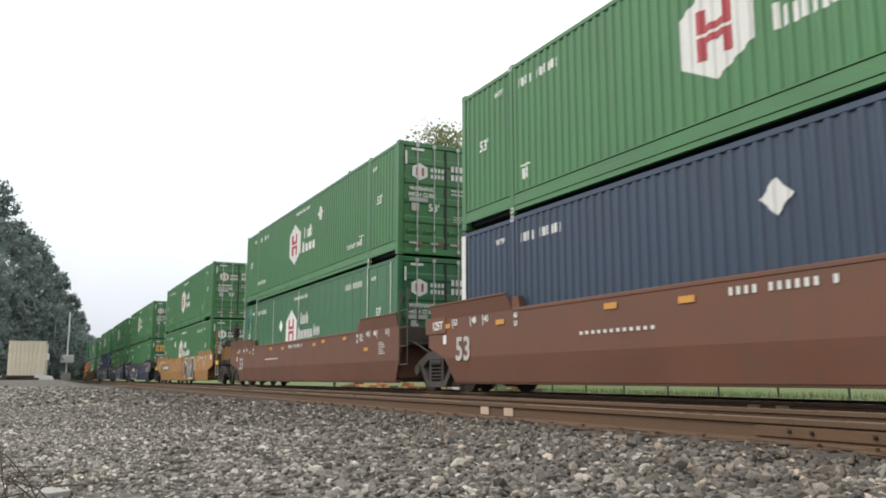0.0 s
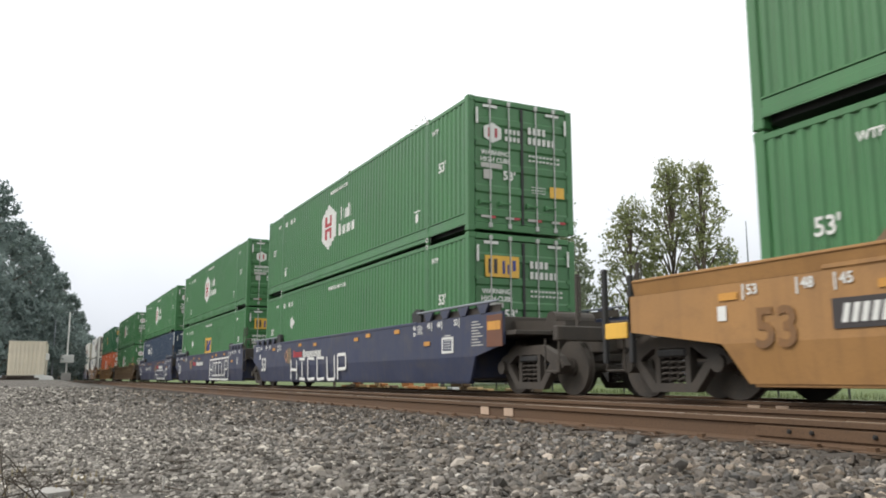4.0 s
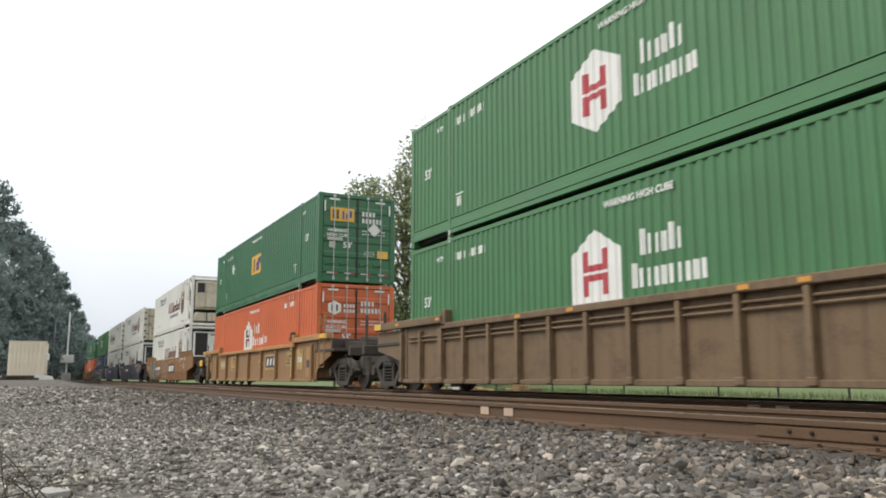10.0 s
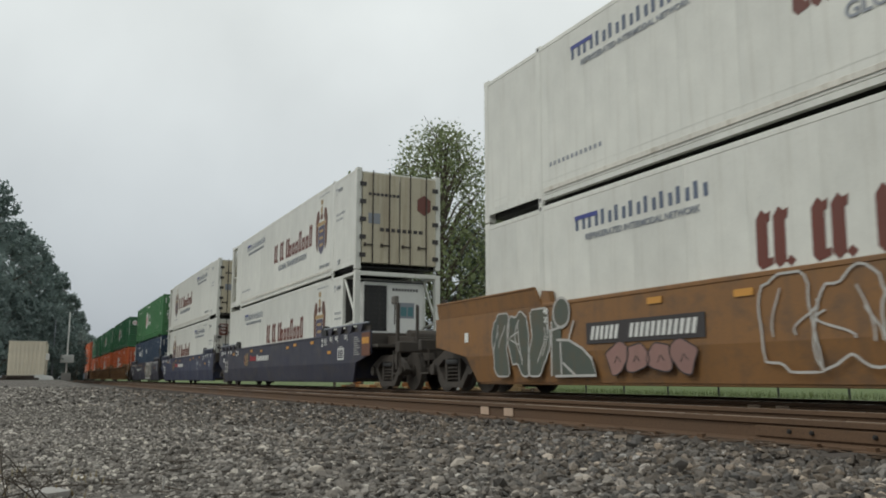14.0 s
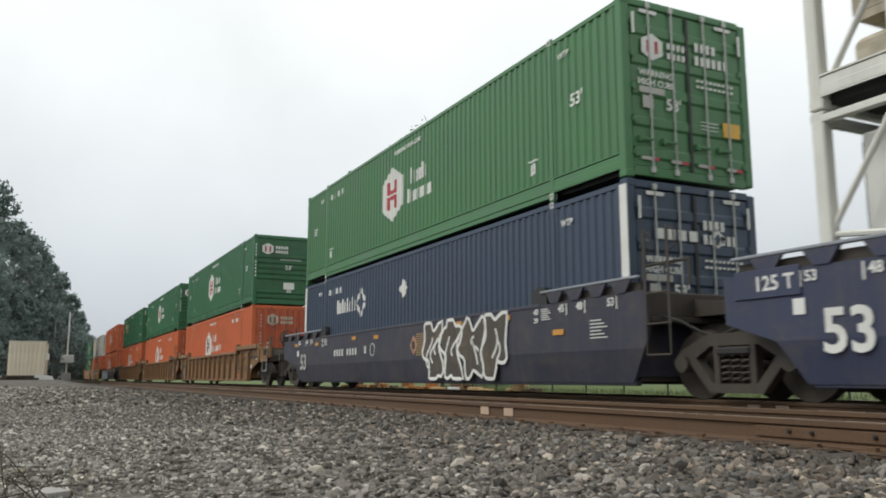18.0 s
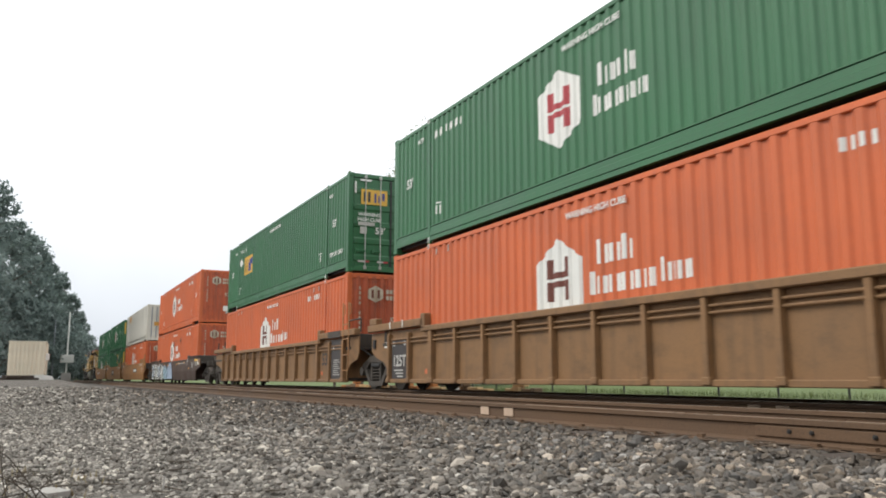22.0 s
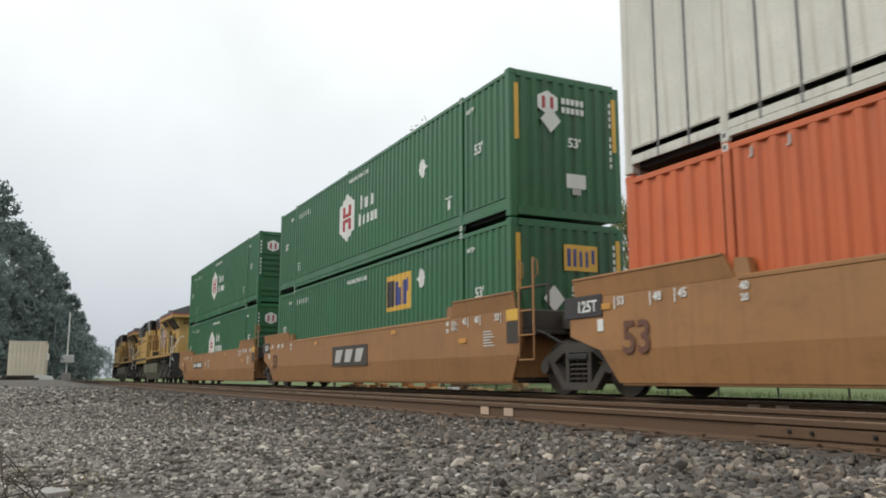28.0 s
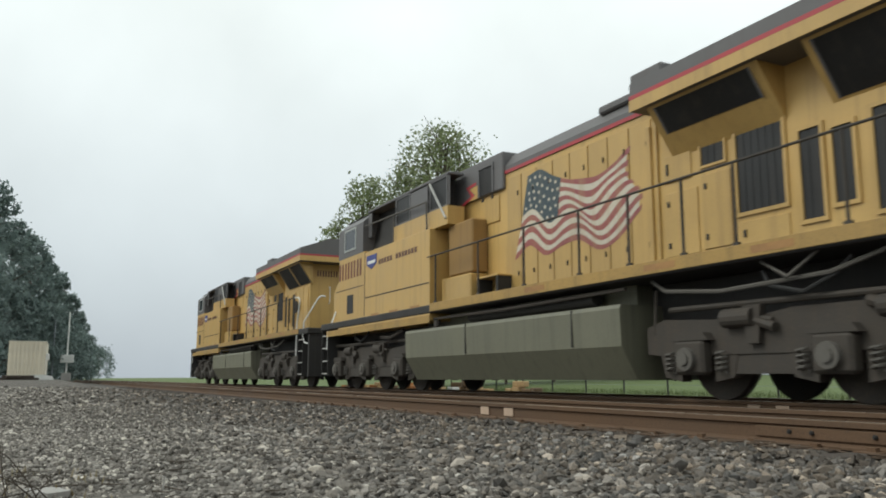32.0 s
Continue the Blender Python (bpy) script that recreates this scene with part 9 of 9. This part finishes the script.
# ---------------------------------------------------------------- things round the tracks
def build_yard():
    # the beige box at the gravel yard's end
    root = thing("storage_container", "beige corrugated steel storage container at the end of a gravel yard", "container", pose(-61, -0.9, 0.2, 0, 0, -2))
    s = Shape().box(-6.0, 0.0, -1.12, 1.12, 0.12, 2.5)
    part("body", s, BEIGE, root)
    for i in range(9):
        part("rib", shared(("box_rib",), lambda: Shape().box(0.0, 0.05, -0.07, 0.07, 0.2, 2.5, 0.015), BEIGE), BEIGE, root, at=(0, -1.0 + i * 0.25, 0))
    part("roof_edge", Shape().box(-6.02, 0.06, -1.15, 1.15, 2.5, 2.56, 0.01), BEIGE, root)
    part("base_frame", Shape().box(-6.0, 0.04, -1.13, 1.13, 0.0, 0.12, 0.01), MARK_DARK, root)
    part("vent_box", Shape().box(-0.5, -0.1, 1.12, 1.35, 1.3, 1.75, 0.02), MARK, root)
    b = thing("timber_stack", "low stack of dark boards in front of the container", "timber", (-58.5, -1.3, 0.2))
    for i in range(4):
        part("board", shared(("board",), lambda: Shape().box(-0.15, 0.15, -1.3, 1.3, 0, 0.14, 0.01), WOOD), WOOD, b, at=pose(0.32 * (i % 2) - 0.2, 0.2 * i, 0.14 * (i // 2), 0, 0, 4 * i))
    t = thing("tarpaulin_bundle", "white wrapped bundle lying beside the container", "bundle", (-58.6, -0.1, 0.2))
    part("bundle", Shape().prism([(-0.9, 0), (0.9, 0), (0.75, 0.24), (0.2, 0.34), (-0.5, 0.3), (-0.85, 0.15)], "x", -0.3, 0.3), MARK, t)
    car = thing("parked_car", "white car parked at the gravel yard's edge", "car", pose(-62, -3.9, 0.2, 0, 0, 8))
    part("body", Shape().prism([(-2.1, 0.25), (2.1, 0.25), (2.15, 0.75), (1.2, 0.9), (0.6, 1.4), (-1.2, 1.42), (-1.9, 0.95), (-2.15, 0.85)], "y", -0.85, 0.85), MARK, car)
    part("side_window", Shape().prism([(-1.3, 0.95), (0.95, 0.92), (0.5, 1.32), (-1.05, 1.34)], "y", -0.86, 0.86), GLASS, car)
    for x in (-1.3, 1.35):
        for y in (-0.78, 0.78):
            w = part("wheel", Shape().ring((0, 0, 0), (0, 1, 0), 0.2, 0.32, 0.2, 18), DARK, car, at=(x, y, 0.32))
            part("rim", Shape().ring((0, 0, 0), (0, 1, 0), 0.0, 0.2, 0.16, 14), STEEL, w)
    m = thing("signal_mast", "thin white mast with an equipment box beside the line", "mast", (-100, 2.7, 0.0))
    part("pole", Shape().rod((0, 0, 0), (0, 0, 7.6), 0.09, 8), MARK, m)
    part("pole", Shape().rod((0, -1.4, 0), (0, -1.4, 6.8), 0.06, 8), MARK_GREY, m)
    part("equipment_box", Shape().box(-0.4, 0.4, -0.7, 0.7, 2.0, 2.9, 0.05), MARK, m)
    part("plinth", Shape().box(-0.5, 0.5, -0.5, 0.5, 0, 0.9, 0.04), CONCRETE, m)
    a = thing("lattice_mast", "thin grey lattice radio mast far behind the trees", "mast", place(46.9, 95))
    part("leg", Shape().rod((-0.25, 0, -0.5), (0, 0, 16.9), 0.05, 5).rod((0.25, 0, -0.5), (0, 0, 16.9), 0.05, 5), MARK_GREY, a)
    part("lattice", Shape().pipe([((-1) ** i * 0.25 * (1 - i / 20), 0, i * 0.85) for i in range(19)], 0.025, 4), MARK_GREY, a)
    # fence in the grass
    f = thing("wire_fence", "wire fence with thin dark steel posts in the grass", "fence", (0, 0, 0))
    post = Shape().rod((0, 0, -0.3), (0, 0, 1.15), 0.035, 6).mesh("post", DARK)
    for i in range(18):
        # Posts set out by a bearing from the camera's stand.
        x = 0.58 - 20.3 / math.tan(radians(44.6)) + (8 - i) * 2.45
        part("post", post, DARK, f, at=(x, 20.0, lie(x, 20)))
    for z in (0.35, 0.7, 1.05):
        part("wire", Shape().rod((-42, 20, z - 0.3), (6, 20, z - 0.3), 0.006, 4), MARK_GREY, f)
    # timbers beyond the far rail
    r = random.Random(3)
    for i in range(30):
        x = -39.5 + i * 0.62 + r.uniform(-0.15, 0.15)
        z, tall = lie(x, 14) - 0.01, r.choice((1, 2, 2, 3))
        for j in range(tall):
            k = thing("old_tie", "split orange-brown timber tie lying beyond the track" if j == 0 else "split orange-brown timber tie on top of another", "timber", pose(x + r.uniform(-0.1, 0.1), 14.0 + r.uniform(-0.06, 0.06), z, 0, 0, r.uniform(-25, 25)), group="row of old ties")
            h = r.uniform(0.12, 0.2)
            part("tie", Shape().box(-r.uniform(0.16, 0.36), r.uniform(0.16, 0.36), -0.14, 0.14, 0, h, 0.02), r.choice((TIMBER, TIMBER, SPLIT_WOOD, RUST, SPLIT_WOOD)), k)
            z += h - 0.004
    w = thing("marker_block", "white painted concrete marker block beyond the track", "marker", (-26.4, 13.4, lie(-26.4, 13.4)))
    part("block", Shape().box(-0.2, 0.2, -0.15, 0.15, 0, 0.3, 0.02), MARK, w)
    # pale patches on the rails, and litter by the path
    for x, y in ((-8.1, 4.54), (-7.55, 4.54)):
        j = thing("rail_side_piece", "pale flat patch on the rail's side", "rail joint", (x, y, 0))
        part("bar", Shape().box(-0.1, 0.1, -0.03, -0.012, -0.14, -0.045, 0.006), PALE_PATCH, j)
    for x in (-7.15, -6.7):
        j = thing("rail_side_piece", "pale flat patch on the rail's side", "rail joint", (x, TRACK_Y - 0.7175, 0))
        part("bar", Shape().box(-0.1, 0.1, -0.03, -0.012, -0.14, -0.045, 0.006), PALE_PATCH, j)
    bar = thing("rail_side_piece", "rusty bolted joint bar against the near rail's web", "rail joint", (-3.35, 4.54, 0))
    part("bar", Shape().box(-0.62, 0.62, -0.03, -0.009, -0.135, -0.056, 0.006), RAIL_SIDE, bar)
    for dx in (-0.3, -0.11, 0.37):
        part("bolt", shared(("joint_bolt",), lambda: Shape().rod((0, -0.045, 0), (0, -0.028, 0), 0.017, 6).rod((0, -0.055, 0), (0, -0.044, 0), 0.01, 6), DARK), DARK, bar, at=(dx, 0, -0.088))
    p = thing("concrete_chunk", "flat pale chunk of concrete in the gravel", "rubble", pose(-3.32, -0.245, lie(-3.32, -0.245), 0, 0, 20))
    part("chunk", Shape().prism([(-0.12, -0.05), (0.02, -0.08), (0.13, -0.04), (0.1, 0.06), (-0.06, 0.07)], "z", -0.02, 0.022), CONCRETE, p)
    q = thing("stick", "short pale broken stick standing in the gravel", "stick", (-3.24, 0.21, lie(-3.24, 0.21)))
    part("stick", Shape().rod((0, 0, -0.02), (0.01, 0.005, 0.07), 0.006, 6, 0.004), CONCRETE, q)


# ---------------------------------------------------------------- build
build_ground()
build_yard()
build_plants()
build_weeds()
build_wells()
load_train()
locomotive(0.0)
locomotive(-22.6)
build_track(4.54, "track_near", "empty rusty railway track on timber ties")
build_track(TRACK_Y - 0.7175, "track_far", "railway track under the train on timber ties")
build_stones()


# ---------------------------------------------------------------- movement
def spin(sets, r):
    """All wheelsets of one kind turn alike: the first is keyed, the others take over its turning."""
    first = sets[0]
    x, y, z = first.matrix_basis.translation
    walk(first, [(k / FPS, pose(x, y, z, 0, math.degrees((along(k / FPS) - along(0)) / r), 0)) for k in range(32 * FPS + 1)])
    turning = first.animation_data
    for w in sets[1:]:
        w.rotation_mode = "QUATERNION"
        d = w.animation_data_create()
        d.action = turning.action
        d.action_slot = turning.action_slot


def motions():
    for ob, x, z in ROLLING:
        walk(ob, [(t, pose(x + along(t), TRACK_Y, z)) for t in (0, 8, 16, 24, 32)])
    for key, sets in WHEELSETS.items():
        spin(sets, 0.53 if key.startswith("loco") else 0.46)


motions()
